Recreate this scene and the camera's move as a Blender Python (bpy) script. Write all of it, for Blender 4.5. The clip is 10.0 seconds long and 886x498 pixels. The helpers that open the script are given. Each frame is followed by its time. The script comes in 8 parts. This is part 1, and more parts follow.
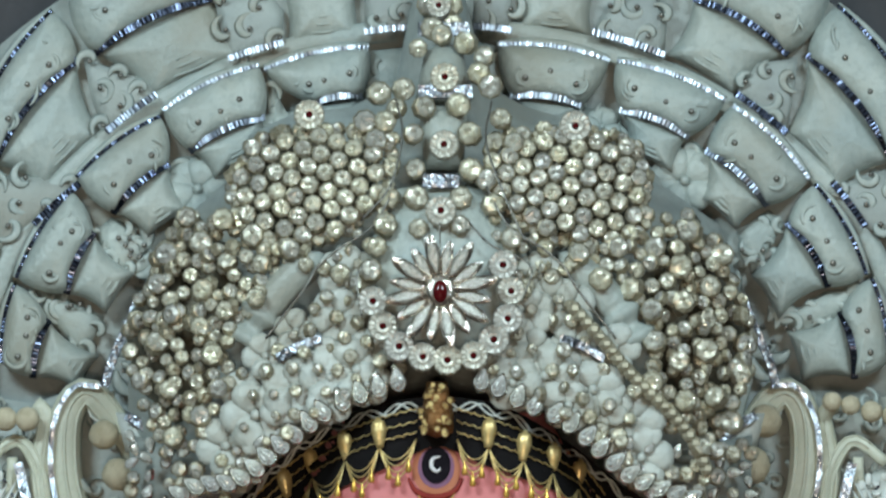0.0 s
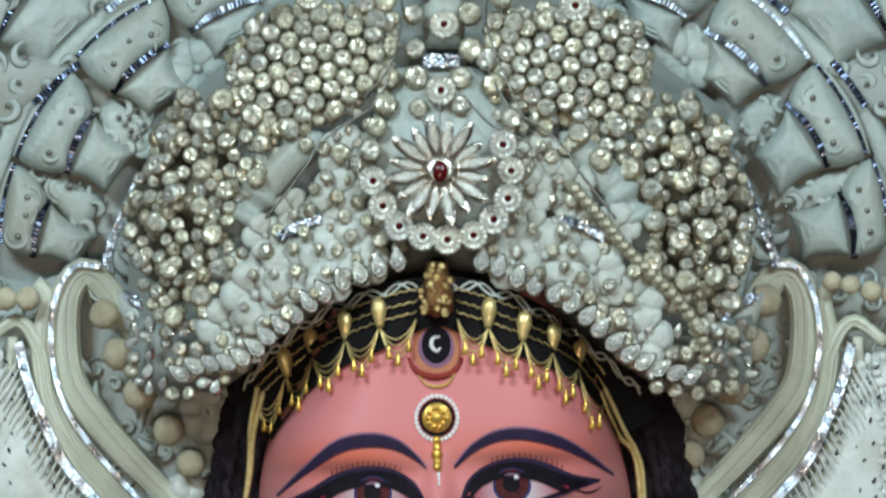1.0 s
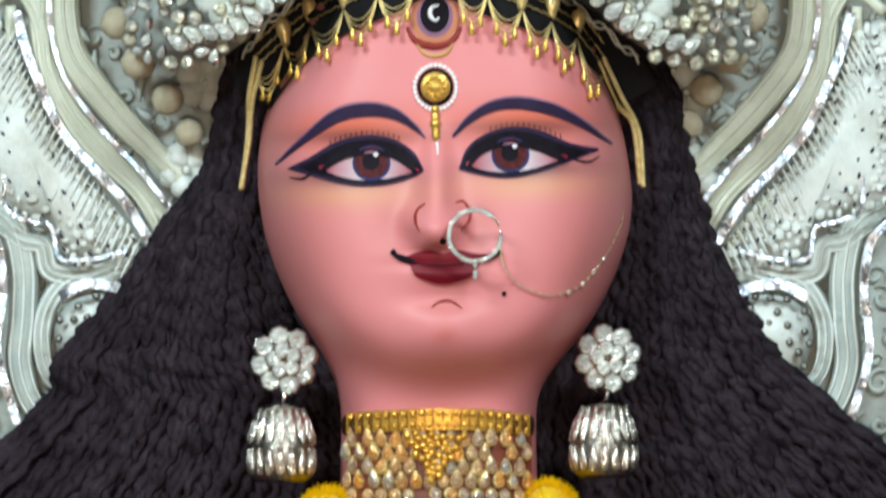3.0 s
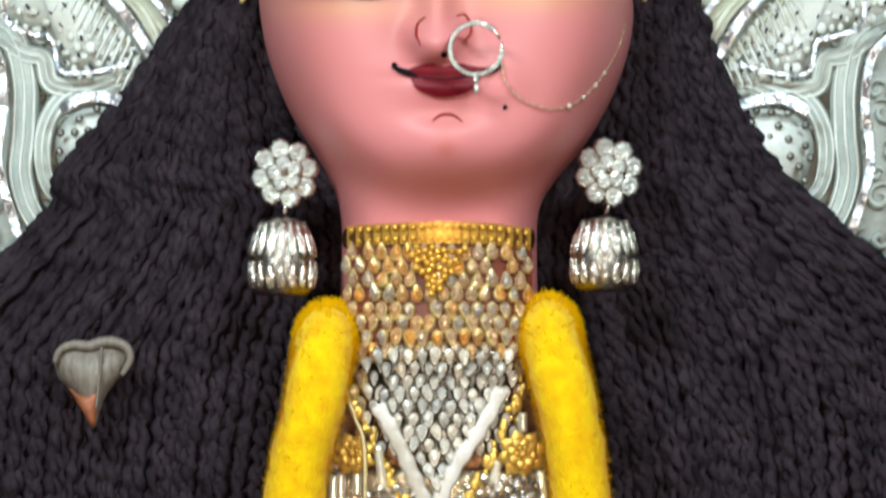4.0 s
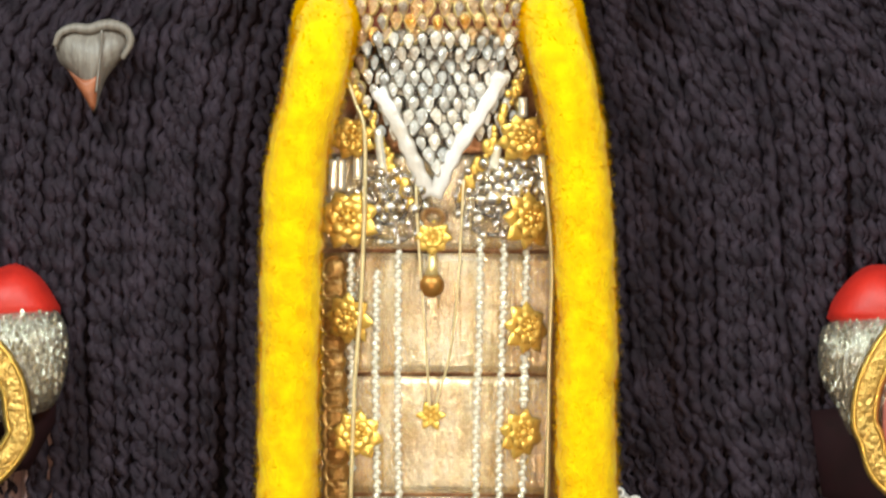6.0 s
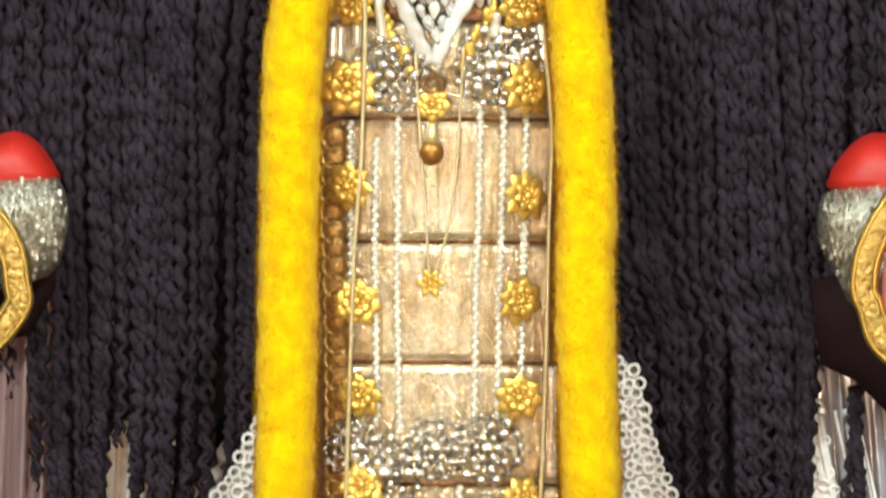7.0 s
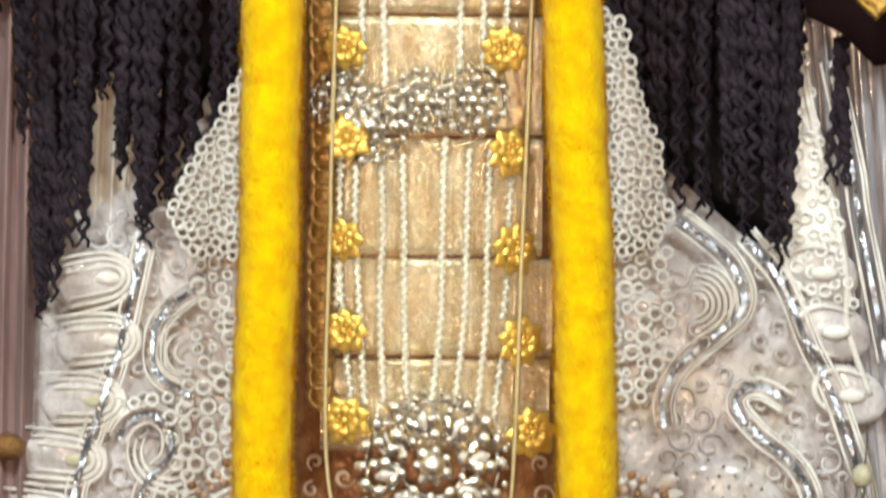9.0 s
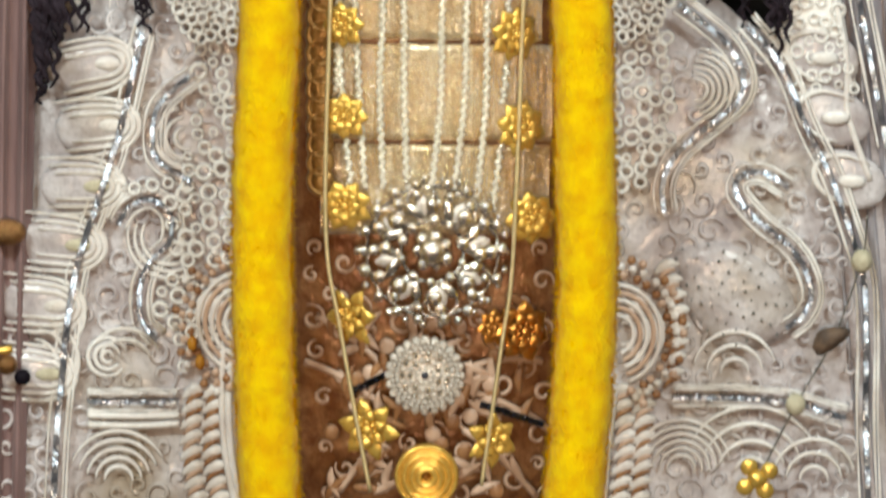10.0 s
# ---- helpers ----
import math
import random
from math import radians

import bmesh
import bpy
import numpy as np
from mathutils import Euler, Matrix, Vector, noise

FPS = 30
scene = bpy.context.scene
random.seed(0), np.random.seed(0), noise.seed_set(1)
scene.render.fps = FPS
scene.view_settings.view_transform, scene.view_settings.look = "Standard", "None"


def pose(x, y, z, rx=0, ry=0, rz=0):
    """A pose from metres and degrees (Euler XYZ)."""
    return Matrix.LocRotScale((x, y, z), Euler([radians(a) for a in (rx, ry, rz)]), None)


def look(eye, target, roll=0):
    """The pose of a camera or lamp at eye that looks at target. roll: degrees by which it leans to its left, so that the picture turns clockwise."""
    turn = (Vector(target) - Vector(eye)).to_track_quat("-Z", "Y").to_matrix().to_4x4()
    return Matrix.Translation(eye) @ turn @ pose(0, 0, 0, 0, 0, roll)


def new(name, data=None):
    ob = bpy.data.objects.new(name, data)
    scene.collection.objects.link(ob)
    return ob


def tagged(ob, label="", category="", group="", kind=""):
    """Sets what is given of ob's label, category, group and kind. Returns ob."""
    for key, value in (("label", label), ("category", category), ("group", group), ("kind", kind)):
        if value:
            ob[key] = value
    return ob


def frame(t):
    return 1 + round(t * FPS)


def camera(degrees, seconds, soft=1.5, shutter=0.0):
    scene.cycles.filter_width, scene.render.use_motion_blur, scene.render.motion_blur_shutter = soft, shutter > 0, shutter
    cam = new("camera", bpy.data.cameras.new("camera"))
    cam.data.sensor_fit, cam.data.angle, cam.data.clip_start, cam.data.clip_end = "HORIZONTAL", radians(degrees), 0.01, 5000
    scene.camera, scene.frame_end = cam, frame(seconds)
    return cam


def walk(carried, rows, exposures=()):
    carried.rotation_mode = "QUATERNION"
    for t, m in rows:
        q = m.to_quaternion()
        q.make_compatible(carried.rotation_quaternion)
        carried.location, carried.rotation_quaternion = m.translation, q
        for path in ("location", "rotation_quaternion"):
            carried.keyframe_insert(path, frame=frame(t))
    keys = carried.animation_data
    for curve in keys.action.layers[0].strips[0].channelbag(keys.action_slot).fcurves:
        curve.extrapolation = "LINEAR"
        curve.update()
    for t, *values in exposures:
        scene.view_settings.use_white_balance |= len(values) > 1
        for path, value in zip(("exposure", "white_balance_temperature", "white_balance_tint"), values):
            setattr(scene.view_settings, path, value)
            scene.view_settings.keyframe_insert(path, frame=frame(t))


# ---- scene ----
# ---- camera ----
EYE, DIST = 1.6, 3.5844
cam = camera(10.0, 10.0, 2.3, 0.5)
PATH = [
    (0.0, 0.0000, 9.3285, 0.0000),
    (0.5, -0.0004, 8.7000, 0.0000),
    (1.0, -0.0006, 7.9687, 0.0050),
    (1.5, 0.0073, 7.1515, 0.0100),
    (2.0, 0.0141, 6.1991, 0.0100),
    (2.5, 0.0190, 5.2354, 0.0000),
    (2.7, 0.0199, 4.8432, 0.0100),
    (3.8, 0.0100, 2.5273, 0.1400),
    (4.0, 0.0118, 2.1159, 0.1500),
    (4.5, 0.0099, 1.0817, 0.2400),
    (5.0, 0.0254, 0.0511, 0.2558),
    (5.5, 0.0252, -0.8008, 0.3325),
    (5.7, 0.0248, -1.0655, 0.3400),
    (6.8, 0.0322, -2.6097, 0.4463),
    (7.0, 0.0401, -2.9508, 0.4540),
    (7.5, 0.0834, -3.8904, 0.5351),
    (8.0, 0.1355, -4.8306, 0.4954),
    (8.5, 0.2004, -5.7656, 0.4765),
    (9.0, 0.2345, -6.8852, 0.4500),
    (9.5, 0.2428, -8.1057, 0.4400),
    (10.0, 0.2534, -9.3154, 0.4600),
]
EXPOSURE = [(0.0, -0.1, 6250, 10), (1.5, 0.15, 6250, 10), (2.5, 0.4, 6400, 11), (4.0, 0.65, 6600, 12), (5.5, 0.95, 7000, 13), (8.5, 0.95, 7000, 13), (10.0, 0.65, 7100, 14)]
walk(cam, [(t, pose(0, -DIST, EYE, 90 + pitch, 0, -yaw) @ pose(0, 0, 0, 0, 0, roll)) for t, yaw, pitch, roll in PATH], EXPOSURE)


# ---- light ----
world = bpy.data.worlds.new("world")
scene.world = world
world.use_nodes = True
world.node_tree.nodes["Background"].inputs[0].default_value = (0.5, 0.55, 0.6, 1)
world.node_tree.nodes["Background"].inputs[1].default_value = 0.05


def area_lamp(name, eye, target, size, power, colour):
    data = bpy.data.lights.new(name, "AREA")
    data.shape, data.size, data.size_y, data.energy, data.color = "RECTANGLE", size[0], size[1], power, colour
    lamp = new(name, data)
    lamp.matrix_world = look(eye, target)
    return lamp


area_lamp("hall_lamp", (-1.5, -3.0, 3.55), (0, 0, 1.75), (1.1, 0.5), 72, (0.80, 1.0, 1.02))
area_lamp("hall_lamp", (1.3, -3.2, 3.55), (0, 0, 1.75), (1.1, 0.5), 60, (0.82, 1.0, 1.02))
area_lamp("stage_lamp", (-0.02, -3.9, 1.30), (0, 0, 1.2), (0.45, 0.35), 27, (1.0, 0.77, 0.54))


# ---- materials ----
def mat(name, c1, c2=None, scale=60.0, rough=0.5, metal=0.0, bump=0.0, bscale=400.0, rand=0.0, spec=0.5, sheen=0.0, stretch=(1, 1, 1), attr="", grain=0.3, dirt=0.0):
    """Two-scale noise colour, fine bump, and a random tint for each object."""
    m = bpy.data.materials.new(name)
    m.use_nodes = True
    nt = m.node_tree
    b = nt.nodes["Principled BSDF"]
    b.inputs["Roughness"].default_value = rough
    b.inputs["Metallic"].default_value = metal
    b.inputs["Specular IOR Level"].default_value = spec
    b.inputs["Sheen Weight"].default_value = sheen
    co = nt.nodes.new("ShaderNodeTexCoord")
    mp = nt.nodes.new("ShaderNodeMapping")
    mp.inputs["Scale"].default_value = stretch
    nt.links.new(co.outputs["Object"], mp.inputs["Vector"])

    def noise_tex(s, detail=4.0):
        n = nt.nodes.new("ShaderNodeTexNoise")
        n.inputs["Scale"].default_value = s
        n.inputs["Detail"].default_value = detail
        nt.links.new(mp.outputs["Vector"], n.inputs["Vector"])
        return n.outputs["Fac"]

    def mix(fac, a, c):
        x = nt.nodes.new("ShaderNodeMix")
        x.data_type = "RGBA"
        for sock, v in ((x.inputs["Factor"], fac), (x.inputs["A"], a), (x.inputs["B"], c)):
            if isinstance(v, (int, float)):
                sock.default_value = v
            elif isinstance(v, tuple):
                sock.default_value = (*v[:3], 1)
            else:
                nt.links.new(v, sock)
        return x.outputs["Result"]

    def ramp(fac, lo, hi):
        r = nt.nodes.new("ShaderNodeMapRange")
        r.inputs["From Min"].default_value, r.inputs["From Max"].default_value = lo, hi
        nt.links.new(fac, r.inputs["Value"])
        return r.outputs["Result"]

    c2 = c2 or tuple(0.72 * v for v in c1)
    colour = mix(ramp(noise_tex(scale), 0.32, 0.68), c1, c2)
    colour = mix(ramp(noise_tex(scale * 7.3), 0.5, 0.5 + 0.3 / max(grain, 0.01)), colour, tuple(0.7 * v for v in c2))
    if dirt:
        colour = mix(ramp(noise_tex(scale * 0.35, 6.0), 0.5, 0.75), colour, (dirt * 0.75, dirt * (0.58 if c1[0] > c1[1] else 0.74), dirt * (0.4 if c1[0] > c1[1] else 0.62)))
    if attr:
        at = nt.nodes.new("ShaderNodeAttribute")
        at.attribute_name = attr
        colour = mix(at.outputs["Alpha"], colour, at.outputs["Color"])
    if rand:
        oi = nt.nodes.new("ShaderNodeObjectInfo")
        hs = nt.nodes.new("ShaderNodeHueSaturation")
        nt.links.new(colour, hs.inputs["Color"])
        for sock, lo, hi in (("Value", 1 - rand, 1 + rand * 0.6), ("Saturation", 0.5, 1.7)):
            r = nt.nodes.new("ShaderNodeMapRange")
            r.inputs["To Min"].default_value, r.inputs["To Max"].default_value = lo, hi
            nt.links.new(oi.outputs["Random"], r.inputs["Value"])
            nt.links.new(r.outputs["Result"], hs.inputs[sock])
        colour = hs.outputs["Color"]
    nt.links.new(colour, b.inputs["Base Color"])
    if bump:
        bp = nt.nodes.new("ShaderNodeBump")
        bp.inputs["Strength"].default_value = bump
        bp.inputs["Distance"].default_value = 0.002
        nt.links.new(noise_tex(bscale), bp.inputs["Height"])
        nt.links.new(bp.outputs["Normal"], b.inputs["Normal"])
    return m


PITH = mat("pith", (0.46, 0.50, 0.465), (0.33, 0.385, 0.375), 26, 0.42, bump=0.4, bscale=200, dirt=0.42, grain=0.5)
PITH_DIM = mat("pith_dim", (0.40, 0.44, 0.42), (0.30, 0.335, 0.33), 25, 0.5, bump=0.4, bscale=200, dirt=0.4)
IVORY = mat("ivory_pith", (0.66, 0.67, 0.56), (0.56, 0.58, 0.47), 30, 0.38, bump=0.2, bscale=240, dirt=0.55)
BALL = mat("cream_ball", (0.60, 0.54, 0.40), (0.46, 0.40, 0.28), 120, 0.75, bump=0.6, bscale=500)
FLOWER = mat("white_pith", (0.74, 0.77, 0.74), (0.60, 0.645, 0.63), 60, 0.36, bump=0.3, bscale=300, dirt=0.55)
DUSTY = mat("dusty_white_pith", (0.58, 0.61, 0.57), (0.45, 0.485, 0.46), 60, 0.42, bump=0.4, bscale=240, dirt=0.5)
SILVER = mat("silver_tape", (0.66, 0.71, 0.80), (0.48, 0.53, 0.63), 300, 0.33, 1.0)
# Silver tape where it reflects the dark, that darkness put into the colour.
FOIL_SHADED = mat("foil_shaded", (0.11, 0.13, 0.19), (0.06, 0.07, 0.11), 300, 0.22, 1.0)
TEA = mat("tea_pith", (0.66, 0.47, 0.36), (0.46, 0.28, 0.19), 40, 0.35, bump=0.35, bscale=300)
TAPE_DARK = mat("tape_edge", (0.05, 0.055, 0.075), (0.03, 0.03, 0.05), 200, 0.35, 0.4)
STONE = mat("rhinestone", (0.80, 0.79, 0.70), (0.47, 0.45, 0.37), 1.7, 0.17, 0.34, spec=0.65, bump=0.34, bscale=2.6, rand=0.28, grain=0.5)
CLEAR = mat("clear_rhinestone", (0.88, 0.89, 0.86), (0.58, 0.59, 0.56), 1.6, 0.14, 0.42, spec=0.7, bump=0.42, bscale=2.4, rand=0.14, grain=0.4)
CUP = mat("tarnished_cup", (0.56, 0.52, 0.40), (0.32, 0.28, 0.19), 3, 0.38, 0.6)
DISC = mat("fluted_disc", (0.66, 0.65, 0.58), (0.44, 0.42, 0.36), 2.2, 0.28, 0.3, bump=0.3, bscale=4, rand=0.15)
ENGRAVED = mat("engraved_gold", (0.62, 0.42, 0.13), (0.36, 0.21, 0.05), 220, 0.32, 0.85, bump=1.0, bscale=260)
RUBY = mat("ruby", (0.10, 0.005, 0.007), (0.05, 0.003, 0.004), 300, 0.12)
WIRE = mat("wire", (0.30, 0.29, 0.26), (0.16, 0.15, 0.14), 300, 0.4, 0.8)
DRAPE = mat("grey_backcloth", (0.085, 0.085, 0.095), (0.055, 0.055, 0.06), 12, 0.9, bump=0.4, bscale=90)
SKIN = mat("painted_clay", (0.73, 0.245, 0.255), (0.70, 0.230, 0.240), 8, 0.44, bump=0.04, bscale=500, attr="paint", spec=0.30, grain=0.05)
ARM_SKIN = mat("painted_clay_arm", (0.73, 0.245, 0.235), (0.70, 0.21, 0.18), 20, 0.42, bump=0.04, bscale=500, spec=0.3, grain=0.05)
INK = mat("black_paint", (0.007, 0.0055, 0.009), (0.012, 0.009, 0.014), 200, 0.5, spec=0.05)
BROW = mat("brow_paint", (0.026, 0.017, 0.042), (0.034, 0.022, 0.054), 100, 0.5, spec=0.05)
EYEWHITE = mat("eye_white", (0.72, 0.69, 0.73), (0.66, 0.61, 0.67), 60, 0.5, spec=0.12, attr="paint")
PINKPAINT = mat("pink_paint", (0.27, 0.022, 0.05), (0.2, 0.015, 0.035), 60, 0.3, spec=0.12)
BLUEPAINT = mat("blue_paint", (0.035, 0.045, 0.16), (0.02, 0.03, 0.11), 60, 0.5, spec=0.05)
IRIS = mat("iris_paint", (0.105, 0.022, 0.024), (0.055, 0.012, 0.014), 300, 0.5, spec=0.05)
LIP = mat("lip_paint", (0.185, 0.006, 0.016), (0.13, 0.005, 0.012), 60, 0.42, spec=0.15)
LINE = mat("line_paint", (0.32, 0.045, 0.035), (0.25, 0.03, 0.025), 60, 0.4, spec=0.12)
WHITEPAINT = mat("white_paint", (0.85, 0.82, 0.84), (0.78, 0.75, 0.78), 100, 0.35, spec=0.12)
YELLOWPAINT = mat("yellow_paint", (0.68, 0.42, 0.14), (0.6, 0.35, 0.1), 100, 0.35, spec=0.12)
HAIR = mat("black_wool", (0.038, 0.0255, 0.036), (0.0135, 0.009, 0.013), 45, 0.56, bump=0.9, bscale=600, spec=0.13, grain=0.8)
VELVET = mat("black_cloth", (0.008, 0.007, 0.008), (0.005, 0.004, 0.005), 90, 0.8, bump=0.4, bscale=500, spec=0.2)
GOLD = mat("gold", (0.90, 0.60, 0.15), (0.72, 0.42, 0.08), 250, 0.26, 0.65, bump=0.12, bscale=500)
GOLD_DEEP = mat("deep_gold", (0.86, 0.50, 0.09), (0.62, 0.31, 0.04), 250, 0.26, 0.65, bump=0.12, bscale=500)
GOLD_PALE = mat("pale_gold", (0.84, 0.67, 0.32), (0.62, 0.45, 0.18), 250, 0.32, 0.5, bump=0.2, bscale=500)
GOLD_BROWN = mat("brown_gold", (0.50, 0.30, 0.10), (0.28, 0.14, 0.04), 260, 0.3, 0.6, bump=0.5, bscale=400)
COPPER = mat("copper_glitter", (0.42, 0.22, 0.09), (0.24, 0.11, 0.04), 350, 0.28, 0.9, bump=0.9, bscale=700)
SILVER_M = mat("silver_metal", (0.88, 0.82, 0.75), (0.62, 0.56, 0.50), 260, 0.2, 1.0, bump=0.2, bscale=500)
SILVER_DARK = mat("oxidised_silver", (0.52, 0.48, 0.44), (0.26, 0.23, 0.20), 320, 0.24, 1.0, bump=0.3, bscale=600)
CHAIN = mat("chain_silver", (0.96, 0.91, 0.80), (0.84, 0.77, 0.62), 300, 0.18, 0.62)
BROCADE = mat("champagne_brocade", (1.0, 0.92, 0.75), (0.78, 0.60, 0.37), 46, 0.19, 0.82, bump=0.4, bscale=420, stretch=(2.2, 1, 0.7), grain=0.3)
BROCADE_DARK = mat("bronze_brocade", (0.54, 0.275, 0.13), (0.24, 0.085, 0.035), 75, 0.26, 0.3, bump=1.0, bscale=160, grain=0.6)
TEA_DARK = mat("tea_brown_cutting", (0.40, 0.20, 0.09), (0.24, 0.10, 0.04), 90, 0.35, bump=0.3, bscale=300)
PALE_SILVER = mat("pale_silver_lace", (0.80, 0.73, 0.66), (0.62, 0.54, 0.47), 260, 0.26, 0.35, bump=0.4, bscale=500)
YELLOW = mat("yellow_plush", (0.88, 0.58, 0.002), (0.78, 0.40, 0.001), 90, 0.85, bump=0.6, bscale=380, spec=0.12, sheen=0.15, grain=0.04)
FUZZ = mat("yellow_fuzz", (0.92, 0.62, 0.003), (0.86, 0.50, 0.002), 90, 0.9, spec=0.05)
glow = FUZZ.node_tree.nodes.new("ShaderNodeBsdfTranslucent")
glow.inputs["Color"].default_value = (0.92, 0.62, 0.003, 1)
blend = FUZZ.node_tree.nodes.new("ShaderNodeMixShader")
FUZZ.node_tree.links.new(FUZZ.node_tree.nodes["Principled BSDF"].outputs["BSDF"], blend.inputs[1])
FUZZ.node_tree.links.new(glow.outputs["BSDF"], blend.inputs[2])
FUZZ.node_tree.links.new(blend.outputs["Shader"], FUZZ.node_tree.nodes["Material Output"].inputs["Surface"])
RED = mat("red_cloth", (0.58, 0.022, 0.012), (0.45, 0.015, 0.01), 60, 0.5, bump=0.15, bscale=900)
# Maroon taken almost to black for the shadow under the sleeves.
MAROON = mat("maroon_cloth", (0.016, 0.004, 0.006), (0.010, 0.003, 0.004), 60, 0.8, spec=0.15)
GLITTER = mat("silver_glitter_cloth", (0.74, 0.71, 0.60), (0.42, 0.38, 0.30), 420, 0.26, 0.85, bump=1.0, bscale=480, stretch=(1.6, 1, 0.6))
LACE = mat("lace_pith", (0.84, 0.80, 0.77), (0.66, 0.59, 0.56), 40, 0.24, bump=0.35, bscale=300, dirt=0.5)
LACE_WHITE = mat("bright_lace", (0.92, 0.89, 0.86), (0.80, 0.75, 0.71), 60, 0.3, bump=0.3, bscale=300)
# White lace darkened to grey: shadow in the holes, put into the colour.
LACE_SHADE = mat("lace_shade", (0.44, 0.40, 0.39), (0.30, 0.26, 0.25), 70, 0.5, bump=0.5, bscale=200)
LACE_SHEET = mat("lilac_pith_sheet", (0.72, 0.675, 0.69), (0.40, 0.335, 0.335), 34, 0.15, bump=1.0, bscale=95, dirt=0.45, grain=0.6)
ROSE_CLOTH = mat("dusty_rose_cloth", (0.27, 0.165, 0.16), (0.15, 0.085, 0.085), 30, 0.45, bump=0.4, bscale=120, stretch=(3, 1, 0.3), sheen=0.2)
FILM = mat("grey_film", (0.58, 0.56, 0.60), (0.36, 0.33, 0.36), 60, 0.16, 0.3, bump=0.5, bscale=100, stretch=(3, 1, 0.3))
THREAD = mat("gold_thread", (0.74, 0.62, 0.36), (0.62, 0.48, 0.25), 200, 0.4, 0.5)
PETAL = mat("dried_petal", (0.25, 0.215, 0.185), (0.15, 0.12, 0.10), 120, 0.45, bump=0.4, bscale=300, stretch=(3, 1, 0.5))
PETAL_RED = mat("petal_throat", (0.40, 0.13, 0.06), (0.24, 0.07, 0.03), 120, 0.5)
PLASTER = mat("hall_plaster", (0.46, 0.45, 0.43), (0.38, 0.37, 0.35), 3, 0.85, bump=0.2, bscale=40)
FLOORING = mat("hall_floor", (0.20, 0.16, 0.14), (0.14, 0.11, 0.1), 4, 0.5, bump=0.1, bscale=60)


# Stone setting darkened in its colour for the shade between the stones.
SHADE_CUP = mat("shaded_setting", (0.17, 0.15, 0.11), (0.09, 0.08, 0.055), 200, 0.5, 0.5)


# ---- builders ----
WORLD_OF = {}


def P(p, y):
    """A point of the front elevation p = (x, z), drawn on the plane y = 0, carried to the depth y."""
    k = 1 + y / DIST
    return Vector((p[0] * k, y, EYE + (p[1] - EYE) * k))


def thing(name, at=(0, 0, 0), label="", category="", group="", kind=""):
    ob = new(name)
    ob.empty_display_size = 0.02
    ob.matrix_basis = Matrix.Translation(at)
    WORLD_OF[ob] = ob.matrix_basis.copy()
    return tagged(ob, label, category, group, kind)


def mesh_of(name, geo, mats, smooth=True):
    verts, faces = geo[0], geo[1]
    me = bpy.data.meshes.new(name)
    me.from_pydata([tuple(v) for v in verts], [], faces)
    for m in (mats if isinstance(mats, (list, tuple)) else [mats]):
        me.materials.append(m)
    if len(geo) > 2 and geo[2]:
        me.polygons.foreach_set("material_index", geo[2])
    if smooth:
        me.polygons.foreach_set("use_smooth", [True] * len(me.polygons))
    me.update()
    return me


def part(name, geo, mats, parent=None, label="", m=None, smooth=True):
    """One mesh object under a thing or a part; geo is (verts, faces) or a mesh to share."""
    me = geo if isinstance(geo, bpy.types.Mesh) else mesh_of(name, geo, mats, smooth)
    ob = new(name, me)
    m = m or Matrix.Identity(4)
    ob.matrix_basis = m
    WORLD_OF[ob] = m
    if parent:
        ob.parent = parent
        ob.matrix_parent_inverse = WORLD_OF[parent].inverted()
    if label:
        tagged(ob, label)
    return ob


def join(*geos):
    verts, faces, ids = [], [], []
    for i, g in enumerate(geos):
        o = len(verts)
        verts += list(g[0])
        faces += [tuple(k + o for k in f) for f in g[1]]
        ids += list(g[2]) if len(g) > 2 and g[2] else [0] * len(g[1])
    return verts, faces, ids


def slot(geo, i):
    return geo[0], geo[1], [i] * len(geo[1])


def moved(geo, m):
    return ([m @ Vector(v) for v in geo[0]], *geo[1:])


def smooth(pts, n=40):
    """A rounded line through the points, in any dimension, in n even steps."""
    a = np.array([tuple(p) for p in pts], float)
    a = np.vstack([2 * a[0] - a[1], a, 2 * a[-1] - a[-2]])
    out = []
    for i in range(1, len(a) - 2):
        for t in np.linspace(0, 1, 12, endpoint=False):
            out.append(0.5 * (2 * a[i] + (a[i + 1] - a[i - 1]) * t + (2 * a[i - 1] - 5 * a[i] + 4 * a[i + 1] - a[i + 2]) * t * t + (3 * a[i] - a[i - 1] - 3 * a[i + 1] + a[i + 2]) * t ** 3))
    out = np.array(out + [a[-2]])
    d = np.concatenate([[0], np.cumsum(np.linalg.norm(np.diff(out, axis=0), axis=1))])
    s = np.linspace(0, d[-1], n)
    return [tuple(row) for row in np.stack([np.interp(s, d, out[:, k]) for k in range(out.shape[1])], 1)]


def line3(pts, y, n=40):
    """A rounded line of the elevation at depth y (a number, or one for each point)."""
    if isinstance(y, (int, float)):
        return [P(p, y) for p in smooth(pts, n)]
    return [P(q[:2], q[2]) for q in smooth([(p[0], p[1], d) for p, d in zip(pts, y)], n)]


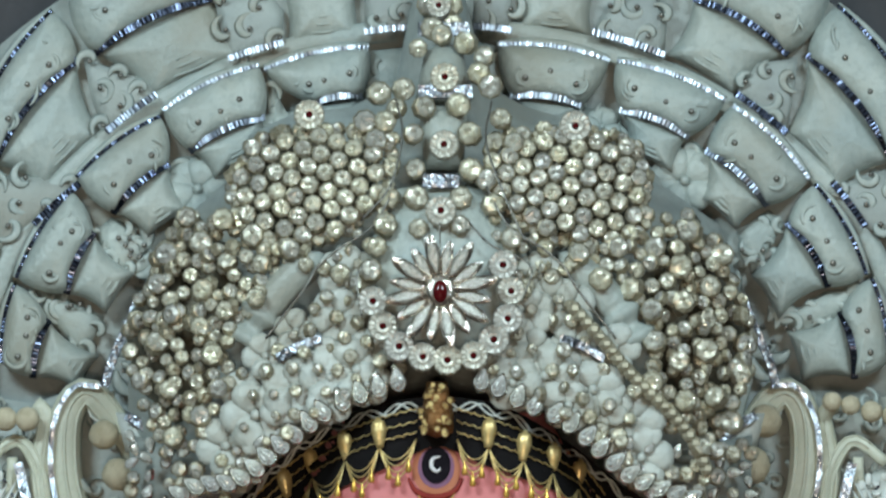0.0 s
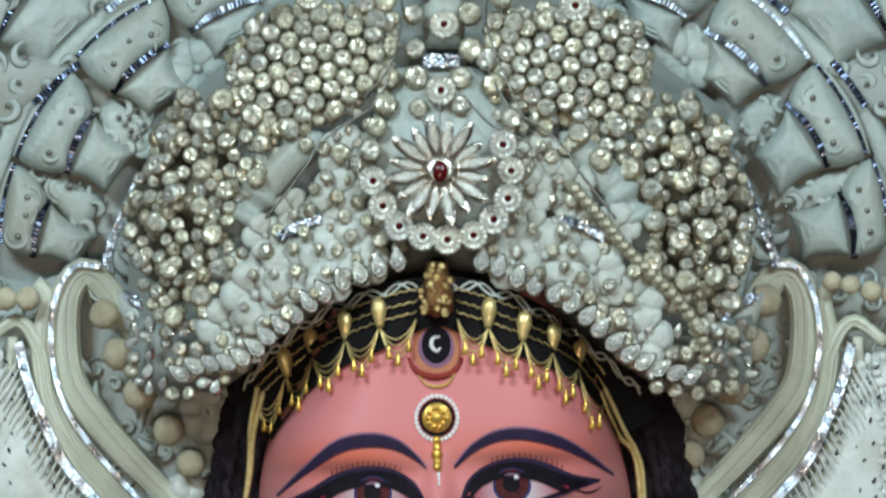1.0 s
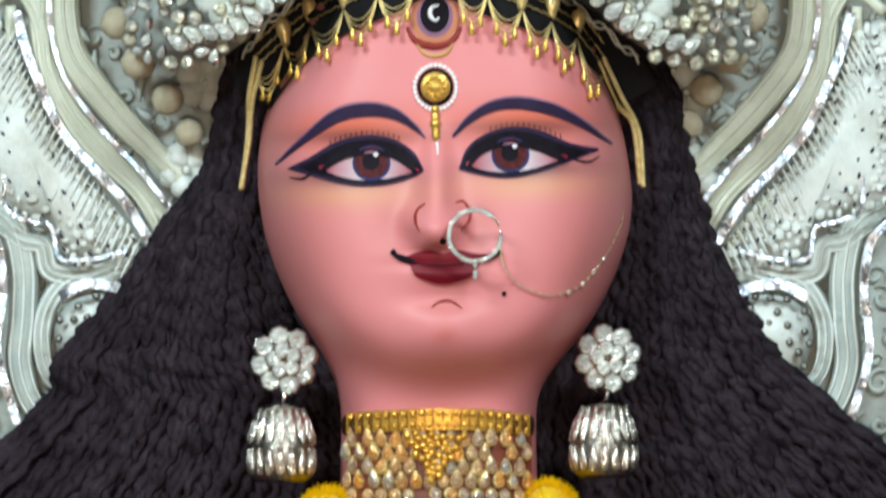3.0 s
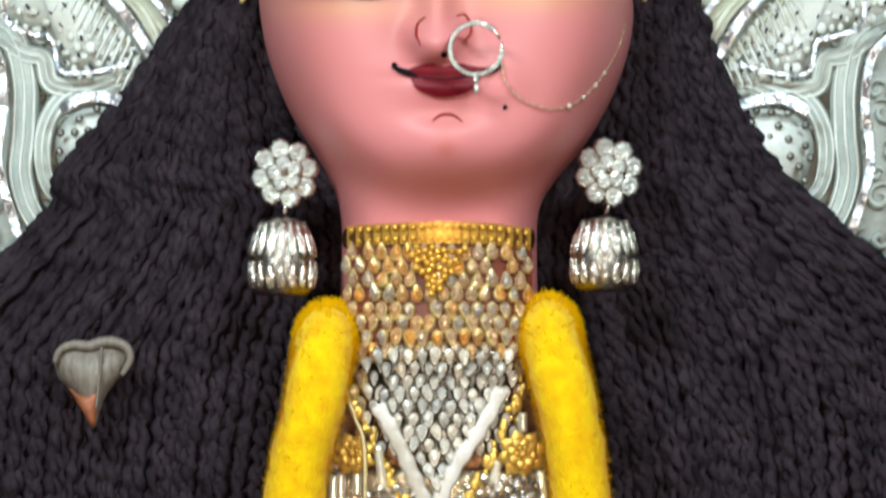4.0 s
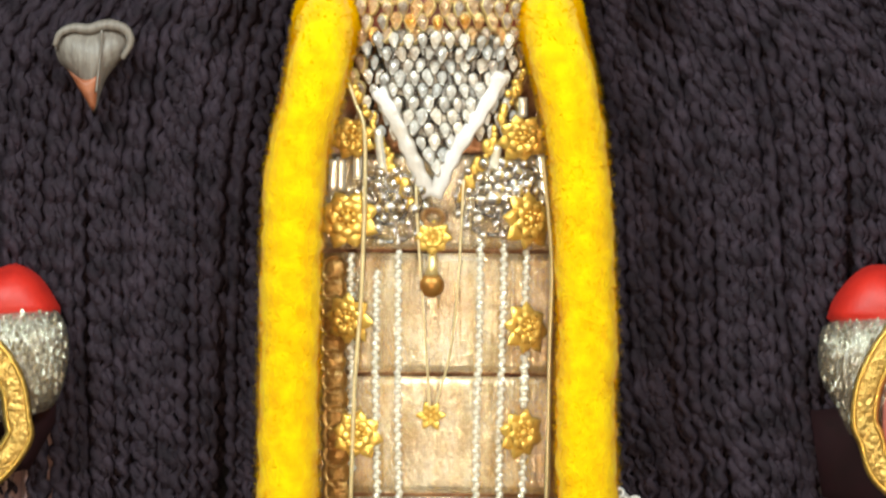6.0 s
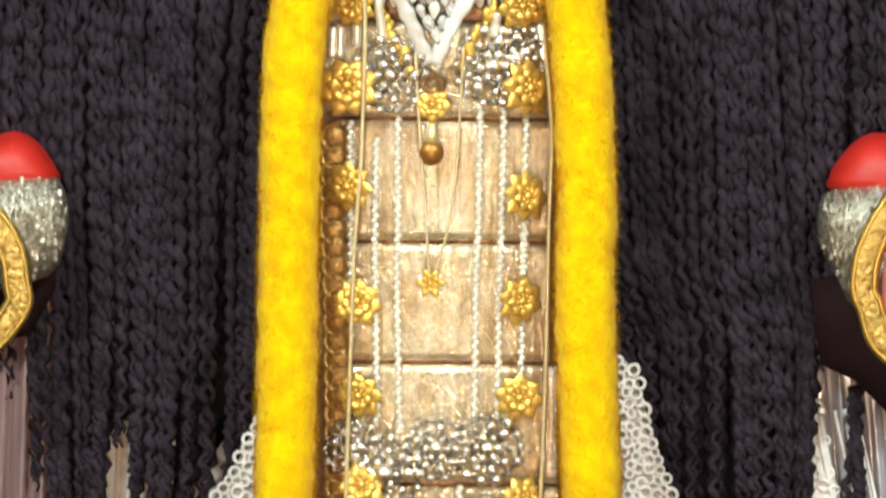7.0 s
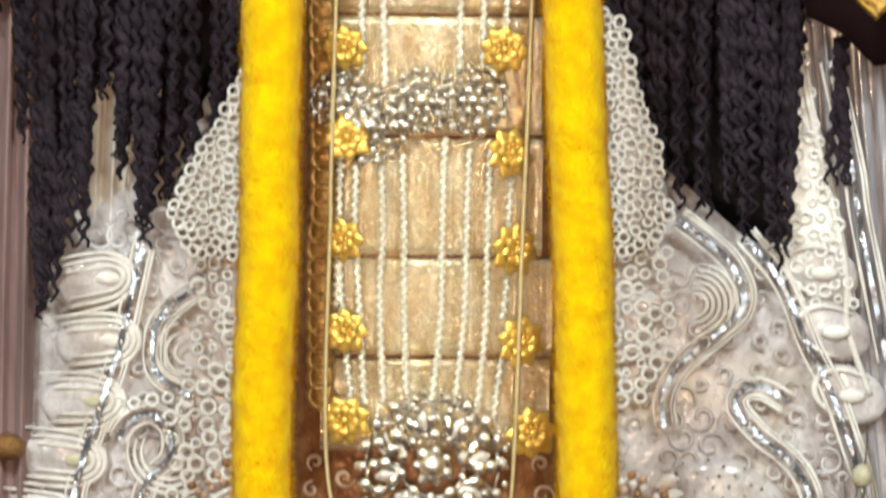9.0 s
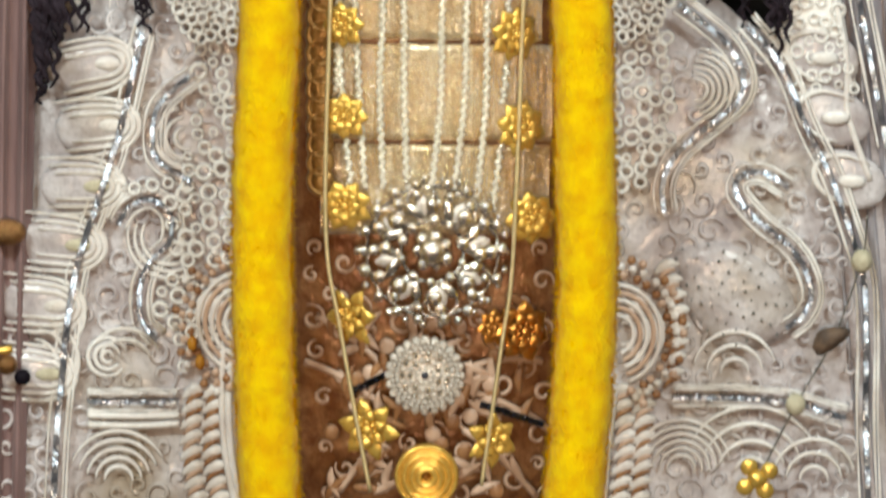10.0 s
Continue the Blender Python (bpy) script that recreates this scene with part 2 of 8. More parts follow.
def tube(path, r, sides=8, flat=1.0, caps=True):
    path = [Vector(p) for p in path]
    n = len(path)
    rs = r if isinstance(r, (list, tuple)) else [r] * n
    verts, faces = [], []
    for i, p in enumerate(path):
        t = (path[min(i + 1, n - 1)] - path[max(i - 1, 0)]).normalized()
        ref = Vector((0, 1, 0)) if abs(t.y) < 0.95 else Vector((1, 0, 0))
        side = t.cross(ref).normalized()
        up = side.cross(t)
        for k in range(sides):
            a = 2 * math.pi * k / sides
            verts.append(p + side * (rs[i] * math.cos(a)) + up * (rs[i] * flat * math.sin(a)))
    for i in range(n - 1):
        for k in range(sides):
            faces.append((i * sides + k, i * sides + (k + 1) % sides, (i + 1) * sides + (k + 1) % sides, (i + 1) * sides + k))
    if caps:
        faces.append(tuple(range(sides))[::-1])
        faces.append(tuple((n - 1) * sides + k for k in range(sides)))
    return verts, faces


def sequins(path, w, rnd, pitch=0.0010, tilt=0.42, striped=False):
    """A tape of small tilted metal facets on a thin dark backing."""
    path = [Vector(p) for p in path]
    d = [0.0]
    for a, b in zip(path, path[1:]):
        d.append(d[-1] + (b - a).length)
    n = max(2, int(d[-1] / pitch))
    arr = np.array([tuple(p) for p in path])
    s = np.linspace(0, d[-1], n + 1)
    q = [Vector(row) for row in np.stack([np.interp(s, d, arr[:, k]) for k in range(3)], 1)]
    verts, faces, ids = [], [], []
    cols = 1 if striped else max(2, round(w / 0.0013))
    slow = rnd.uniform(0, 6.3)
    for i in range(n):
        t = (q[i + 1] - q[i]).normalized()
        side = t.cross(Vector((0, 1, 0))).normalized()
        up = side.cross(t)
        if up.y > 0:
            up = -up
        c = (q[i] + q[i + 1]) / 2 + up * 0.0012
        hs, ht = w / 2 / cols, (d[-1] / n) * 0.5
        lean = 0.22 * math.sin(i * 0.19 + slow) + 0.15 * math.sin(i * 0.053 + 2 * slow)
        for k in range(cols):
            a, b = lean + (rnd.uniform(-tilt, tilt) if cols > 1 else rnd.uniform(0.2, 1.3) * tilt * (1 if i // 2 % 2 else -1)), rnd.uniform(-tilt, tilt) * (1.0 if cols > 1 else 0.5)
            o = len(verts)
            cc = c + side * ((k + 0.5) * 2 * hs - w / 2) + t * (ht * (k % 2) * 0.8)
            for u, v in ((-1, -1), (1, -1), (1, 1), (-1, 1)):
                verts.append(cc + side * (u * hs) + t * (v * ht) + up * (u * hs * math.tan(b) + v * ht * math.tan(a)))
            faces.append((o, o + 1, o + 2, o + 3))
            ids.append(0)
    o = len(verts)
    for i, p in enumerate(q):
        t = (q[min(i + 1, n)] - q[max(i - 1, 0)]).normalized()
        side = t.cross(Vector((0, 1, 0))).normalized()
        verts += [p - side * (w * 0.56), p + side * (w * 0.56)]
        if i:
            faces.append((o + 2 * i - 2, o + 2 * i - 1, o + 2 * i + 1, o + 2 * i))
            ids.append(1)
    return verts, faces, ids


def shifted(pts, d, n=40):
    line = np.array(smooth(pts, n))
    t = np.gradient(line, axis=0)
    t /= np.linalg.norm(t, axis=1)[:, None] + 1e-9
    return [(p[0] - d * q[1], p[1] + d * q[0]) for p, q in zip(line, t)]


def pillow(outline, y, h, back=0.004, rings=5, power=0.5, centre=None):
    """A puffed plate with the closed outline (elevation points), its rim at depth y, bulging h towards the front."""
    n = len(outline)
    cx = centre or (sum(p[0] for p in outline) / n, sum(p[1] for p in outline) / n)
    verts = [P(p, y + back) for p in outline]
    faces = []
    for k in range(rings):
        s = 1 - k / rings
        d = y - h * (1 - s ** 2.2) ** power
        verts += [P((cx[0] + (p[0] - cx[0]) * s, cx[1] + (p[1] - cx[1]) * s), d) for p in outline]
        for i in range(n):
            j = (i + 1) % n
            faces.append((k * n + i, k * n + j, (k + 1) * n + j, (k + 1) * n + i))
    verts.append(P(cx, y - h))
    c, o = len(verts) - 1, rings * n
    faces += [(o + i, o + (i + 1) % n, c) for i in range(n)]
    return verts, faces


def ball(c, r, seg=12, ring=8, squash=(1, 1, 1)):
    c = Vector(c)
    verts, faces = [c + Vector((0, 0, r * squash[2]))], []
    for i in range(1, ring):
        a = math.pi * i / ring
        for k in range(seg):
            b = 2 * math.pi * k / seg
            verts.append(c + Vector((r * squash[0] * math.sin(a) * math.cos(b), r * squash[1] * math.sin(a) * math.sin(b), r * squash[2] * math.cos(a))))
    verts.append(c - Vector((0, 0, r * squash[2])))
    faces += [(0, 1 + k, 1 + (k + 1) % seg) for k in range(seg)]
    for i in range(ring - 2):
        for k in range(seg):
            a = 1 + i * seg
            faces.append((a + k, a + seg + k, a + seg + (k + 1) % seg, a + (k + 1) % seg))
    o, e = 1 + (ring - 2) * seg, len(verts) - 1
    faces += [(o + k, e, o + (k + 1) % seg) for k in range(seg)]
    return verts, faces


def lathe(profile, seg=20, axis="y"):
    """profile: (radius, height) pairs; turned about the y axis (front is -height) or the z axis."""
    verts, faces = [], []
    for r, h in profile:
        for k in range(seg):
            a = 2 * math.pi * k / seg
            verts.append(Vector((r * math.cos(a), -h, r * math.sin(a))) if axis == "y" else Vector((r * math.cos(a), r * math.sin(a), h)))
    for i in range(len(profile) - 1):
        for k in range(seg):
            faces.append((i * seg + k, i * seg + (k + 1) % seg, (i + 1) * seg + (k + 1) % seg, (i + 1) * seg + k))
    faces.append(tuple((len(profile) - 1) * seg + k for k in range(seg)))
    return verts, faces


def block(lo, hi):
    x0, y0, z0 = lo
    x1, y1, z1 = hi
    v = [Vector(p) for p in ((x0, y0, z0), (x1, y0, z0), (x1, y1, z0), (x0, y1, z0), (x0, y0, z1), (x1, y0, z1), (x1, y1, z1), (x0, y1, z1))]
    return v, [(0, 3, 2, 1), (4, 5, 6, 7), (0, 1, 5, 4), (1, 2, 6, 5), (2, 3, 7, 6), (3, 0, 4, 7)]


def mirror_x(pts, c):
    return [(c - p[0], *p[1:]) for p in pts]


def inside(p, poly):
    hit = False
    for (x0, z0), (x1, z1) in zip(poly, poly[1:] + poly[:1]):
        if (z0 > p[1]) != (z1 > p[1]) and p[0] < (x1 - x0) * (p[1] - z0) / (z1 - z0) + x0:
            hit = not hit
    return hit


def scatter(poly, gap, rnd, tries=4000):
    xs, zs = [p[0] for p in poly], [p[1] for p in poly]
    out = []
    for _ in range(tries):
        p = (rnd.uniform(min(xs), max(xs)), rnd.uniform(min(zs), max(zs)))
        if inside(p, poly) and all((p[0] - q[0]) ** 2 + (p[1] - q[1]) ** 2 > gap * gap for q in out):
            out.append(p)
    return out


def tilted(p, y, rnd=None, amount=0.0, scale=1.0, spin=0.0):
    """A pose at the elevation point p, depth y, turned a little at random."""
    q = P(p, y)
    a = [rnd.uniform(-amount, amount) for _ in range(2)] if rnd else (0, 0)
    return Matrix.Translation(q) @ Euler((a[0], spin, a[1])).to_matrix().to_4x4() @ Matrix.Scale(scale, 4)


# ---- hall: unseen walls and ceiling, added for reflections and bounced light ----
tagged(part("floor", block((-4, -7, -0.1), (4, 1.0, 0)), FLOORING), "dull brown hall floor in front of the shrine", "floor", kind="structure")
tagged(part("ceiling", block((-4, -7, 4), (4, 1.0, 4.1)), PLASTER), "unseen plain grey plaster hall ceiling, added to bounce light", "ceiling", kind="structure")
tagged(part("wall_north", block((-4, 0.9, 0), (4, 1.0, 4)), PLASTER), "unseen plain grey plaster wall, added to close the hall behind the shrine", "wall", kind="structure")
tagged(part("wall_south", block((-4, -7.1, 0), (4, -7.0, 4)), PLASTER), "unseen plain grey plaster wall, added to bounce light onto the shrine", "wall", kind="structure")
tagged(part("wall_west", block((-4.1, -7, 0), (-4, 1.0, 4)), PLASTER), "unseen plain grey plaster side wall, added to bounce light", "wall", kind="structure")
tagged(part("wall_east", block((4, -7, 0), (4.1, 1.0, 4)), PLASTER), "unseen plain grey plaster side wall, added to bounce light", "wall", kind="structure")


def back_cloth():
    verts, faces = [], []
    n = 140
    for i in range(n + 1):
        x = -0.9 + 1.8 * i / n
        y = 0.24 + 0.012 * math.sin(x * 70) + 0.006 * math.sin(x * 31 + 1)
        verts += [Vector((x, y, 0.0)), Vector((x, y, 3.0))]
        if i:
            faces.append((2 * i - 2, 2 * i, 2 * i + 1, 2 * i - 1))
    return verts, faces


tagged(part("backdrop", back_cloth(), DRAPE), "dark grey folded backcloth behind the halo", "backdrop", kind="structure")

# ---- halo of carved pith ----
HC, HA, HB = (0.0000, 2.0951), 0.320, 0.2465


def E(s, deg):
    a = radians(deg)
    return HC[0] + s * HA * math.cos(a), HC[1] + s * HB * math.sin(a)


halo = thing("halo", (0, 0.12, HC[1]), "large fan-shaped halo of carved pale pith edged with silver tape", "halo")
rnd = random.Random(4)
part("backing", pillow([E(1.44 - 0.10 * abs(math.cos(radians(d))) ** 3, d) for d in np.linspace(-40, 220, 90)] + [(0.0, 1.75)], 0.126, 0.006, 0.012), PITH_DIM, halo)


PIN = mesh_of("pin", lathe([(0.0030, 0), (0.0030, 0.001), (0.0021, 0.0022), (0.0008, 0.0026)], 8), WIRE)
FLECK = mesh_of("fleck", ball((0, 0, 0), 0.0013, 7, 5, (0.8, 0.5, 1.7)), TAPE_DARK)


def along(a, b, t):
    return a[0] + (b[0] - a[0]) * t, a[1] + (b[1] - a[1]) * t


def bowed(a, b, k, n=9):
    """A line from a to b that bows to its own left by k times its length."""
    dx, dz = b[0] - a[0], b[1] - a[1]
    return [(a[0] + dx * t - 4 * k * t * (1 - t) * dz, a[1] + dz * t + 4 * k * t * (1 - t) * dx) for t in np.linspace(0, 1, n)]


# Silver tape half turned from the light, dimmed in its colour.
TAPE_HALF_SHADED = mat("tape_half_shaded", (0.40, 0.44, 0.52), (0.20, 0.23, 0.30), 90, 0.3, 1.0)
FOILS = (SILVER, FOIL_SHADED, TAPE_HALF_SHADED)


def bell(row, tl, tr, pl, pr, nl, nr, rim, foil):
    """A cushion with pins between rim and tape, over a fluted, flaring neck."""
    y = 0.100 if row == "inner" else 0.112
    out = bowed(tl, tr, 0.05, 13) + bowed(tr, pr, 0.10, 7)[1:] + bowed(pr, pl, -0.07, 13)[1:] + bowed(pl, tl, 0.10, 7)[1:-1]
    b = part("bell_panel", pillow(out, y - 0.004, 0.013, 0.016, 7, 0.4), PITH, halo)
    skirt_line = bowed(pr, nr, -0.10, 8) + bowed(nr, nl, -0.05, 9)[1:] + bowed(nl, pl, -0.10, 8)[1:] + bowed(pl, pr, 0.07, 11)[1:-1]
    n = part("neck", pillow(skirt_line, y + 0.002, 0.012, 0.014, 6, 0.45), PITH, b)
    at = lambda u, v: along(along(tl, tr, u), along(pl, pr, u), v)
    low = lambda u, v: along(along(pl, pr, u), along(nl, nr, u), v)
    part("tape", sequins(line3(bowed(pl, pr, 0.07), [y - 0.0055 - 0.008 * (1 - u * u) for u in np.linspace(-1, 1, 9)], 30), 0.0048, rnd, 0.0008, 0.3, True), [FOILS[foil], TAPE_DARK], b, "silver sequin tape", smooth=False)
    part("rim_tape", sequins(line3(bowed(tl, tr, 0.055), y - 0.0065, 36), 0.0028, rnd, 0.0008, 0.3, True), [FOILS[rim], TAPE_DARK], b, "narrow foil edging", smooth=False)
    part("rolled_lip", tube(line3(bowed(tl, tr, 0.085), y - 0.002, 30), 0.0030, 7, 0.8), PITH, b)
    wide = math.dist(pl, pr)
    for u, v in ((0.22, 0.52), (0.5, 0.46), (0.78, 0.52)):
        c = at(u + rnd.uniform(-0.05, 0.05), v + rnd.uniform(-0.1, 0.1))
        d = y - 0.0158
        part("pin", PIN, None, b, m=tilted(c, d, rnd, 0.2, 0.8))
        r, t0, w = rnd.uniform(0.0055, 0.008), rnd.uniform(0, 6.3), rnd.choice((-1, 1))
        swirl = [(c[0] + r * (1.3 - k / 26) * math.cos(w * k * 0.30 + t0), c[1] + r * (1.3 - k / 26) * math.sin(w * k * 0.30 + t0)) for k in range(20)]
        part("carved_curl", tube([P(q, d + 0.0016) for q in swirl], [0.0004 + 0.0016 * math.sin(k / 19 * 3.1) for k in range(20)], 5, 0.6), PITH, b)
    for k in range(7):
        u0, v0 = rnd.uniform(0.12, 0.88), rnd.uniform(0.25, 0.75)
        a, e = at(u0, v0), at(u0 + rnd.uniform(-0.16, 0.16), v0 + rnd.uniform(-0.3, 0.3))
        part("carved_groove", tube([P(q, y - 0.0150) for q in bowed(a, e, 0.12)], [0.0003 + 0.0012 * math.sin(math.pi * i / 8) for i in range(9)], 5, 0.5), PITH, b)
    for v in (0.30, 0.42, 0.54, 0.66, 0.78):
        part("flute", tube([P(low(0.5 + (0.38 - 0.28 * v * (1 - v)) * u, v + 0.05 * (1 - u * u)), y - 0.0002 - 0.0085 * (1 - u * u) ** 0.7 * (1.15 - 0.9 * abs(v - 0.5))) for u in np.linspace(-1, 1, 9)], 0.0011, 6, 0.45), PITH, n)


bell("inner", (-0.3158, 2.1065), (-0.3069, 2.1634), (-0.2931, 2.0959), (-0.2823, 2.1368), (-0.2619, 2.0870), (-0.2448, 2.1122), 1, 1)
bell("inner", (-0.3058, 2.1679), (-0.2672, 2.2312), (-0.2696, 2.1564), (-0.2506, 2.2003), (-0.2411, 2.1417), (-0.2203, 2.1711), 1, 1)
bell("inner", (-0.2633, 2.2411), (-0.2036, 2.2858), (-0.2370, 2.2147), (-0.1975, 2.2506), (-0.2117, 2.1974), (-0.1822, 2.2172), 1, 1)
bell("inner", (-0.2016, 2.2899), (-0.1329, 2.3231), (-0.1822, 2.2601), (-0.1286, 2.2849), (-0.1641, 2.2394), (-0.1257, 2.2626), 0, 2)
bell("inner", (-0.1288, 2.3202), (-0.0539, 2.3364), (-0.0929, 2.2949), (-0.0587, 2.3003), (-0.0854, 2.2733), (-0.0578, 2.2766), 0, 0)
bell("inner", (0.0408, 2.3385), (0.1199, 2.3268), (0.0489, 2.3003), (0.0994, 2.2936), (0.0594, 2.2692), (0.0895, 2.2675), 0, 0)
bell("inner", (0.1256, 2.3264), (0.2037, 2.2974), (0.1279, 2.2899), (0.1766, 2.2704), (0.1334, 2.2601), (0.1650, 2.2436), 0, 0)
bell("inner", (0.2089, 2.2932), (0.2633, 2.2394), (0.1895, 2.2601), (0.2330, 2.2201), (0.1860, 2.2254), (0.2101, 2.2024), 0, 2)
bell("inner", (0.2673, 2.2361), (0.3034, 2.1703), (0.2471, 2.2073), (0.2761, 2.1613), (0.2203, 2.1695), (0.2402, 2.1376), 1, 1)
bell("inner", (0.3070, 2.1679), (0.3183, 2.1073), (0.2844, 2.1429), (0.2939, 2.0951), (0.2458, 2.1294), (0.2559, 2.0927), 1, 1)
bell("outer", (-0.3354, 2.2833), (-0.2827, 2.3639), (-0.3235, 2.2502), (-0.2635, 2.3273), (-0.2867, 2.2312), (-0.2449, 2.2733), 1, 1)
bell("outer", (-0.2714, 2.3756), (-0.1859, 2.4133), (-0.2521, 2.3310), (-0.1667, 2.3723), (-0.2110, 2.2982), (-0.1338, 2.3306), 1, 1)
bell("outer", (-0.1286, 2.4258), (-0.0590, 2.4342), (-0.1194, 2.3840), (-0.0589, 2.3915), (-0.1126, 2.3364), (-0.0584, 2.3422), 0, 0)
bell("outer", (0.0496, 2.4342), (0.1213, 2.4258), (0.0507, 2.3923), (0.1129, 2.3840), (0.0523, 2.3481), (0.1078, 2.3431), 0, 0)
bell("outer", (0.1990, 2.4175), (0.2804, 2.3739), (0.1815, 2.3723), (0.2488, 2.3306), (0.1607, 2.3306), (0.2094, 2.3007), 2, 1)
bell("outer", (0.2852, 2.3673), (0.3484, 2.2800), (0.2627, 2.3306), (0.3236, 2.2518), (0.2466, 2.2742), (0.2827, 2.2312), 1, 1)
# carved pieces that fill the gaps of the outer row
for outline, ends, foil in (
    (((-0.2594, 2.3281), (-0.2152, 2.3123), (-0.2061, 2.3023), (-0.2433, 2.2733), (-0.2529, 2.2965)), ((-0.2425, 2.2742), (-0.2066, 2.3019)), 2),
    (((-0.1651, 2.3698), (-0.1284, 2.3798), (-0.1152, 2.3631), (-0.1159, 2.3389), (-0.1558, 2.3273)), ((-0.1550, 2.3277), (-0.1155, 2.3397)), 0),
    (((-0.0569, 2.3965), (-0.0180, 2.3965), (-0.0188, 2.3506), (-0.0567, 2.3472)), ((-0.0567, 2.3477), (-0.0188, 2.3510)), 0),
    (((0.0221, 2.3965), (0.0495, 2.3965), (0.0498, 2.3481), (0.0220, 2.3514)), ((0.0220, 2.3518), (0.0498, 2.3485)), 0),
    (((0.1177, 2.3664), (0.1537, 2.3798), (0.1617, 2.3547), (0.1599, 2.3306), (0.1086, 2.3472)), ((0.1082, 2.3477), (0.1603, 2.3306)), 0),
    (((0.2267, 2.3248), (0.2561, 2.3281), (0.2482, 2.2733), (0.2110, 2.3023)), ((0.2106, 2.3028), (0.2478, 2.2729)), 1),
    (((-0.3267, 2.2419), (-0.2901, 2.2411), (-0.2616, 2.2361), (-0.2929, 2.2073), (-0.3258, 2.1810)), ((-0.2937, 2.2065), (-0.2612, 2.2366)), 1),
    (((0.2819, 2.2345), (0.3186, 2.2469), (0.3309, 2.1974), (0.3066, 2.1974), (0.2906, 2.2172)), ((0.2795, 2.2378), (0.3034, 2.2048)), 1),
):
    outline = list(outline)
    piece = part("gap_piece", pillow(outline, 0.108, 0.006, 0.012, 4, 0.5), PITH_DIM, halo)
    part("tape", sequins(line3(bowed(*ends, 0.02), 0.096, 24), 0.0048, rnd, 0.0008, 0.3, True), [FOILS[foil], TAPE_DARK], piece, "silver sequin tape", smooth=False)
    for p in scatter(outline, 0.017, rnd, 300):
        r, t0, w = rnd.uniform(0.005, 0.009), rnd.uniform(0, 6.3), rnd.choice((-1, 1))
        part("carved_leaf", tube([P((p[0] + r * (1.4 - j / 16) * math.cos(t0 + w * 0.22 * j), p[1] + r * (1.4 - j / 16) * math.sin(t0 + w * 0.22 * j)), 0.1025) for j in range(18)], [0.0006 + 0.0030 * math.sin(j / 17 * 3.1) for j in range(18)], 6, 0.3), PITH, piece)
        part("pin", PIN, None, piece, m=tilted(p, 0.1005, rnd, 0.3, 0.7))
# carved leaf fillers between the necks
for outline in (
    ((-0.2931, 2.1613), (-0.2687, 2.1523), (-0.2423, 2.1392), (-0.2561, 2.1106), (-0.2807, 2.1368)),
    ((-0.2490, 2.2024), (-0.2370, 2.2118), (-0.2116, 2.1941), (-0.2171, 2.1711), (-0.2406, 2.1761)),
    ((-0.1967, 2.2469), (-0.1826, 2.2568), (-0.1621, 2.2378), (-0.1559, 2.2213), (-0.1802, 2.2147)),
    ((0.2858, 2.1597), (0.3012, 2.1638), (0.2896, 2.1433), (0.2571, 2.1269), (0.2410, 2.1376), (0.2736, 2.1580)),
    ((0.2338, 2.2172), (0.2458, 2.2073), (0.2211, 2.1703), (0.2101, 2.2007)),
    ((0.1794, 2.2692), (0.1895, 2.2601), (0.1860, 2.2254), (0.1650, 2.2427)),
    ((-0.1272, 2.3165), (-0.1229, 2.2858), (-0.0929, 2.2940), (-0.0911, 2.2733), (-0.1236, 2.2626)),
    ((0.1002, 2.2924), (0.1270, 2.2882), (0.1326, 2.2609), (0.0903, 2.2675)),
    ((-0.0567, 2.3331), (-0.0200, 2.3372), (-0.0199, 2.2700), (-0.0566, 2.2758)),
    ((0.0220, 2.3414), (0.0408, 2.3372), (0.0489, 2.2998), (0.0594, 2.2684), (0.0220, 2.2700)),
):
    outline = list(outline)
    piece = part("leaf_piece", pillow(outline, 0.112, 0.008, 0.012, 4, 0.5), PITH, halo)
    for p in scatter(outline, 0.015, rnd, 200):
        r, t0, w = rnd.uniform(0.005, 0.009), rnd.uniform(0, 6.3), rnd.choice((-1, 1))
        part("carved_leaf", tube([P((p[0] + r * (1.4 - j / 16) * math.cos(t0 + w * 0.22 * j), p[1] + r * (1.4 - j / 16) * math.sin(t0 + w * 0.22 * j)), 0.1055) for j in range(18)], [0.0006 + 0.0026 * math.sin(j / 17 * 3.1) for j in range(18)], 6, 0.35), PITH, piece)
# plain ring between the rows
for d0, d1 in ((-8, 84), (96, 188)):
    part("ring_band", tube([P(E(1.035, d), 0.108) for d in np.linspace(d0, d1, 70)], 0.0085, 9, 0.35), PITH, halo)


def carved_flower(c, r, y, turn, mats, n=6, cup=0.35):
    """Puffed petals round a small button, in one mesh."""
    out = []
    for k in range(n):
        a = turn + 2 * math.pi * k / n
        m = (c[0] + 0.56 * r * math.cos(a), c[1] + 0.56 * r * math.sin(a))
        ring = []
        for j in range(12):
            b = 2 * math.pi * j / 12
            u, v = 0.50 * r * math.cos(b), 0.42 * r * math.sin(b) * (1.15 + 0.3 * math.cos(b))
            ring.append((m[0] + u * math.cos(a) - v * math.sin(a), m[1] + u * math.sin(a) + v * math.cos(a)))
        out.append(pillow(ring, y - 0.002 * (k % 2), r * cup * 0.55, 0.003, 3, 0.8))
    out.append(ball(P(c, y - r * cup * 0.7), r * 0.16, 8, 6))
    return join(*out)


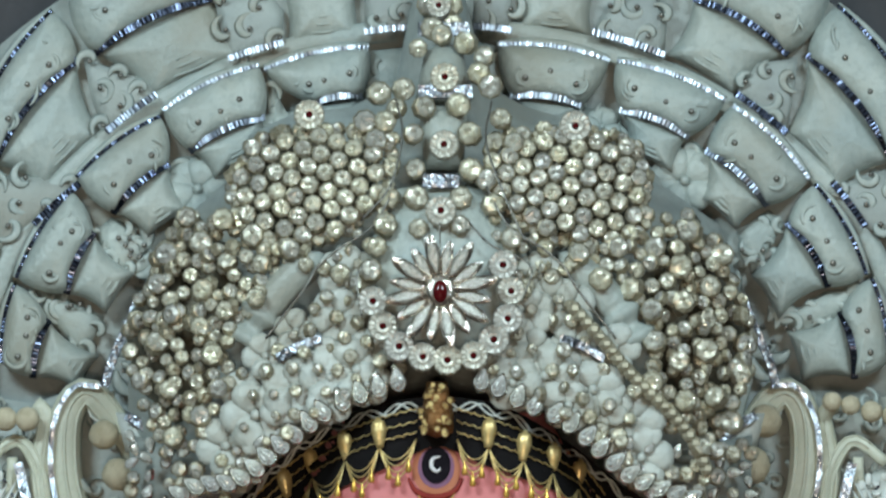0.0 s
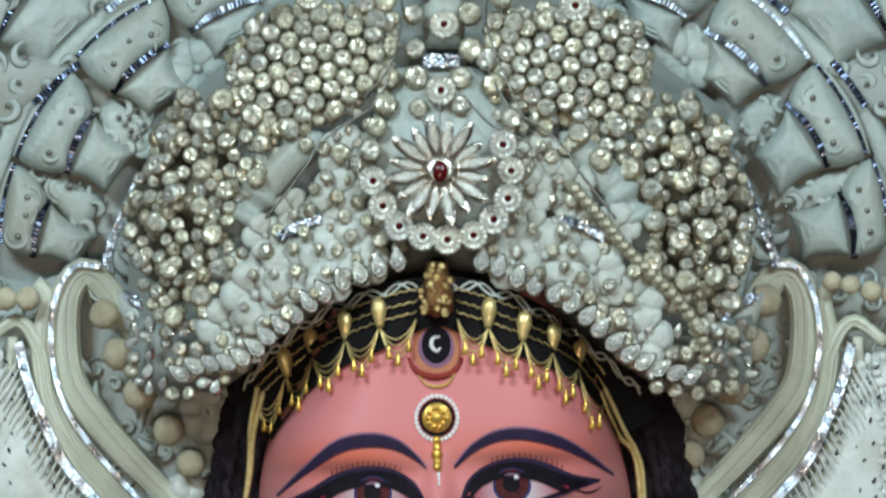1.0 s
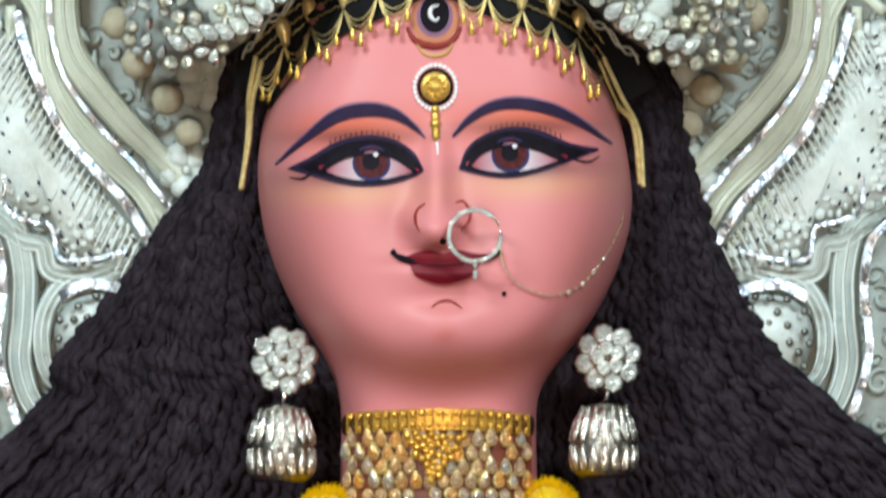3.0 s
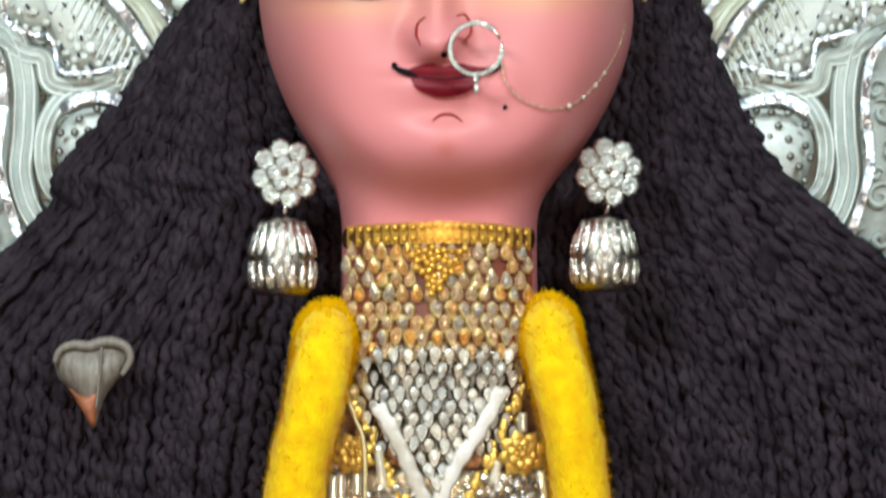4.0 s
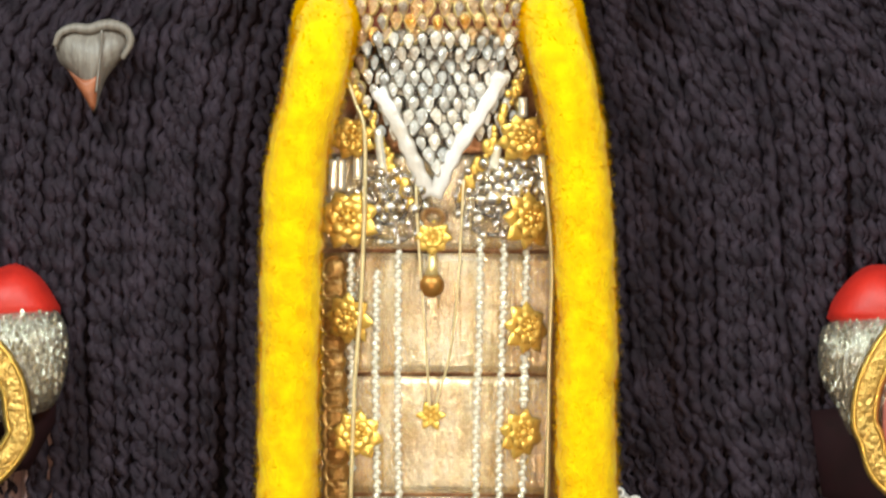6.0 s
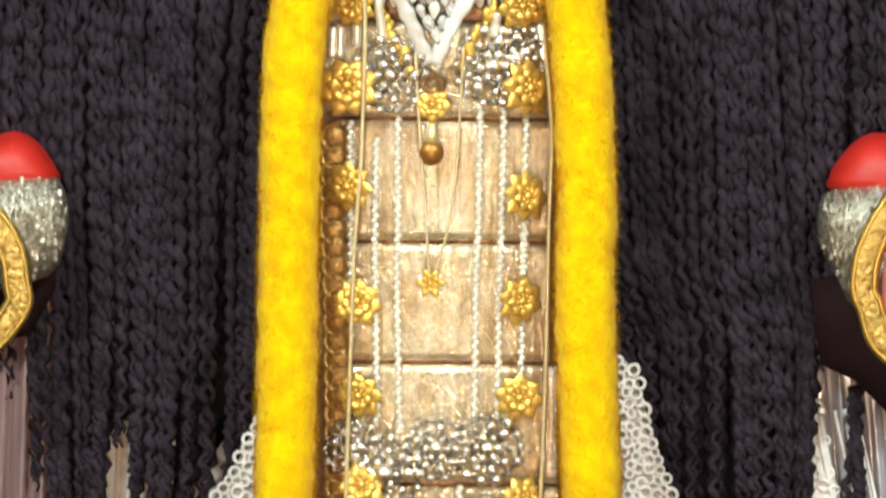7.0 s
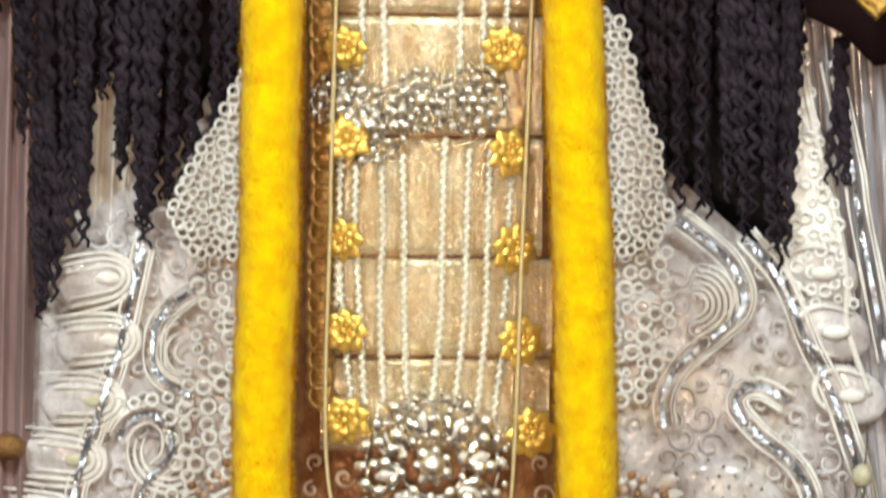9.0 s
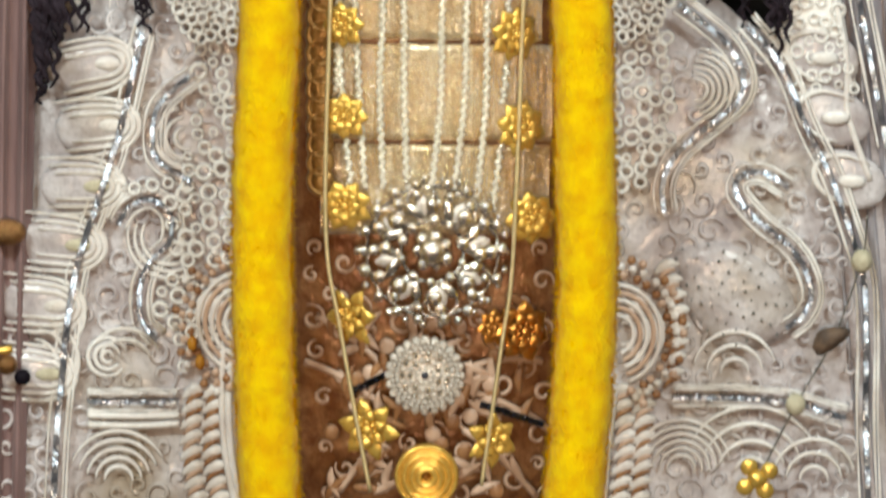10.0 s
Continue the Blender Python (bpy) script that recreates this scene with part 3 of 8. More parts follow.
for c, r in (((-0.1763, 2.2324), 0.023), ((0.1739, 2.2386), 0.024), ((-0.1204, 2.2737), 0.014), ((0.1144, 2.2779), 0.014)):
    part("carved_flower", carved_flower(c, r, 0.106, 20 * c[0], PITH, 9, 0.22), PITH, halo)
for c in ((-0.2266, 2.1933), (-0.2604, 2.1339), (-0.2163, 2.1769), (0.2254, 2.1892), (0.2612, 2.1359), (0.2131, 2.1769), (-0.2298, 2.1073), (0.2206, 2.1196)):
    for k in range(4):
        q = (c[0] + rnd.uniform(-0.016, 0.016), c[1] + rnd.uniform(-0.016, 0.016))
        a = rnd.uniform(0, 6.3)
        part("carved_leaf", tube([P((q[0] + 0.013 * math.cos(a + 0.12 * j), q[1] + 0.013 * math.sin(a + 0.12 * j)), 0.108) for j in range(18)], [0.0008 + 0.0046 * math.sin(j / 17 * 3.1) for j in range(18)], 6, 0.3), PITH, halo)
        part("pin", PIN, None, halo, m=tilted(q, 0.101, rnd, 0.3, 0.7))

# ---- side wings of carved pith ----
WM = 0.3051 + -0.3163


def wing(side):
    rnd = random.Random(9 + side)
    flip = (lambda pts: pts) if side < 0 else (lambda pts: mirror_x(pts, WM))
    w = thing("pith_wing", P(flip([(-0.2537, 1.9251)])[0], 0.06), "carved white pith wing with silver sequin tapes and cream balls", "ornament", "side wings")
    slab = flip([(-0.3639, 2.0871), (-0.2912, 2.0769), (-0.2550, 2.0912), (-0.2185, 2.0668), (-0.1820, 2.0343), (-0.1416, 1.9978), (-0.1293, 1.9412), (-0.1451, 1.8848), (-0.1808, 1.8206), (-0.2125, 1.7646), (-0.2879, 1.7048), (-0.3717, 1.7048)])
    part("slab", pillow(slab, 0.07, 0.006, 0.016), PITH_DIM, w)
    field = flip(smooth([(-0.3392, 2.0343), (-0.3108, 2.0221), (-0.2943, 1.9775), (-0.2698, 1.9331), (-0.2415, 1.9009), (-0.2132, 1.8687), (-0.2331, 1.8575), (-0.2612, 1.8535), (-0.2734, 1.8768), (-0.2895, 1.8848), (-0.3076, 1.8928), (-0.3379, 1.9089), (-0.3392, 2.0343)], 48)[:-1])
    f = part("dotted_field", pillow(field, 0.052, 0.018, 0.02, 6, 0.5), FLOWER, w)
    lumps = []
    for p in scatter(field, 0.0062, rnd, 5000):
        d = 0.052 - 0.0145
        lumps.append(ball(P(p, d), rnd.uniform(0.0022, 0.0042), 7, 5, (rnd.uniform(0.6, 1.5), 0.22, rnd.uniform(0.6, 1.3))))
    tagged(part("pith_grain", join(*lumps), FLOWER, f), kind="stuff")
    for p in scatter(field, 0.0105, rnd, 4000):
        part("fleck", FLECK, None, f, m=tilted(p, 0.0352, rnd, 0.3, rnd.uniform(0.7, 1.3), side * rnd.uniform(0.2, 0.9)))
    for p in scatter(slab, 0.016, rnd, 2600):
        r, t0, d = rnd.uniform(0.005, 0.010), rnd.uniform(0, 6.3), rnd.choice((-1, 1))
        curl = [(p[0] + r * (1 - j / 30) * math.cos(t0 + d * j * 0.3), p[1] + r * (1 - j / 30) * math.sin(t0 + d * j * 0.3)) for j in range(24)]
        part("carved_curl", tube([P(q, 0.0625) for q in curl], [0.0008 + 0.0018 * math.sin(j / 23 * 3.1) for j in range(24)], 5), PITH, w)
    for c in (((-0.1689, 1.9836), (-0.1814, 1.9210), (-0.1597, 1.9958)) if side < 0 else ((0.1643, 1.9930), (0.1742, 1.9776), (0.1780, 1.9211))):
        part("carved_flower", carved_flower(c, 0.020, 0.045, rnd.uniform(0, 1), None, 5, 0.5), FLOWER, w)
    bands = (
        ([(-0.2449, 2.0891), (-0.2631, 2.0891), (-0.2750, 2.0708), (-0.2796, 2.0464), (-0.2778, 2.0180), (-0.2695, 1.9897), (-0.2540, 1.9654), (-0.2337, 1.9412), (-0.2095, 1.9150), (-0.1892, 1.8888)], 0.0044, 0.034),
        ([(-0.3029, 2.0343), (-0.2954, 2.0059), (-0.2855, 1.9816), (-0.2700, 1.9493), (-0.2477, 1.9230), (-0.2254, 1.8989), (-0.2060, 1.8687)], 0.0080, 0.032),
        ([(-0.3296, 1.8848), (-0.3154, 1.8687), (-0.3110, 1.8326), (-0.3147, 1.7925), (-0.3002, 1.7406)], 0.007, 0.03),
        ([(-0.3106, 1.9170), (-0.3088, 1.8928), (-0.2895, 1.8840), (-0.2766, 1.8800), (-0.2712, 1.8587), (-0.2492, 1.8575), (-0.2232, 1.8639)], 0.0035, 0.028),
        ([(-0.2710, 1.8306), (-0.2530, 1.8398), (-0.2350, 1.8386), (-0.2230, 1.8346)], 0.009, 0.018),
    )
    for pts, wd, y in bands:
        part("tape", sequins(line3(flip(pts), y, 60), wd * 0.8, rnd, 0.0008, 0.24), [SILVER, FLOWER], w, "silver sequin tape", smooth=False)
    rolls = (
        ([(-0.2183, 2.0383), (-0.2387, 2.0708), (-0.2550, 2.0851), (-0.2677, 2.0708), (-0.2699, 2.0383), (-0.2644, 2.0059), (-0.2481, 1.9816), (-0.2238, 1.9533), (-0.1995, 1.9291), (-0.1753, 1.9049)], 0.0125, 0.044),
        ([(-0.2912, 2.0769), (-0.2830, 2.0668), (-0.2868, 2.0343), (-0.2824, 1.9978), (-0.2661, 1.9654), (-0.2417, 1.9372), (-0.2175, 1.9110), (-0.1932, 1.8828)], 0.0085, 0.044),
        ([(-0.3271, 2.0343), (-0.3031, 2.0505), (-0.2867, 2.0262), (-0.2804, 1.9897), (-0.2620, 1.9533), (-0.2376, 1.9251), (-0.2134, 1.9009), (-0.1971, 1.8687)], 0.006, 0.042),
        ([(-0.3070, 2.0383), (-0.3058, 1.9978), (-0.2902, 1.9654), (-0.2779, 1.9372), (-0.2536, 1.9089), (-0.2293, 1.8848), (-0.2131, 1.8607)], 0.0055, 0.042),
        ([(-0.3216, 1.8888), (-0.2974, 1.8707), (-0.2833, 1.8667), (-0.2771, 1.8486), (-0.2531, 1.8446), (-0.2271, 1.8527), (-0.2010, 1.8486)], 0.008, 0.046),
        ([(-0.3378, 1.9009), (-0.3075, 1.8848), (-0.2972, 1.8526), (-0.2969, 1.8166), (-0.2986, 1.7805), (-0.2843, 1.7486), (-0.2482, 1.7327)], 0.011, 0.048),
        ([(-0.2190, 1.8446), (-0.2411, 1.8486), (-0.2690, 1.8386), (-0.2828, 1.8126), (-0.2806, 1.7806), (-0.2644, 1.7606)], 0.0075, 0.046),
        ([(-0.2283, 2.0181), (-0.2184, 2.0465), (-0.2326, 2.0627), (-0.2488, 2.0708), (-0.2428, 2.0810)], 0.006, 0.045),
    )
    for i, (pts, r, y) in enumerate(rolls):
        path = line3(flip(pts), y, 46)
        part("pith_roll", tube(path, [r * (0.35 + 0.65 * math.sin(math.pi * min(1, max(0.06, k / 45)) ** 0.8) ** 0.5) for k in range(46)], 9, 0.55), IVORY if i < 4 else PITH, w)
        for k in (-0.62, 0.0, 0.62):
            ridge = shifted(flip(pts), k * r, 46)[3:-3]
            part("carved_ridge", tube([P(p, y - 0.55 * r * (1 - 0.6 * k * k)) for p in ridge], [0.0004 + 0.0011 * math.sin(math.pi * q / 39) for q in range(40)], 5, 0.7), IVORY if i < 4 else FLOWER, w)
    # feather cuts over the dotted field
    flow = flip([(-0.3029, 2.0343), (-0.2855, 1.9816), (-0.2477, 1.9230), (-0.2060, 1.8687)])
    base_line = smooth(flow, 34)
    for k, p in enumerate(base_line[2:]):
        ln = rnd.uniform(0.010, 0.026)
        for d in (0.004, 0.011):
            a = (p[0] + side * d, p[1] - 0.4 * d)
            part("feather_cut", tube([P((a[0] + side * ln * 0.55 * u, a[1] - ln * 0.9 * u - 0.004 * u * u), 0.0352) for u in np.linspace(0, 1, 7)], [0.0003 + 0.0010 * math.sin(math.pi * q / 6) for q in range(7)], 5, 0.6), FLOWER, f)
    boss = flip(smooth([(-0.2686, 1.7806), (-0.2748, 1.8086), (-0.2610, 1.8286), (-0.2330, 1.8326), (-0.2089, 1.8246), (-0.2166, 1.7846), (-0.2485, 1.7646), (-0.2686, 1.7806)], 30)[:-1])
    part("boss", pillow(boss, 0.05, 0.03, 0.02, 6), FLOWER, w)
    for p in scatter(boss, 0.009, rnd, 900):
        part("pin", PIN, None, w, m=tilted(p, 0.0235, rnd, 0.3))
    balls = [((-0.2418, 2.0546), 27), ((-0.2311, 2.0262), 30), ((-0.2160, 1.9978), 31), ((-0.1950, 1.9715), 29), ((-0.1795, 1.9473), 26), ((-0.3121, 2.0659), 22), ((-0.2967, 2.0659), 22), ((-0.3266, 2.0668), 22)] if side < 0 else \
        [((0.2299, 2.0644), 30), ((0.2200, 2.0323), 34), ((0.2054, 2.0027), 32), ((0.1883, 1.9780), 30), ((0.1753, 1.9534), 27), ((0.2776, 2.0783), 18), ((0.2909, 2.0758), 18), ((0.3058, 2.0710), 20), ((0.3211, 2.0685), 20)]
    for c, r in balls:
        g = ball(P(c, 0.028), r * 0.0004, 14, 10, (1, 0.85, 1))
        g = ([v + (v - P(c, 0.028)) * (0.09 * noise.noise(v * 260)) for v in g[0]], g[1])
        part("ball", g, BALL, w, "cream pith ball")
    for c, r in balls[:5]:
        for k in range(4):
            a = rnd.uniform(0, 6.3)
            q = (c[0] + 0.02 * math.cos(a), c[1] + 0.02 * math.sin(a))
            part("carved_leaf", tube([P((q[0] + 0.012 * math.cos(a + 0.09 * j), q[1] + 0.012 * math.sin(a + 0.09 * j) - 0.0012 * j), 0.045) for j in range(16)], [0.0012 + 0.0028 * math.sin(j / 15 * 3.14) for j in range(16)], 6), PITH, w)


wing(-1)
wing(1)
# ---- hair ----
def lerp_line(pts, z):
    return float(np.interp(-z, [-p[1] for p in pts], [p[0] for p in pts]))


def hair_side(name, outer, inner, ends, seed, label):
    """A fall of crimped wool between an outer and an inner edge; ends: where the locks stop, by x."""
    rnd = random.Random(seed)
    locks_of = {}
    hair = thing(name, P(outer[-1], 0.02))
    top = outer[0][1]
    xs = sorted(ends)
    locks = [(k + rnd.uniform(0.25, 0.75)) / 18 for k in range(18)]
    for layer, (count, y0, rad) in enumerate(((90, 0.035, 0.0054), (95, 0.02, 0.0042))):
        for i in range(count):
            s = (i + rnd.uniform(0.1, 0.9)) / count
            near = min(locks, key=lambda c: abs(c - s))
            end_x = lerp_line(outer, 1.0) * (1 - near) + lerp_line(inner, 1.0) * near
            zend = float(np.interp(end_x, [p[0] for p in xs], [p[1] for p in xs])) + rnd.uniform(-0.01, 0.02) + (rnd.uniform(0.01, 0.11) if rnd.random() < 0.5 else 0)
            z, path, ph, amp, drift = top - rnd.uniform(0, 0.03), [], rnd.uniform(0, 6.3), rnd.uniform(0.0010, 0.0026), rnd.uniform(-1, 1)
            wl = rnd.uniform(0.012, 0.020)
            while z > zend:
                g = 0.93 * max(0.0, min(1.0, 1 - (z - zend) / 0.20)) ** 1.3
                se = s + (near - s) * g
                x = lerp_line(outer, z) * (1 - se) + lerp_line(inner, z) * se + 0.006 * drift * math.sin(z * 11 + ph)
                w = 2 * math.pi * z / wl + ph + 1.5 * noise.noise(Vector((ph * 9, z * 14, 0)))
                path.append(P((x + amp * (1 + g) * math.sin(w), z), y0 - 0.018 * math.sin(math.pi * s) + 0.0018 * math.cos(w) + 0.005 * drift))
                z -= 0.0038
            if len(path) > 3:
                n = len(path)
                locks_of.setdefault(near, []).append(tube(path, [rad * (0.9 + 0.25 * math.sin(k * 0.9 + ph)) * (1 - 0.42 * max(0.0, 1 - (n - 1 - k) / 40)) * (1 if k < n - 12 else 0.5 + 0.5 * (n - 1 - k) / 12) for k in range(n)], 5))
    for near in sorted(locks_of):
        for g in locks_of[near]:
            part("strand", g, HAIR, hair)
    return hair


LEFT_OUT = [(-0.1453, 2.0137), (-0.1540, 1.9733), (-0.1643, 1.9208), (-0.1930, 1.8865), (-0.2217, 1.8443), (-0.2725, 1.7842), (-0.2733, 1.7621), (-0.3211, 1.7139), (-0.3808, 1.6577), (-0.3881, 1.5640), (-0.3836, 1.4360), (-0.3744, 1.3103), (-0.3704, 1.1244)]
LEFT_IN = [(-0.0890, 2.0137), (-0.1130, 1.9733), (-0.1209, 1.9208), (-0.1128, 1.8865), (-0.1046, 1.8443), (-0.0805, 1.7842), (-0.0652, 1.7628), (-0.0570, 1.7147), (-0.0628, 1.6587), (-0.0761, 1.5658), (-0.0832, 1.4057), (-0.0896, 1.3128), (-0.1045, 1.1267)]
LEFT_END = [(-0.4265, 1.3179), (-0.2982, 1.3110), (-0.2877, 1.2829), (-0.2848, 1.1125), (-0.2712, 1.1225), (-0.2679, 1.2225), (-0.2522, 1.2307), (-0.2501, 1.1749), (-0.2453, 1.1762), (-0.2435, 1.2611), (-0.2282, 1.2693), (-0.2260, 1.1844), (-0.2200, 1.1885), (-0.2170, 1.2694), (-0.2050, 1.2755), (-0.2022, 1.1725), (-0.1894, 1.1888), (-0.1774, 1.2152), (-0.1574, 1.2315), (-0.1414, 1.2478), (-0.1336, 1.2923)]
RIGHT_OUT = [(0.1485, 2.0137), (0.1625, 1.9773), (0.1731, 1.9208), (0.1861, 1.8805), (0.2020, 1.8443), (0.2437, 1.7842), (0.2869, 1.7453), (0.3270, 1.7135), (0.3751, 1.6536), (0.3876, 1.6085), (0.3886, 1.4725), (0.3920, 1.3168), (0.3912, 1.1308)]
RIGHT_IN = [(0.0962, 2.0137), (0.1202, 1.9773), (0.1241, 1.9208), (0.1159, 1.8805), (0.1038, 1.8443), (0.0716, 1.7842), (0.0587, 1.7444), (0.0549, 1.7123), (0.0631, 1.6523), (0.0799, 1.5668), (0.0889, 1.4067), (0.1106, 1.3547), (0.1212, 1.1285)]
RIGHT_END = [(0.1375, 1.2825), (0.1560, 1.2503), (0.1653, 1.2100), (0.1769, 1.1866), (0.1906, 1.2122), (0.2029, 1.1961), (0.2211, 1.1894), (0.2334, 1.1733), (0.2538, 1.1561), (0.2651, 1.1582), (0.2652, 1.3158), (0.2832, 1.3441), (0.3432, 1.3567)]
tagged(hair_side("hair", LEFT_OUT, LEFT_IN, LEFT_END, 21, ""), "long crimped black wool hair falling over one shoulder", "hair", "hair falls")
tagged(hair_side("hair", RIGHT_OUT, RIGHT_IN, RIGHT_END, 22, ""), "long crimped black wool hair falling over one shoulder", "hair", "hair falls")

# ---- painted clay head, one mesh ----
FACE_L = [(-0.0730, 2.0705), (-0.0950, 2.0259), (-0.1111, 1.9894), (-0.1242, 1.9652), (-0.1298, 1.9369), (-0.1309, 1.9167), (-0.1292, 1.8966), (-0.1248, 1.8725), (-0.1167, 1.8483), (-0.1058, 1.8242), (-0.0933, 1.8042), (-0.0817, 1.7862), (-0.0756, 1.7722), (-0.0732, 1.7628), (-0.0707, 1.7387), (-0.0728, 1.6587)]
FACE_R = [(0.0721, 2.0705), (0.1002, 2.0259), (0.1171, 1.9895), (0.1250, 1.9652), (0.1314, 1.9369), (0.1345, 1.9168), (0.1356, 1.8966), (0.1320, 1.8725), (0.1239, 1.8483), (0.1126, 1.8243), (0.0997, 1.8042), (0.0844, 1.7862), (0.0736, 1.7722), (0.0690, 1.7632), (0.0670, 1.7392), (0.0692, 1.6591)]
EDGE_Z = np.linspace(FACE_L[0][1], FACE_L[-1][1], 700)


def eased(pts):
    """The outline's x at each level of EDGE_Z, with its corners rounded off."""
    pts = smooth(pts, 160)
    x = np.interp(-EDGE_Z, [-p[1] for p in pts], [p[0] for p in pts])
    for _ in range(3):
        x = np.convolve(np.pad(x, 12, "edge"), np.ones(25) / 25, "valid")
    return x


EDGE_L, EDGE_R = eased(FACE_L), eased(FACE_R)


def face_edges(z):
    return float(np.interp(-z, -EDGE_Z, EDGE_L)), float(np.interp(-z, -EDGE_Z, EDGE_R))



ROLL = radians(-3.4)
NOSE = (-0.0044, 1.8805)
CHIN = (0.0016, 1.8062)
LIPS = (0.0016, 1.8556)


def gauss(d, s):
    return math.exp(-0.5 * (d / s) ** 2)


def face_y(x, z):
    """The depth of the clay surface at the elevation point (x, z)."""
    l, r = face_edges(z)
    u = max(-1.0, min(1.0, (x - (l + r) / 2) / ((r - l) / 2)))
    jaw = 1 / (1 + math.exp(-(z - 1.7740 - 0.030 * u * u) / 0.0100))
    d = (0.082 + 0.038 * jaw) * (1 - abs(u) ** 4.6) ** 0.55
    d += 0.008 * jaw * gauss(z - 1.8483, 0.06) * (1 - u * u)
    bridge = NOSE[0] + 0.001 * (z - NOSE[1]) / 0.05
    up = (z - NOSE[1]) / 0.07
    if -0.25 < up < 1.15:
        h = 0.024 * max(0.0, 1 - up / 1.15) ** 1.1 if up > 0 else 0.024 * (1 - (up / 0.25) ** 2)
        d += h * gauss(x - bridge, 0.0060 + 0.0040 * max(0.0, 1 - up))
    for s in (-1, 1):
        d += 0.007 * gauss(x - NOSE[0] - s * 0.0145, 0.006) * gauss(z - NOSE[1] - 0.003, 0.007)
        d -= 0.004 * gauss(x - NOSE[0] - s * 0.05, 0.03) * gauss(z - 1.9321, 0.016)
    d += 0.007 * gauss(x - LIPS[0], 0.026) * gauss(z - LIPS[1], 0.013) - 0.0022 * gauss(x - LIPS[0], 0.024) * gauss(z - 1.8536, 0.0028) + 0.0022 * gauss(x - LIPS[0], 0.013) * gauss(z - 1.8463, 0.0045)
    d += 0.010 * gauss(x - CHIN[0], 0.022) * gauss(z - CHIN[1], 0.017)
    d -= 0.004 * gauss(x - CHIN[0], 0.02) * gauss(z - 1.8291, 0.006)
    return -d - 0.012


def paint_at(x, z):
    """Soft colour over the clay: airbrushed lids, under-eyes and cheeks; painted shade at nose sides, chin and jaw."""
    col, al = np.array([0.0, 0.0, 0.0]), 0.0
    for (cx, cz), s in (((-0.0627, 1.9470), 1), ((0.0599, 1.9539), -1)):
        dx, dz = x - cx, z - cz
        dz -= -ROLL * 0.2 * dx
        a = 0.95 * gauss(dx, 0.036) * gauss(dz - 0.003, 0.0105)
        b = 0.5 * gauss(dx + 0.004 * s, 0.034) * gauss(dz + 0.043, 0.008)
        e = 0.75 * gauss(dx + 0.006 * s, 0.029) * gauss(dz + 0.0315, 0.0050) + 0.7 * gauss(dx, 0.031) * gauss(dz + 0.002, 0.0042)
        for c, k in (((0.66, 0.135, 0.075), a), ((0.62, 0.36, 0.12), b), ((0.05, 0.022, 0.03), min(0.85, e))):
            col, al = (col * al * (1 - k) + np.array(c) * k) / max(1e-6, al * (1 - k) + k), al + k - al * k
    # cheek blush, plus shade painted into nose sides, chin crease and under the jaw
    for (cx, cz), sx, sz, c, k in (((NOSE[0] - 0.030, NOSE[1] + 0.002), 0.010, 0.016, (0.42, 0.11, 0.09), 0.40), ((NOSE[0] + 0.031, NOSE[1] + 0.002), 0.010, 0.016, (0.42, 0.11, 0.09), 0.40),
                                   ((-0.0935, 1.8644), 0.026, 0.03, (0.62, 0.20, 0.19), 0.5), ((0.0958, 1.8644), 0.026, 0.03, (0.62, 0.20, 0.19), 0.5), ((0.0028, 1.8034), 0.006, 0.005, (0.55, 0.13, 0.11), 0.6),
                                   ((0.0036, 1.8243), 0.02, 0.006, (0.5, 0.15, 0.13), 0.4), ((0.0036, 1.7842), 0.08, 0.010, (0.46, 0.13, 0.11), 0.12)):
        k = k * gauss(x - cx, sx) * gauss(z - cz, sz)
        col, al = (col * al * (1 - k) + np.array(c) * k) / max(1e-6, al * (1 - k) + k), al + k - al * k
    return (*col, min(1.0, al))


head_mats = [SKIN, INK, BROW, EYEWHITE, PINKPAINT, BLUEPAINT, IRIS, LIP, LINE, WHITEPAINT, YELLOWPAINT, mat("tan_paint", (0.56, 0.22, 0.13), (0.5, 0.18, 0.10), 60, 0.4, spec=0.12), mat("lilac_paint", (0.20, 0.11, 0.20), (0.30, 0.14, 0.22), 120, 0.5, spec=0.12)]
H = {"skin": 0, "ink": 1, "brow": 2, "white": 3, "pink": 4, "blue": 5, "iris": 6, "lip": 7, "line": 8, "pure": 9, "yellow": 10, "tan": 11, "lilac": 12}


def clay():
    cols, rows = 150, 190
    z0, z1 = FACE_L[0][1], FACE_L[-1][1]
    verts, faces = [], []
    for j in range(rows + 1):
        z = z0 + (z1 - z0) * j / rows
        l, r = face_edges(z)
        for i in range(cols + 1):
            u = math.sin((i / cols - 0.5) * math.pi)
            x = (l + r) / 2 + u * (r - l) / 2
            verts.append(P((x, z), face_y(x, z)))
    for j in range(rows):
        for i in range(cols):
            a = j * (cols + 1) + i
            faces.append((a, a + 1, a + cols + 2, a + cols + 1))
    return verts, faces, [0] * len(faces)


def strip(upper, lower, m, off, n=44, k=6):
    """Paint between an upper and a lower line, following the clay."""
    up, lo = smooth(upper, n), smooth(lower, n)
    verts, faces = [], []
    for i in range(n):
        for j in range(k + 1):
            p = (up[i][0] + (lo[i][0] - up[i][0]) * j / k, up[i][1] + (lo[i][1] - up[i][1]) * j / k)
            verts.append(P(p, face_y(*p) - off - 0.0008))
    for i in range(n - 1):
        for j in range(k):
            a = i * (k + 1) + j
            faces.append((a, a + 1, a + k + 2, a + k + 1))
    return verts, faces, [H[m]] * len(faces)


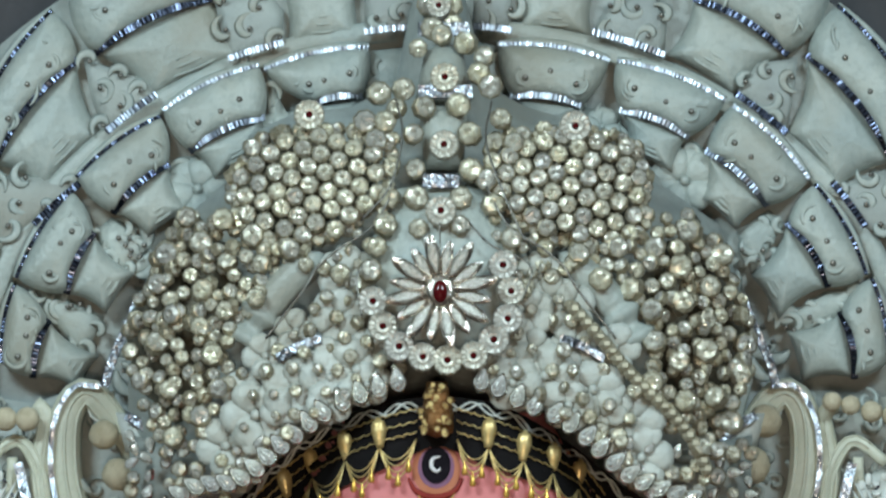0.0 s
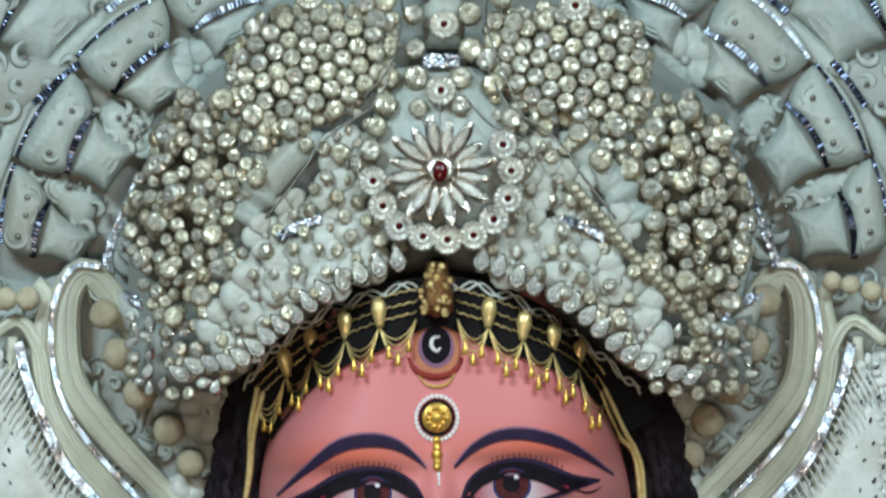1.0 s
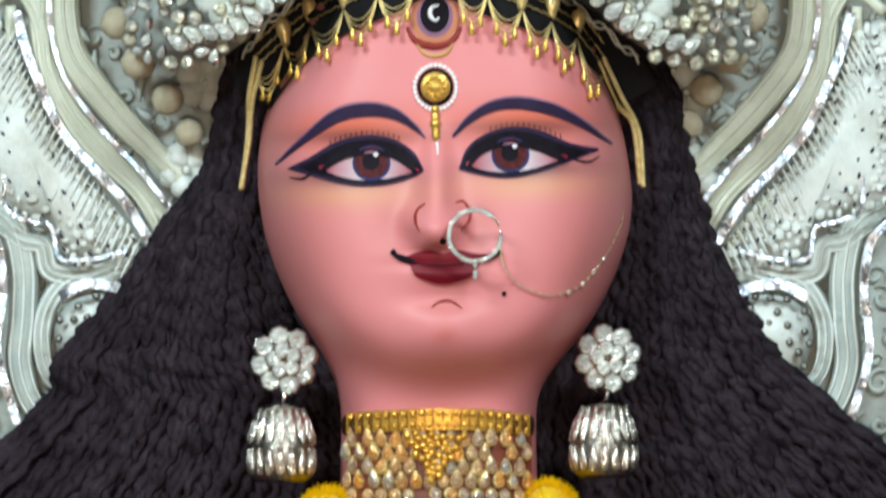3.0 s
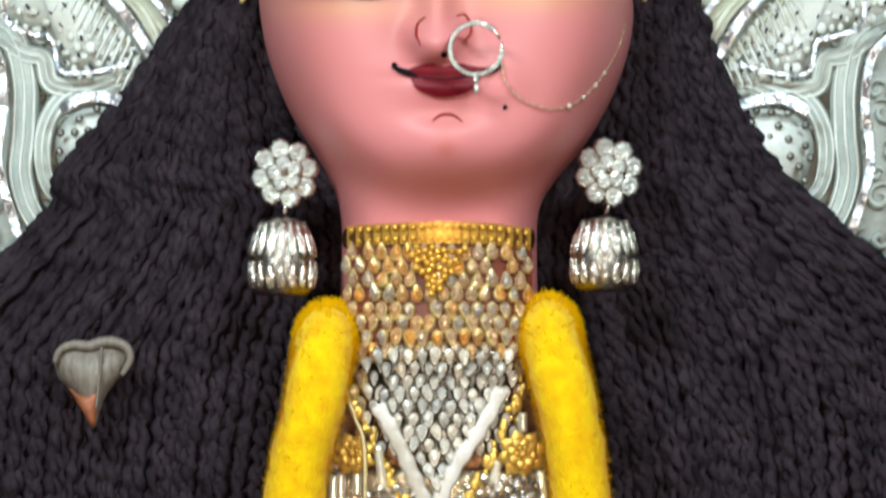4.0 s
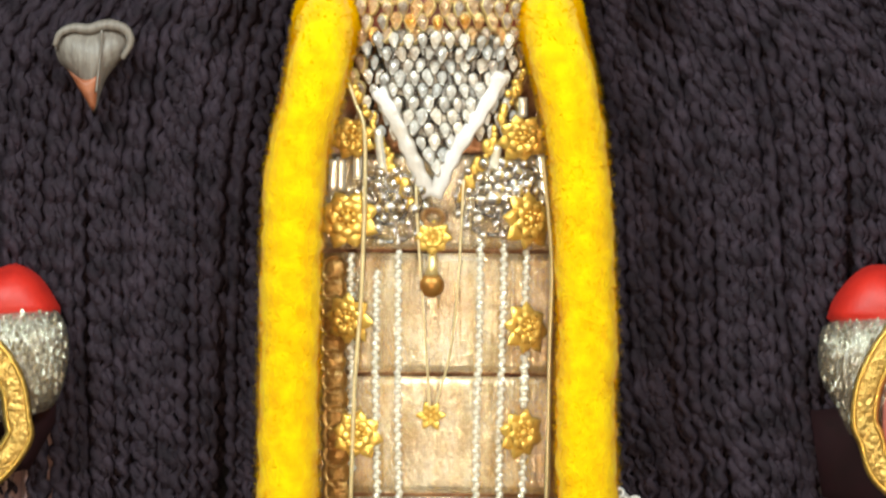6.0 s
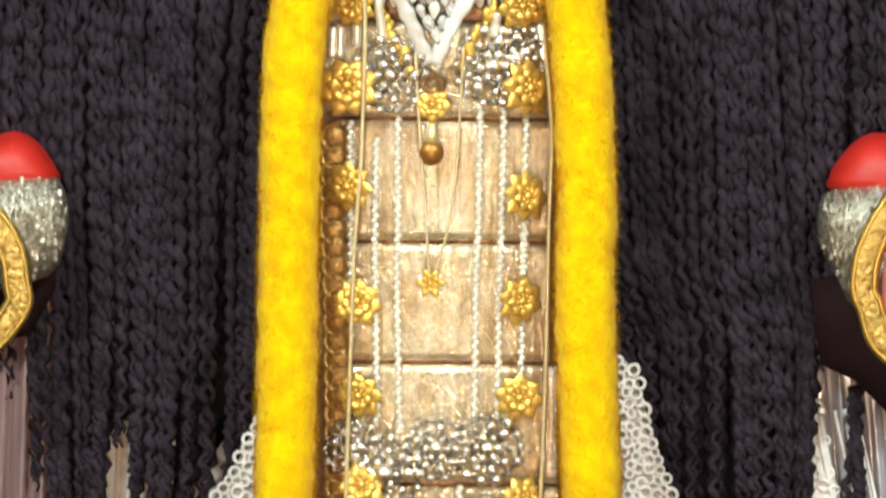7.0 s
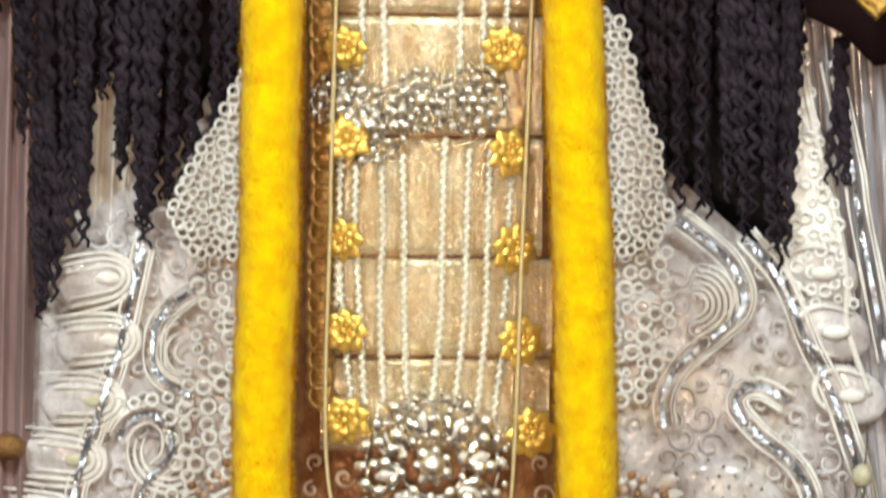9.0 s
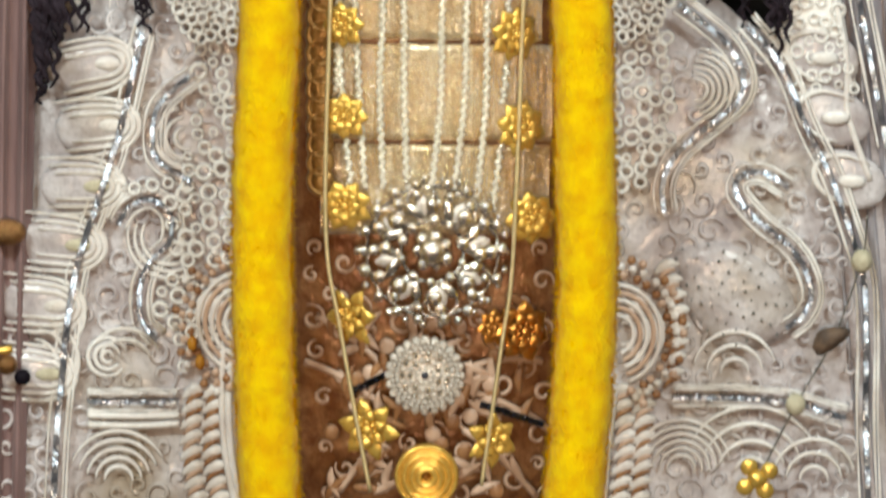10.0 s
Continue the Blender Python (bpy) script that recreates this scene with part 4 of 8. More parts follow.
def disc(c, rx, rz, m, off, n=28):
    off += 0.0008
    verts, faces = [P(c, face_y(*c) - off)], []
    for k, s in enumerate((0.5, 1.0)):
        for i in range(n):
            a = 2 * math.pi * i / n
            p = (c[0] + rx * s * math.cos(a), c[1] + rz * s * math.sin(a))
            verts.append(P(p, face_y(*p) - off))
    for i in range(n):
        j = (i + 1) % n
        faces += [(0, 1 + i, 1 + j), (1 + i, 1 + n + i, 1 + n + j, 1 + j)]
    return verts, faces, [H[m]] * len(faces)


def stroke(pts, w, m, off, n=24):
    line = smooth(pts, n)
    return slot(tube([P(p, face_y(*p) - off - 0.0006) for p in line], [w * (0.35 + 0.65 * math.sin(math.pi * k / (n - 1))) for k in range(n)], 6, 0.4), H[m])


paint = [clay()]
# brows
for upper, lower in (
    ([(-0.1185, 1.9248), (-0.1009, 1.9430), (-0.0768, 1.9632), (-0.0527, 1.9688), (-0.0326, 1.9644), (-0.0185, 1.9531), (-0.0117, 1.9442)],
     [(-0.1177, 1.9244), (-0.0968, 1.9405), (-0.0728, 1.9555), (-0.0507, 1.9595), (-0.0326, 1.9567), (-0.0185, 1.9490), (-0.0117, 1.9434)]),
    ([(0.0076, 1.9458), (0.0197, 1.9603), (0.0358, 1.9700), (0.0559, 1.9729), (0.0800, 1.9680), (0.1001, 1.9571), (0.1217, 1.9397)],
     [(0.0084, 1.9442), (0.0217, 1.9555), (0.0378, 1.9632), (0.0559, 1.9648), (0.0780, 1.9603), (0.0981, 1.9523), (0.1213, 1.9389)]),
):
    paint.append(strip([(p[0], p[1] + 0.0015) for p in upper], upper, "lilac", 0.0003))
    paint.append(strip(upper, lower, "brow", 0.0006))
corners = []
# eyes: liner, white, corners, iris, painted reflection and lid shadow
for liner_u, liner_l, white_u, white_l, iris, corner_a, corner_b, tail in (
    ([(-0.1097, 1.9224), (-0.0948, 1.9297), (-0.0768, 1.9405), (-0.0567, 1.9458), (-0.0366, 1.9442), (-0.0205, 1.9349), (-0.0129, 1.9224)],
     [(-0.1093, 1.9216), (-0.0888, 1.9159), (-0.0727, 1.9115), (-0.0546, 1.9095), (-0.0366, 1.9111), (-0.0225, 1.9151), (-0.0129, 1.9200)],
     [(-0.0856, 1.9228), (-0.0727, 1.9313), (-0.0567, 1.9357), (-0.0386, 1.9345), (-0.0265, 1.9288), (-0.0173, 1.9208)],
     [(-0.0856, 1.9220), (-0.0727, 1.9167), (-0.0566, 1.9139), (-0.0386, 1.9151), (-0.0265, 1.9180), (-0.0173, 1.9204)], (-0.0498, 1.9260), (-0.0787, 1.9220), (-0.0237, 1.9216), [(-0.1080, 1.9159), (-0.0988, 1.9151), (-0.0904, 1.9200)]),
    ([(0.0124, 1.9228), (0.0181, 1.9369), (0.0317, 1.9474), (0.0518, 1.9523), (0.0719, 1.9490), (0.0920, 1.9406), (0.1113, 1.9369)],
     [(0.0124, 1.9216), (0.0257, 1.9180), (0.0438, 1.9155), (0.0618, 1.9176), (0.0799, 1.9232), (0.0960, 1.9293), (0.1121, 1.9353)],
     [(0.0189, 1.9256), (0.0297, 1.9369), (0.0478, 1.9422), (0.0659, 1.9397), (0.0779, 1.9349), (0.0880, 1.9305)],
     [(0.0189, 1.9248), (0.0317, 1.9208), (0.0478, 1.9196), (0.0658, 1.9224), (0.0779, 1.9264), (0.0880, 1.9297)], (0.0490, 1.9321), (0.0261, 1.9276), (0.0779, 1.9305), [(0.1129, 1.9313), (0.1040, 1.9272), (0.0940, 1.9289)]),
):
    paint.append(strip(liner_u, liner_l, "brow", 0.0005))
    inner_u = [along(p, q, 0.30) for p, q in zip(smooth(liner_u, 9), smooth(white_u, 9))]
    inner_l = [along(p, q, 0.45) for p, q in zip(smooth(liner_l, 9), smooth(white_l, 9))]
    paint.append(strip(inner_u, inner_l, "ink", 0.0008))
    paint.append(strip(white_u, white_l, "white", 0.0011))
    corners += [white_u[0], white_u[-1]]
    for q, s in ((white_u[0], 1), (white_u[-1], -1)):
        paint.append(disc((q[0] + 0.0022 * s, q[1] + 0.0002), 0.0040, 0.0016, "pink", 0.0009))
    paint.append(disc(iris, 0.0136, 0.0128, "blue", 0.0016))
    paint.append(disc((iris[0], iris[1] + 0.0006), 0.0120, 0.0114, "iris", 0.0019))
    paint.append(disc((iris[0] - 0.0004, iris[1] + 0.0014), 0.0062, 0.0062, "ink", 0.0022))
    # reflection at the top of the iris, painted in lilac and white
    paint.append(stroke([(iris[0] - 0.0055, iris[1] + 0.0072), (iris[0], iris[1] + 0.0080), (iris[0] + 0.0058, iris[1] + 0.0068)], 0.0010, "lilac", 0.0026, 10))
    paint.append(disc((iris[0] + 0.0030, iris[1] + 0.0062), 0.0018, 0.0013, "pure", 0.0027))
    # the lid's shadow over the upper eye, laid on as ink
    paint.append(strip(white_u, [(0.55 * u[0] + 0.45 * w[0], u[1] - 0.0042) for u, w in zip(white_u, white_u)], "ink", 0.0023, 30, 2))
    paint.append(stroke(tail, 0.0008, "ink", 0.0008))
    lid = smooth(liner_u, 30)
    for k in range(9, 23):
        p = lid[k]
        paint.append(stroke([p, (p[0] + 0.0003, p[1] + 0.0022), (p[0] + 0.0002, p[1] + 0.0038)], 0.00032, "ink", 0.0008, 5))
# lips
paint.append(strip([(-0.0349, 1.8636), (-0.0265, 1.8596), (-0.0173, 1.8628), (-0.0076, 1.8640), (0.0016, 1.8620), (0.0108, 1.8644), (0.0236, 1.8620), (0.0337, 1.8616), (0.0421, 1.8644)], [(-0.0341, 1.8604), (-0.0265, 1.8556), (-0.0173, 1.8532), (-0.0076, 1.8536), (0.0016, 1.8528), (0.0108, 1.8536), (0.0236, 1.8556), (0.0337, 1.8572), (0.0417, 1.8612)], "lip", 0.0006))
paint.append(strip([(-0.0237, 1.8564), (-0.0144, 1.8532), (0.0016, 1.8524), (0.0176, 1.8540), (0.0285, 1.8568)], [(-0.0229, 1.8548), (-0.0172, 1.8451), (0.0016, 1.8399), (0.0204, 1.8451), (0.0276, 1.8548)], "lip", 0.0012))
paint.append(stroke([(-0.0277, 1.8580), (-0.0185, 1.8544), (0.0016, 1.8528), (0.0216, 1.8556), (0.0349, 1.8592)], 0.0008, "ink", 0.0013))
paint.append(stroke([(-0.0349, 1.8628), (-0.0317, 1.8600), (-0.0265, 1.8580), (-0.0181, 1.8552)], 0.0022, "ink", 0.0012))
paint.append(stroke([(0.0421, 1.8636), (0.0389, 1.8608), (0.0333, 1.8588), (0.0244, 1.8564)], 0.0022, "ink", 0.0012))
paint.append(disc((-0.0341, 1.8624), 0.0022, 0.0024, "ink", 0.0011))
paint.append(disc((0.0405, 1.8628), 0.0022, 0.0026, "ink", 0.0011))
# nostrils, chin lines, mole
paint.append(stroke([(-0.0117, 1.8974), (-0.0173, 1.8926), (-0.0185, 1.8845), (-0.0157, 1.8773)], 0.0011, "line", 0.0004))
paint.append(stroke([(0.0100, 1.8982), (0.0156, 1.8990), (0.0196, 1.8926), (0.0196, 1.8853), (0.0136, 1.8781)], 0.0010, "line", 0.0004))
paint.append(disc((0.0012, 1.8704), 0.0024, 0.0024, "ink", 0.0012))
paint.append(stroke([(-0.0072, 1.8234), (-0.0012, 1.8275), (0.0068, 1.8279), (0.0144, 1.8230)], 0.0010, "line", 0.0005))
paint.append(disc((0.0445, 1.8331), 0.0017, 0.0017, "ink", 0.0006))
# third eye on the brow and its crescent
paint.append(disc((-0.0049, 2.0299), 0.0172, 0.0190, "tan", 0.0006))
paint.append(disc((-0.0049, 2.0312), 0.0130, 0.0150, "lilac", 0.0011))
paint.append(disc((-0.0049, 2.0328), 0.0104, 0.0135, "ink", 0.0014))
paint.append(stroke([(-0.0020, 2.0389), (-0.0073, 2.0372), (-0.0081, 2.0316), (-0.0044, 2.0283), (-0.0016, 2.0308)], 0.0016, "pure", 0.0018))
paint.append(stroke([(-0.0246, 2.0235), (-0.0185, 2.0137), (-0.0044, 2.0097), (0.0084, 2.0145), (0.0137, 2.0235)], 0.0026, "line", 0.0006))
paint.append(stroke([(-0.0181, 2.0121), (-0.0125, 2.0048), (-0.0044, 2.0028), (0.0036, 2.0052), (0.0084, 2.0129)], 0.0012, "yellow", 0.0008))
# brow spot: white rays round a dark ring
spot = (-0.0044, 1.9805)
for k in range(28):
    a = 2 * math.pi * k / 28
    paint.append(disc((spot[0] + 0.0148 * math.cos(a), spot[1] + 0.0158 * math.sin(a)), 0.0016, 0.0016, "pure", 0.0007, 8))
paint.append(disc(spot, 0.0136, 0.0146, "line", 0.0006))
paint.append(disc(spot, 0.0126, 0.0136, "ink", 0.0009))
for k, p in enumerate(((-0.0032, 1.9401), (-0.0028, 1.9369), (-0.0028, 1.9337))):
    paint.append(disc(p, 0.0013 - 0.0002 * k, 0.0016, "pure", 0.0007, 8))
head = tagged(part("idol_head", join(*paint), head_mats), "pink painted clay idol head with large painted eyes", "statue")
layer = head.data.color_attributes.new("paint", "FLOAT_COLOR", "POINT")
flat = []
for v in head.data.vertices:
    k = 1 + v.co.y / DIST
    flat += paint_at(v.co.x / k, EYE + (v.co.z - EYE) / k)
for poly in head.data.polygons:
    if poly.material_index == H["white"]:
        for i in poly.vertices:
            co = head.data.vertices[i].co
            k = 1 + co.y / DIST
            x, z = co.x / k, EYE + (co.z - EYE) / k
            near = min(math.dist((x, z), c) for c in corners)
            flat[4 * i:4 * i + 4] = [0.34, 0.025, 0.06, max(0.0, 1 - near / 0.034) ** 0.75]
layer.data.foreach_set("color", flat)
# ---- crown of pith and rhinestones ----
CROWN_C = (-0.0028, 2.0585)


def crown_y(p, off=0.0):
    s = ((p[0] - CROWN_C[0]) / 0.232) ** 2 + ((p[1] - CROWN_C[1]) / 0.31) ** 2
    return -0.015 - 0.125 * math.sqrt(max(0.0, 1 - s)) - off


def faceted(cup, stone, sides=8, seed=1):
    """A set stone: a metal cup and a cut crown of kite facets, flat-sided; slot 0 stone, slot 1 cup."""
    rr = random.Random(seed)
    v, f = lathe([(1.0, -0.7), (1.0, 0.14), (0.88, 0.22)], sides)
    f = f[:-1]
    ids = [1] * len(f)
    o = len(v)
    for r, h, turn in ((0.86, 0.14, 0.0), (0.60, 0.28, 0.5), (0.34, 0.33, 0.0)):
        for k in range(sides):
            a = 2 * math.pi * (k + turn) / sides
            v.append(Vector((r * math.cos(a), -h + rr.uniform(-0.15, 0.15) * (r < 0.8), r * math.sin(a))))
    v.append(Vector((0, -0.22, 0)))
    for k in range(sides):
        j = (k + 1) % sides
        a, b, c = o, o + sides, o + 2 * sides
        new_f = [(a + k, a + j, b + k), (a + j, b + j, b + k), (b + k, b + j, c + j), (c + k, b + k, c + j), (c + k, c + j, o + 3 * sides)]
        f += new_f
        ids += [0] * 5
    return mesh_of("stone", (v, f, ids), [stone, cup], False)


ROUNDS = [faceted(CUP, STONE, 8, k) for k in range(5)]
ROUND = ROUNDS[0]
ROUND_CLEAR = faceted(SILVER_M, CLEAR, 8, 7)


def drop_outline(n=16):
    return [(0.62 * math.cos(a) * (1 - 0.42 * math.sin(a)) if math.sin(a) > 0 else 0.62 * math.cos(a), 1.0 * math.sin(a) * (1.15 if math.sin(a) > 0 else 0.75)) for a in [2 * math.pi * k / n for k in range(n)]]


def drop_mesh(stone, cup, name="stone"):
    """A pear-cut stone of unit half-height in a thin rim, its point up."""
    o = drop_outline(12)
    n = len(o)
    rr = random.Random(3)
    verts, faces, ids = [], [], []
    for s, h in ((1.0, -0.3), (1.0, 0.18), (0.86, 0.26), (0.82, 0.2), (0.5, 0.42), (0.28, 0.46)):
        verts += [Vector((x * s, -h + (rr.uniform(-0.09, 0.09) if s < 0.7 else 0), z * s)) for x, z in o]
    for k in range(5):
        for i in range(n):
            j = (i + 1) % n
            faces.append((k * n + i, k * n + j, (k + 1) * n + j, (k + 1) * n + i))
            ids.append(1 if k < 2 else 0)
    faces.append(tuple(5 * n + i for i in range(n)))
    ids.append(0)
    return mesh_of(name, (verts, faces, ids), [stone, cup], False)


DROP = drop_mesh(CLEAR, SILVER_M)


def ruby_disc_mesh():
    """A fluted round mount with a small ruby in its middle."""
    verts, faces, ids = [], [], []
    n = 28
    prof = [(1.0, -0.3, 0), (1.0, 0.1, 0), (0.9, 0.22, 1), (0.62, 0.16, 1), (0.42, 0.26, 0), (0.24, 0.22, 0), (0.20, 0.3, 2), (0.09, 0.40, 2)]
    for r, h, _ in prof:
        for k in range(n):
            a = 2 * math.pi * k / n
            rr = r * (1 + (0.05 if k % 2 and r > 0.5 else 0))
            verts.append(Vector((rr * math.cos(a), -h - (0.06 if k % 2 and 0.5 < r < 0.95 else 0), rr * math.sin(a))))
    for i in range(len(prof) - 1):
        for k in range(n):
            faces.append((i * n + k, i * n + (k + 1) % n, (i + 1) * n + (k + 1) % n, (i + 1) * n + k))
            ids.append(prof[i + 1][2] if prof[i + 1][2] != 1 else 0)
    faces.append(tuple((len(prof) - 1) * n + k for k in range(n)))
    ids.append(2)
    return mesh_of("ruby_disc", (verts, faces, ids), [DISC, CUP, RUBY], False)


RUBY_DISC = ruby_disc_mesh()
crown = thing("crown", P((-0.0028, 2.0099), -0.02), "tall crown of white pith packed with champagne rhinestones and rubies", "crown")
rnd = random.Random(77)
CU = 0.000405


def set_stone(p, r, parent, mesh=None, off=0.0, amount=0.25, spin=0.0):
    part("stone", mesh or rnd.choice(ROUNDS), None, parent, m=tilted(p, crown_y(p, off), rnd, amount, r * CU, spin or rnd.uniform(0, 3)))


form = part("pith_form", pillow([(-0.1544, 2.0099), (-0.2148, 2.0140), (-0.2253, 2.0585), (-0.2241, 2.1400), (-0.2043, 2.1851), (-0.1802, 2.2160), (-0.1459, 2.2469), (-0.1400, 2.2717), (-0.1075, 2.2883), (-0.0668, 2.2924), (-0.0342, 2.3090), (-0.0241, 2.3631), (-0.0119, 2.3965), (0.0086, 2.3965), (0.0188, 2.3631), (0.0310, 2.3090), (0.0595, 2.2924), (0.1042, 2.2800), (0.1367, 2.2675), (0.1588, 2.2345), (0.1992, 2.2057), (0.2137, 2.1564), (0.2157, 2.1074), (0.2080, 2.0585), (0.1955, 2.0140), (0.1472, 2.0099), (0.1072, 2.0484), (0.0589, 2.0727), (-0.0016, 2.0829), (-0.0581, 2.0748), (-0.1063, 2.0423)], 0.01, 0.085, 0.05, 7, 0.5, (-0.0028, 2.1400)), PITH_DIM, crown)

CM = 0.3171 + -0.3204
LOBE = [(-0.1842, 2.2147), (-0.1477, 2.2090), (-0.1273, 2.1954), (-0.0969, 2.1892), (-0.0928, 2.1769), (-0.1150, 2.1687), (-0.1392, 2.1441), (-0.1544, 2.1237), (-0.1502, 2.0992), (-0.1609, 2.0667), (-0.1788, 2.0423), (-0.1989, 2.0403), (-0.2196, 2.0911), (-0.2272, 2.1278), (-0.2130, 2.1646), (-0.2003, 2.1933)]
CUSHION = [(-0.1511, 2.2345), (-0.1431, 2.2593), (-0.1237, 2.2717), (-0.0911, 2.2738), (-0.0647, 2.2717), (-0.0382, 2.2675), (-0.0374, 2.2386), (-0.0524, 2.2201), (-0.0746, 2.2036), (-0.0989, 2.1933), (-0.1273, 2.1892), (-0.1436, 2.2036)]
MID = [(-0.1467, 2.0585), (-0.1430, 2.1033), (-0.1148, 2.1278), (-0.0846, 2.1564), (-0.0745, 2.1769), (-0.0542, 2.1564), (-0.0501, 2.1196), (-0.0299, 2.1033), (-0.0581, 2.0870), (-0.0984, 2.0667), (-0.1265, 2.0423)]
MID2 = [(-0.0928, 2.1749), (-0.0584, 2.2057), (-0.0382, 2.2283), (-0.0341, 2.2057), (-0.0523, 2.1851), (-0.0583, 2.1564), (-0.0745, 2.1646)]
RIM = [(-0.2240, 2.0545), (-0.1829, 2.0464), (-0.1466, 2.0464), (-0.1145, 2.0585), (-0.1364, 2.0160), (-0.1584, 1.9998), (-0.1985, 1.9958), (-0.2219, 2.0059)]
for side in (-1, 1):
    flip = (lambda q: list(q)) if side < 0 else (lambda q: mirror_x(q, CM))
    # Lobe backing carries the shade between the stones in its colour.
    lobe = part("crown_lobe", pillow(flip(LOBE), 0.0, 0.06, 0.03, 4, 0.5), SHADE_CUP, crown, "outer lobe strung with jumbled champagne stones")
    for p in scatter(flip(LOBE), 0.0086, rnd, 9000):
        set_stone(p, rnd.uniform(11, 16), lobe, off=rnd.uniform(0.004, 0.016), amount=0.75)
    for p in scatter(flip(LOBE), 0.021, rnd, 1500):
        set_stone(p, rnd.uniform(17, 22), lobe, off=rnd.uniform(0.014, 0.022), amount=0.5)
    poly = flip(CUSHION)
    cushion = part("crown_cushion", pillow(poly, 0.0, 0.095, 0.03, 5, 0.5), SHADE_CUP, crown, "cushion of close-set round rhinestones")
    cx, cz = sum(p[0] for p in poly) / len(poly), sum(p[1] for p in poly) / len(poly)
    pitch, tilt = 0.0137, 0.35 * side
    for i in range(-13, 14):
        for j in range(-13, 14):
            u, v = (i + 0.5 * (j % 2)) * pitch, j * pitch * 0.87
            p = (cx + u * math.cos(tilt) - v * math.sin(tilt) + rnd.uniform(-0.0008, 0.0008), cz + u * math.sin(tilt) + v * math.cos(tilt) + rnd.uniform(-0.0008, 0.0008))
            if inside(p, poly):
                e = ((p[0] - cx) / 0.062) ** 2 + ((p[1] - cz) / 0.048) ** 2
                set_stone(p, 16.8, cushion, off=0.012 + 0.012 * max(0, 1 - e), amount=0.22)
    edge = smooth(poly + poly[:1], 44)[:-1]
    for p in edge:
        q = (p[0] + rnd.uniform(-0.003, 0.003), p[1] + rnd.uniform(-0.003, 0.003))
        set_stone(q, rnd.uniform(12, 17), cushion, off=rnd.uniform(0.004, 0.012), amount=0.9)
    mid = part("crown_band", pillow(flip(MID), -0.02, 0.075, 0.03, 4, 0.5), PITH_DIM, crown, "dusty pith band with loose stones")
    for c in scatter(flip(MID), 0.026, rnd, 1500):
        part("pith_flower", carved_flower(c, rnd.uniform(0.014, 0.021), crown_y(c, 0.004), rnd.uniform(0, 1), None, rnd.choice((5, 6)), 0.17), DUSTY, mid, "small white pith flower")
    for p in scatter(flip(MID), 0.0135, rnd, 4000):
        set_stone(p, rnd.uniform(8, 14), mid, off=rnd.uniform(0.008, 0.018), amount=0.6)
    for p in scatter(flip(MID2), 0.0098, rnd, 2500):
        set_stone(p, rnd.uniform(8, 15), mid, off=rnd.uniform(0.008, 0.016), amount=0.6)
    rim = part("crown_rim", pillow(flip(RIM), -0.02, 0.04, 0.03, 4, 0.5), PITH_DIM, crown, "lower rim set with pear stones")
    for p in scatter(flip(RIM), 0.0092, rnd, 3500):
        set_stone(p, rnd.uniform(11, 16), rim, rnd.choice((DROP, None)), off=rnd.uniform(0.004, 0.012), amount=0.5)
    fl = ((-0.0614, 2.1012), (-0.1065, 2.0870), (-0.1339, 2.0687), (-0.0803, 2.0959), (-0.1547, 2.0464)) if side < 0 else ((0.0489, 2.1053), (0.0731, 2.0972), (0.1073, 2.0870), (0.1354, 2.0646), (0.1413, 2.0382))
    for c in fl:
        part("pith_flower", carved_flower(c, rnd.uniform(0.019, 0.025), crown_y(c, 0.003), rnd.uniform(0, 1), None, 5, 0.24), DUSTY, crown, "small white pith flower")
    scroll = flip([(-0.1431, 2.1196), (-0.1311, 2.1400), (-0.1150, 2.1605), (-0.0989, 2.1769), (-0.0969, 2.1851)])
    part("pith_scroll", tube(line3(scroll, [crown_y(p, 0.004) for p in scroll], 30), [0.012 + 0.004 * math.sin(k * 0.9) * (k < 12) for k in range(30)], 10, 0.6), PITH, crown)
    wires = flip([(-0.0341, 2.2345), (-0.0503, 2.2057), (-0.0746, 2.1892), (-0.0907, 2.1749), (-0.0988, 2.1605), (-0.1269, 2.1237)])
    part("wire", tube(line3(wires, [crown_y(p, 0.02) for p in wires], 40), 0.0009, 5), WIRE, crown)
    tp = flip([(-0.1188, 2.1094), (-0.1067, 2.1163), (-0.0946, 2.1216), (-0.0873, 2.1237)])
    part("tape", sequins(line3(tp, [crown_y(p, 0.012) for p in tp], 20), 0.006, rnd), [SILVER, TAPE_DARK], crown, "silver sequin tape", smooth=False)
    leaf = flip([(-0.2335, 2.0707), (-0.2173, 2.0687), (-0.1957, 2.0455), (-0.2110, 2.0403), (-0.2263, 2.0423)])
    part("pith_leaf", pillow(leaf, 0.02, 0.02, 0.02, 4), FLOWER, crown)
    tp = flip([(-0.2266, 2.0687), (-0.2152, 2.0618), (-0.2051, 2.0537), (-0.1969, 2.0443)])
    part("tape", sequins(line3(tp, -0.004, 20), 0.006, rnd), [SILVER, TAPE_DARK], crown, "silver sequin tape", smooth=False)
    tp = flip([(-0.2161, 2.1564), (-0.2280, 2.1278), (-0.2367, 2.1074), (-0.2417, 2.0890)])
    part("tape", sequins(line3(tp, 0.03, 24), 0.006, rnd), [SILVER, TAPE_DARK], crown, "silver sequin tape", smooth=False)

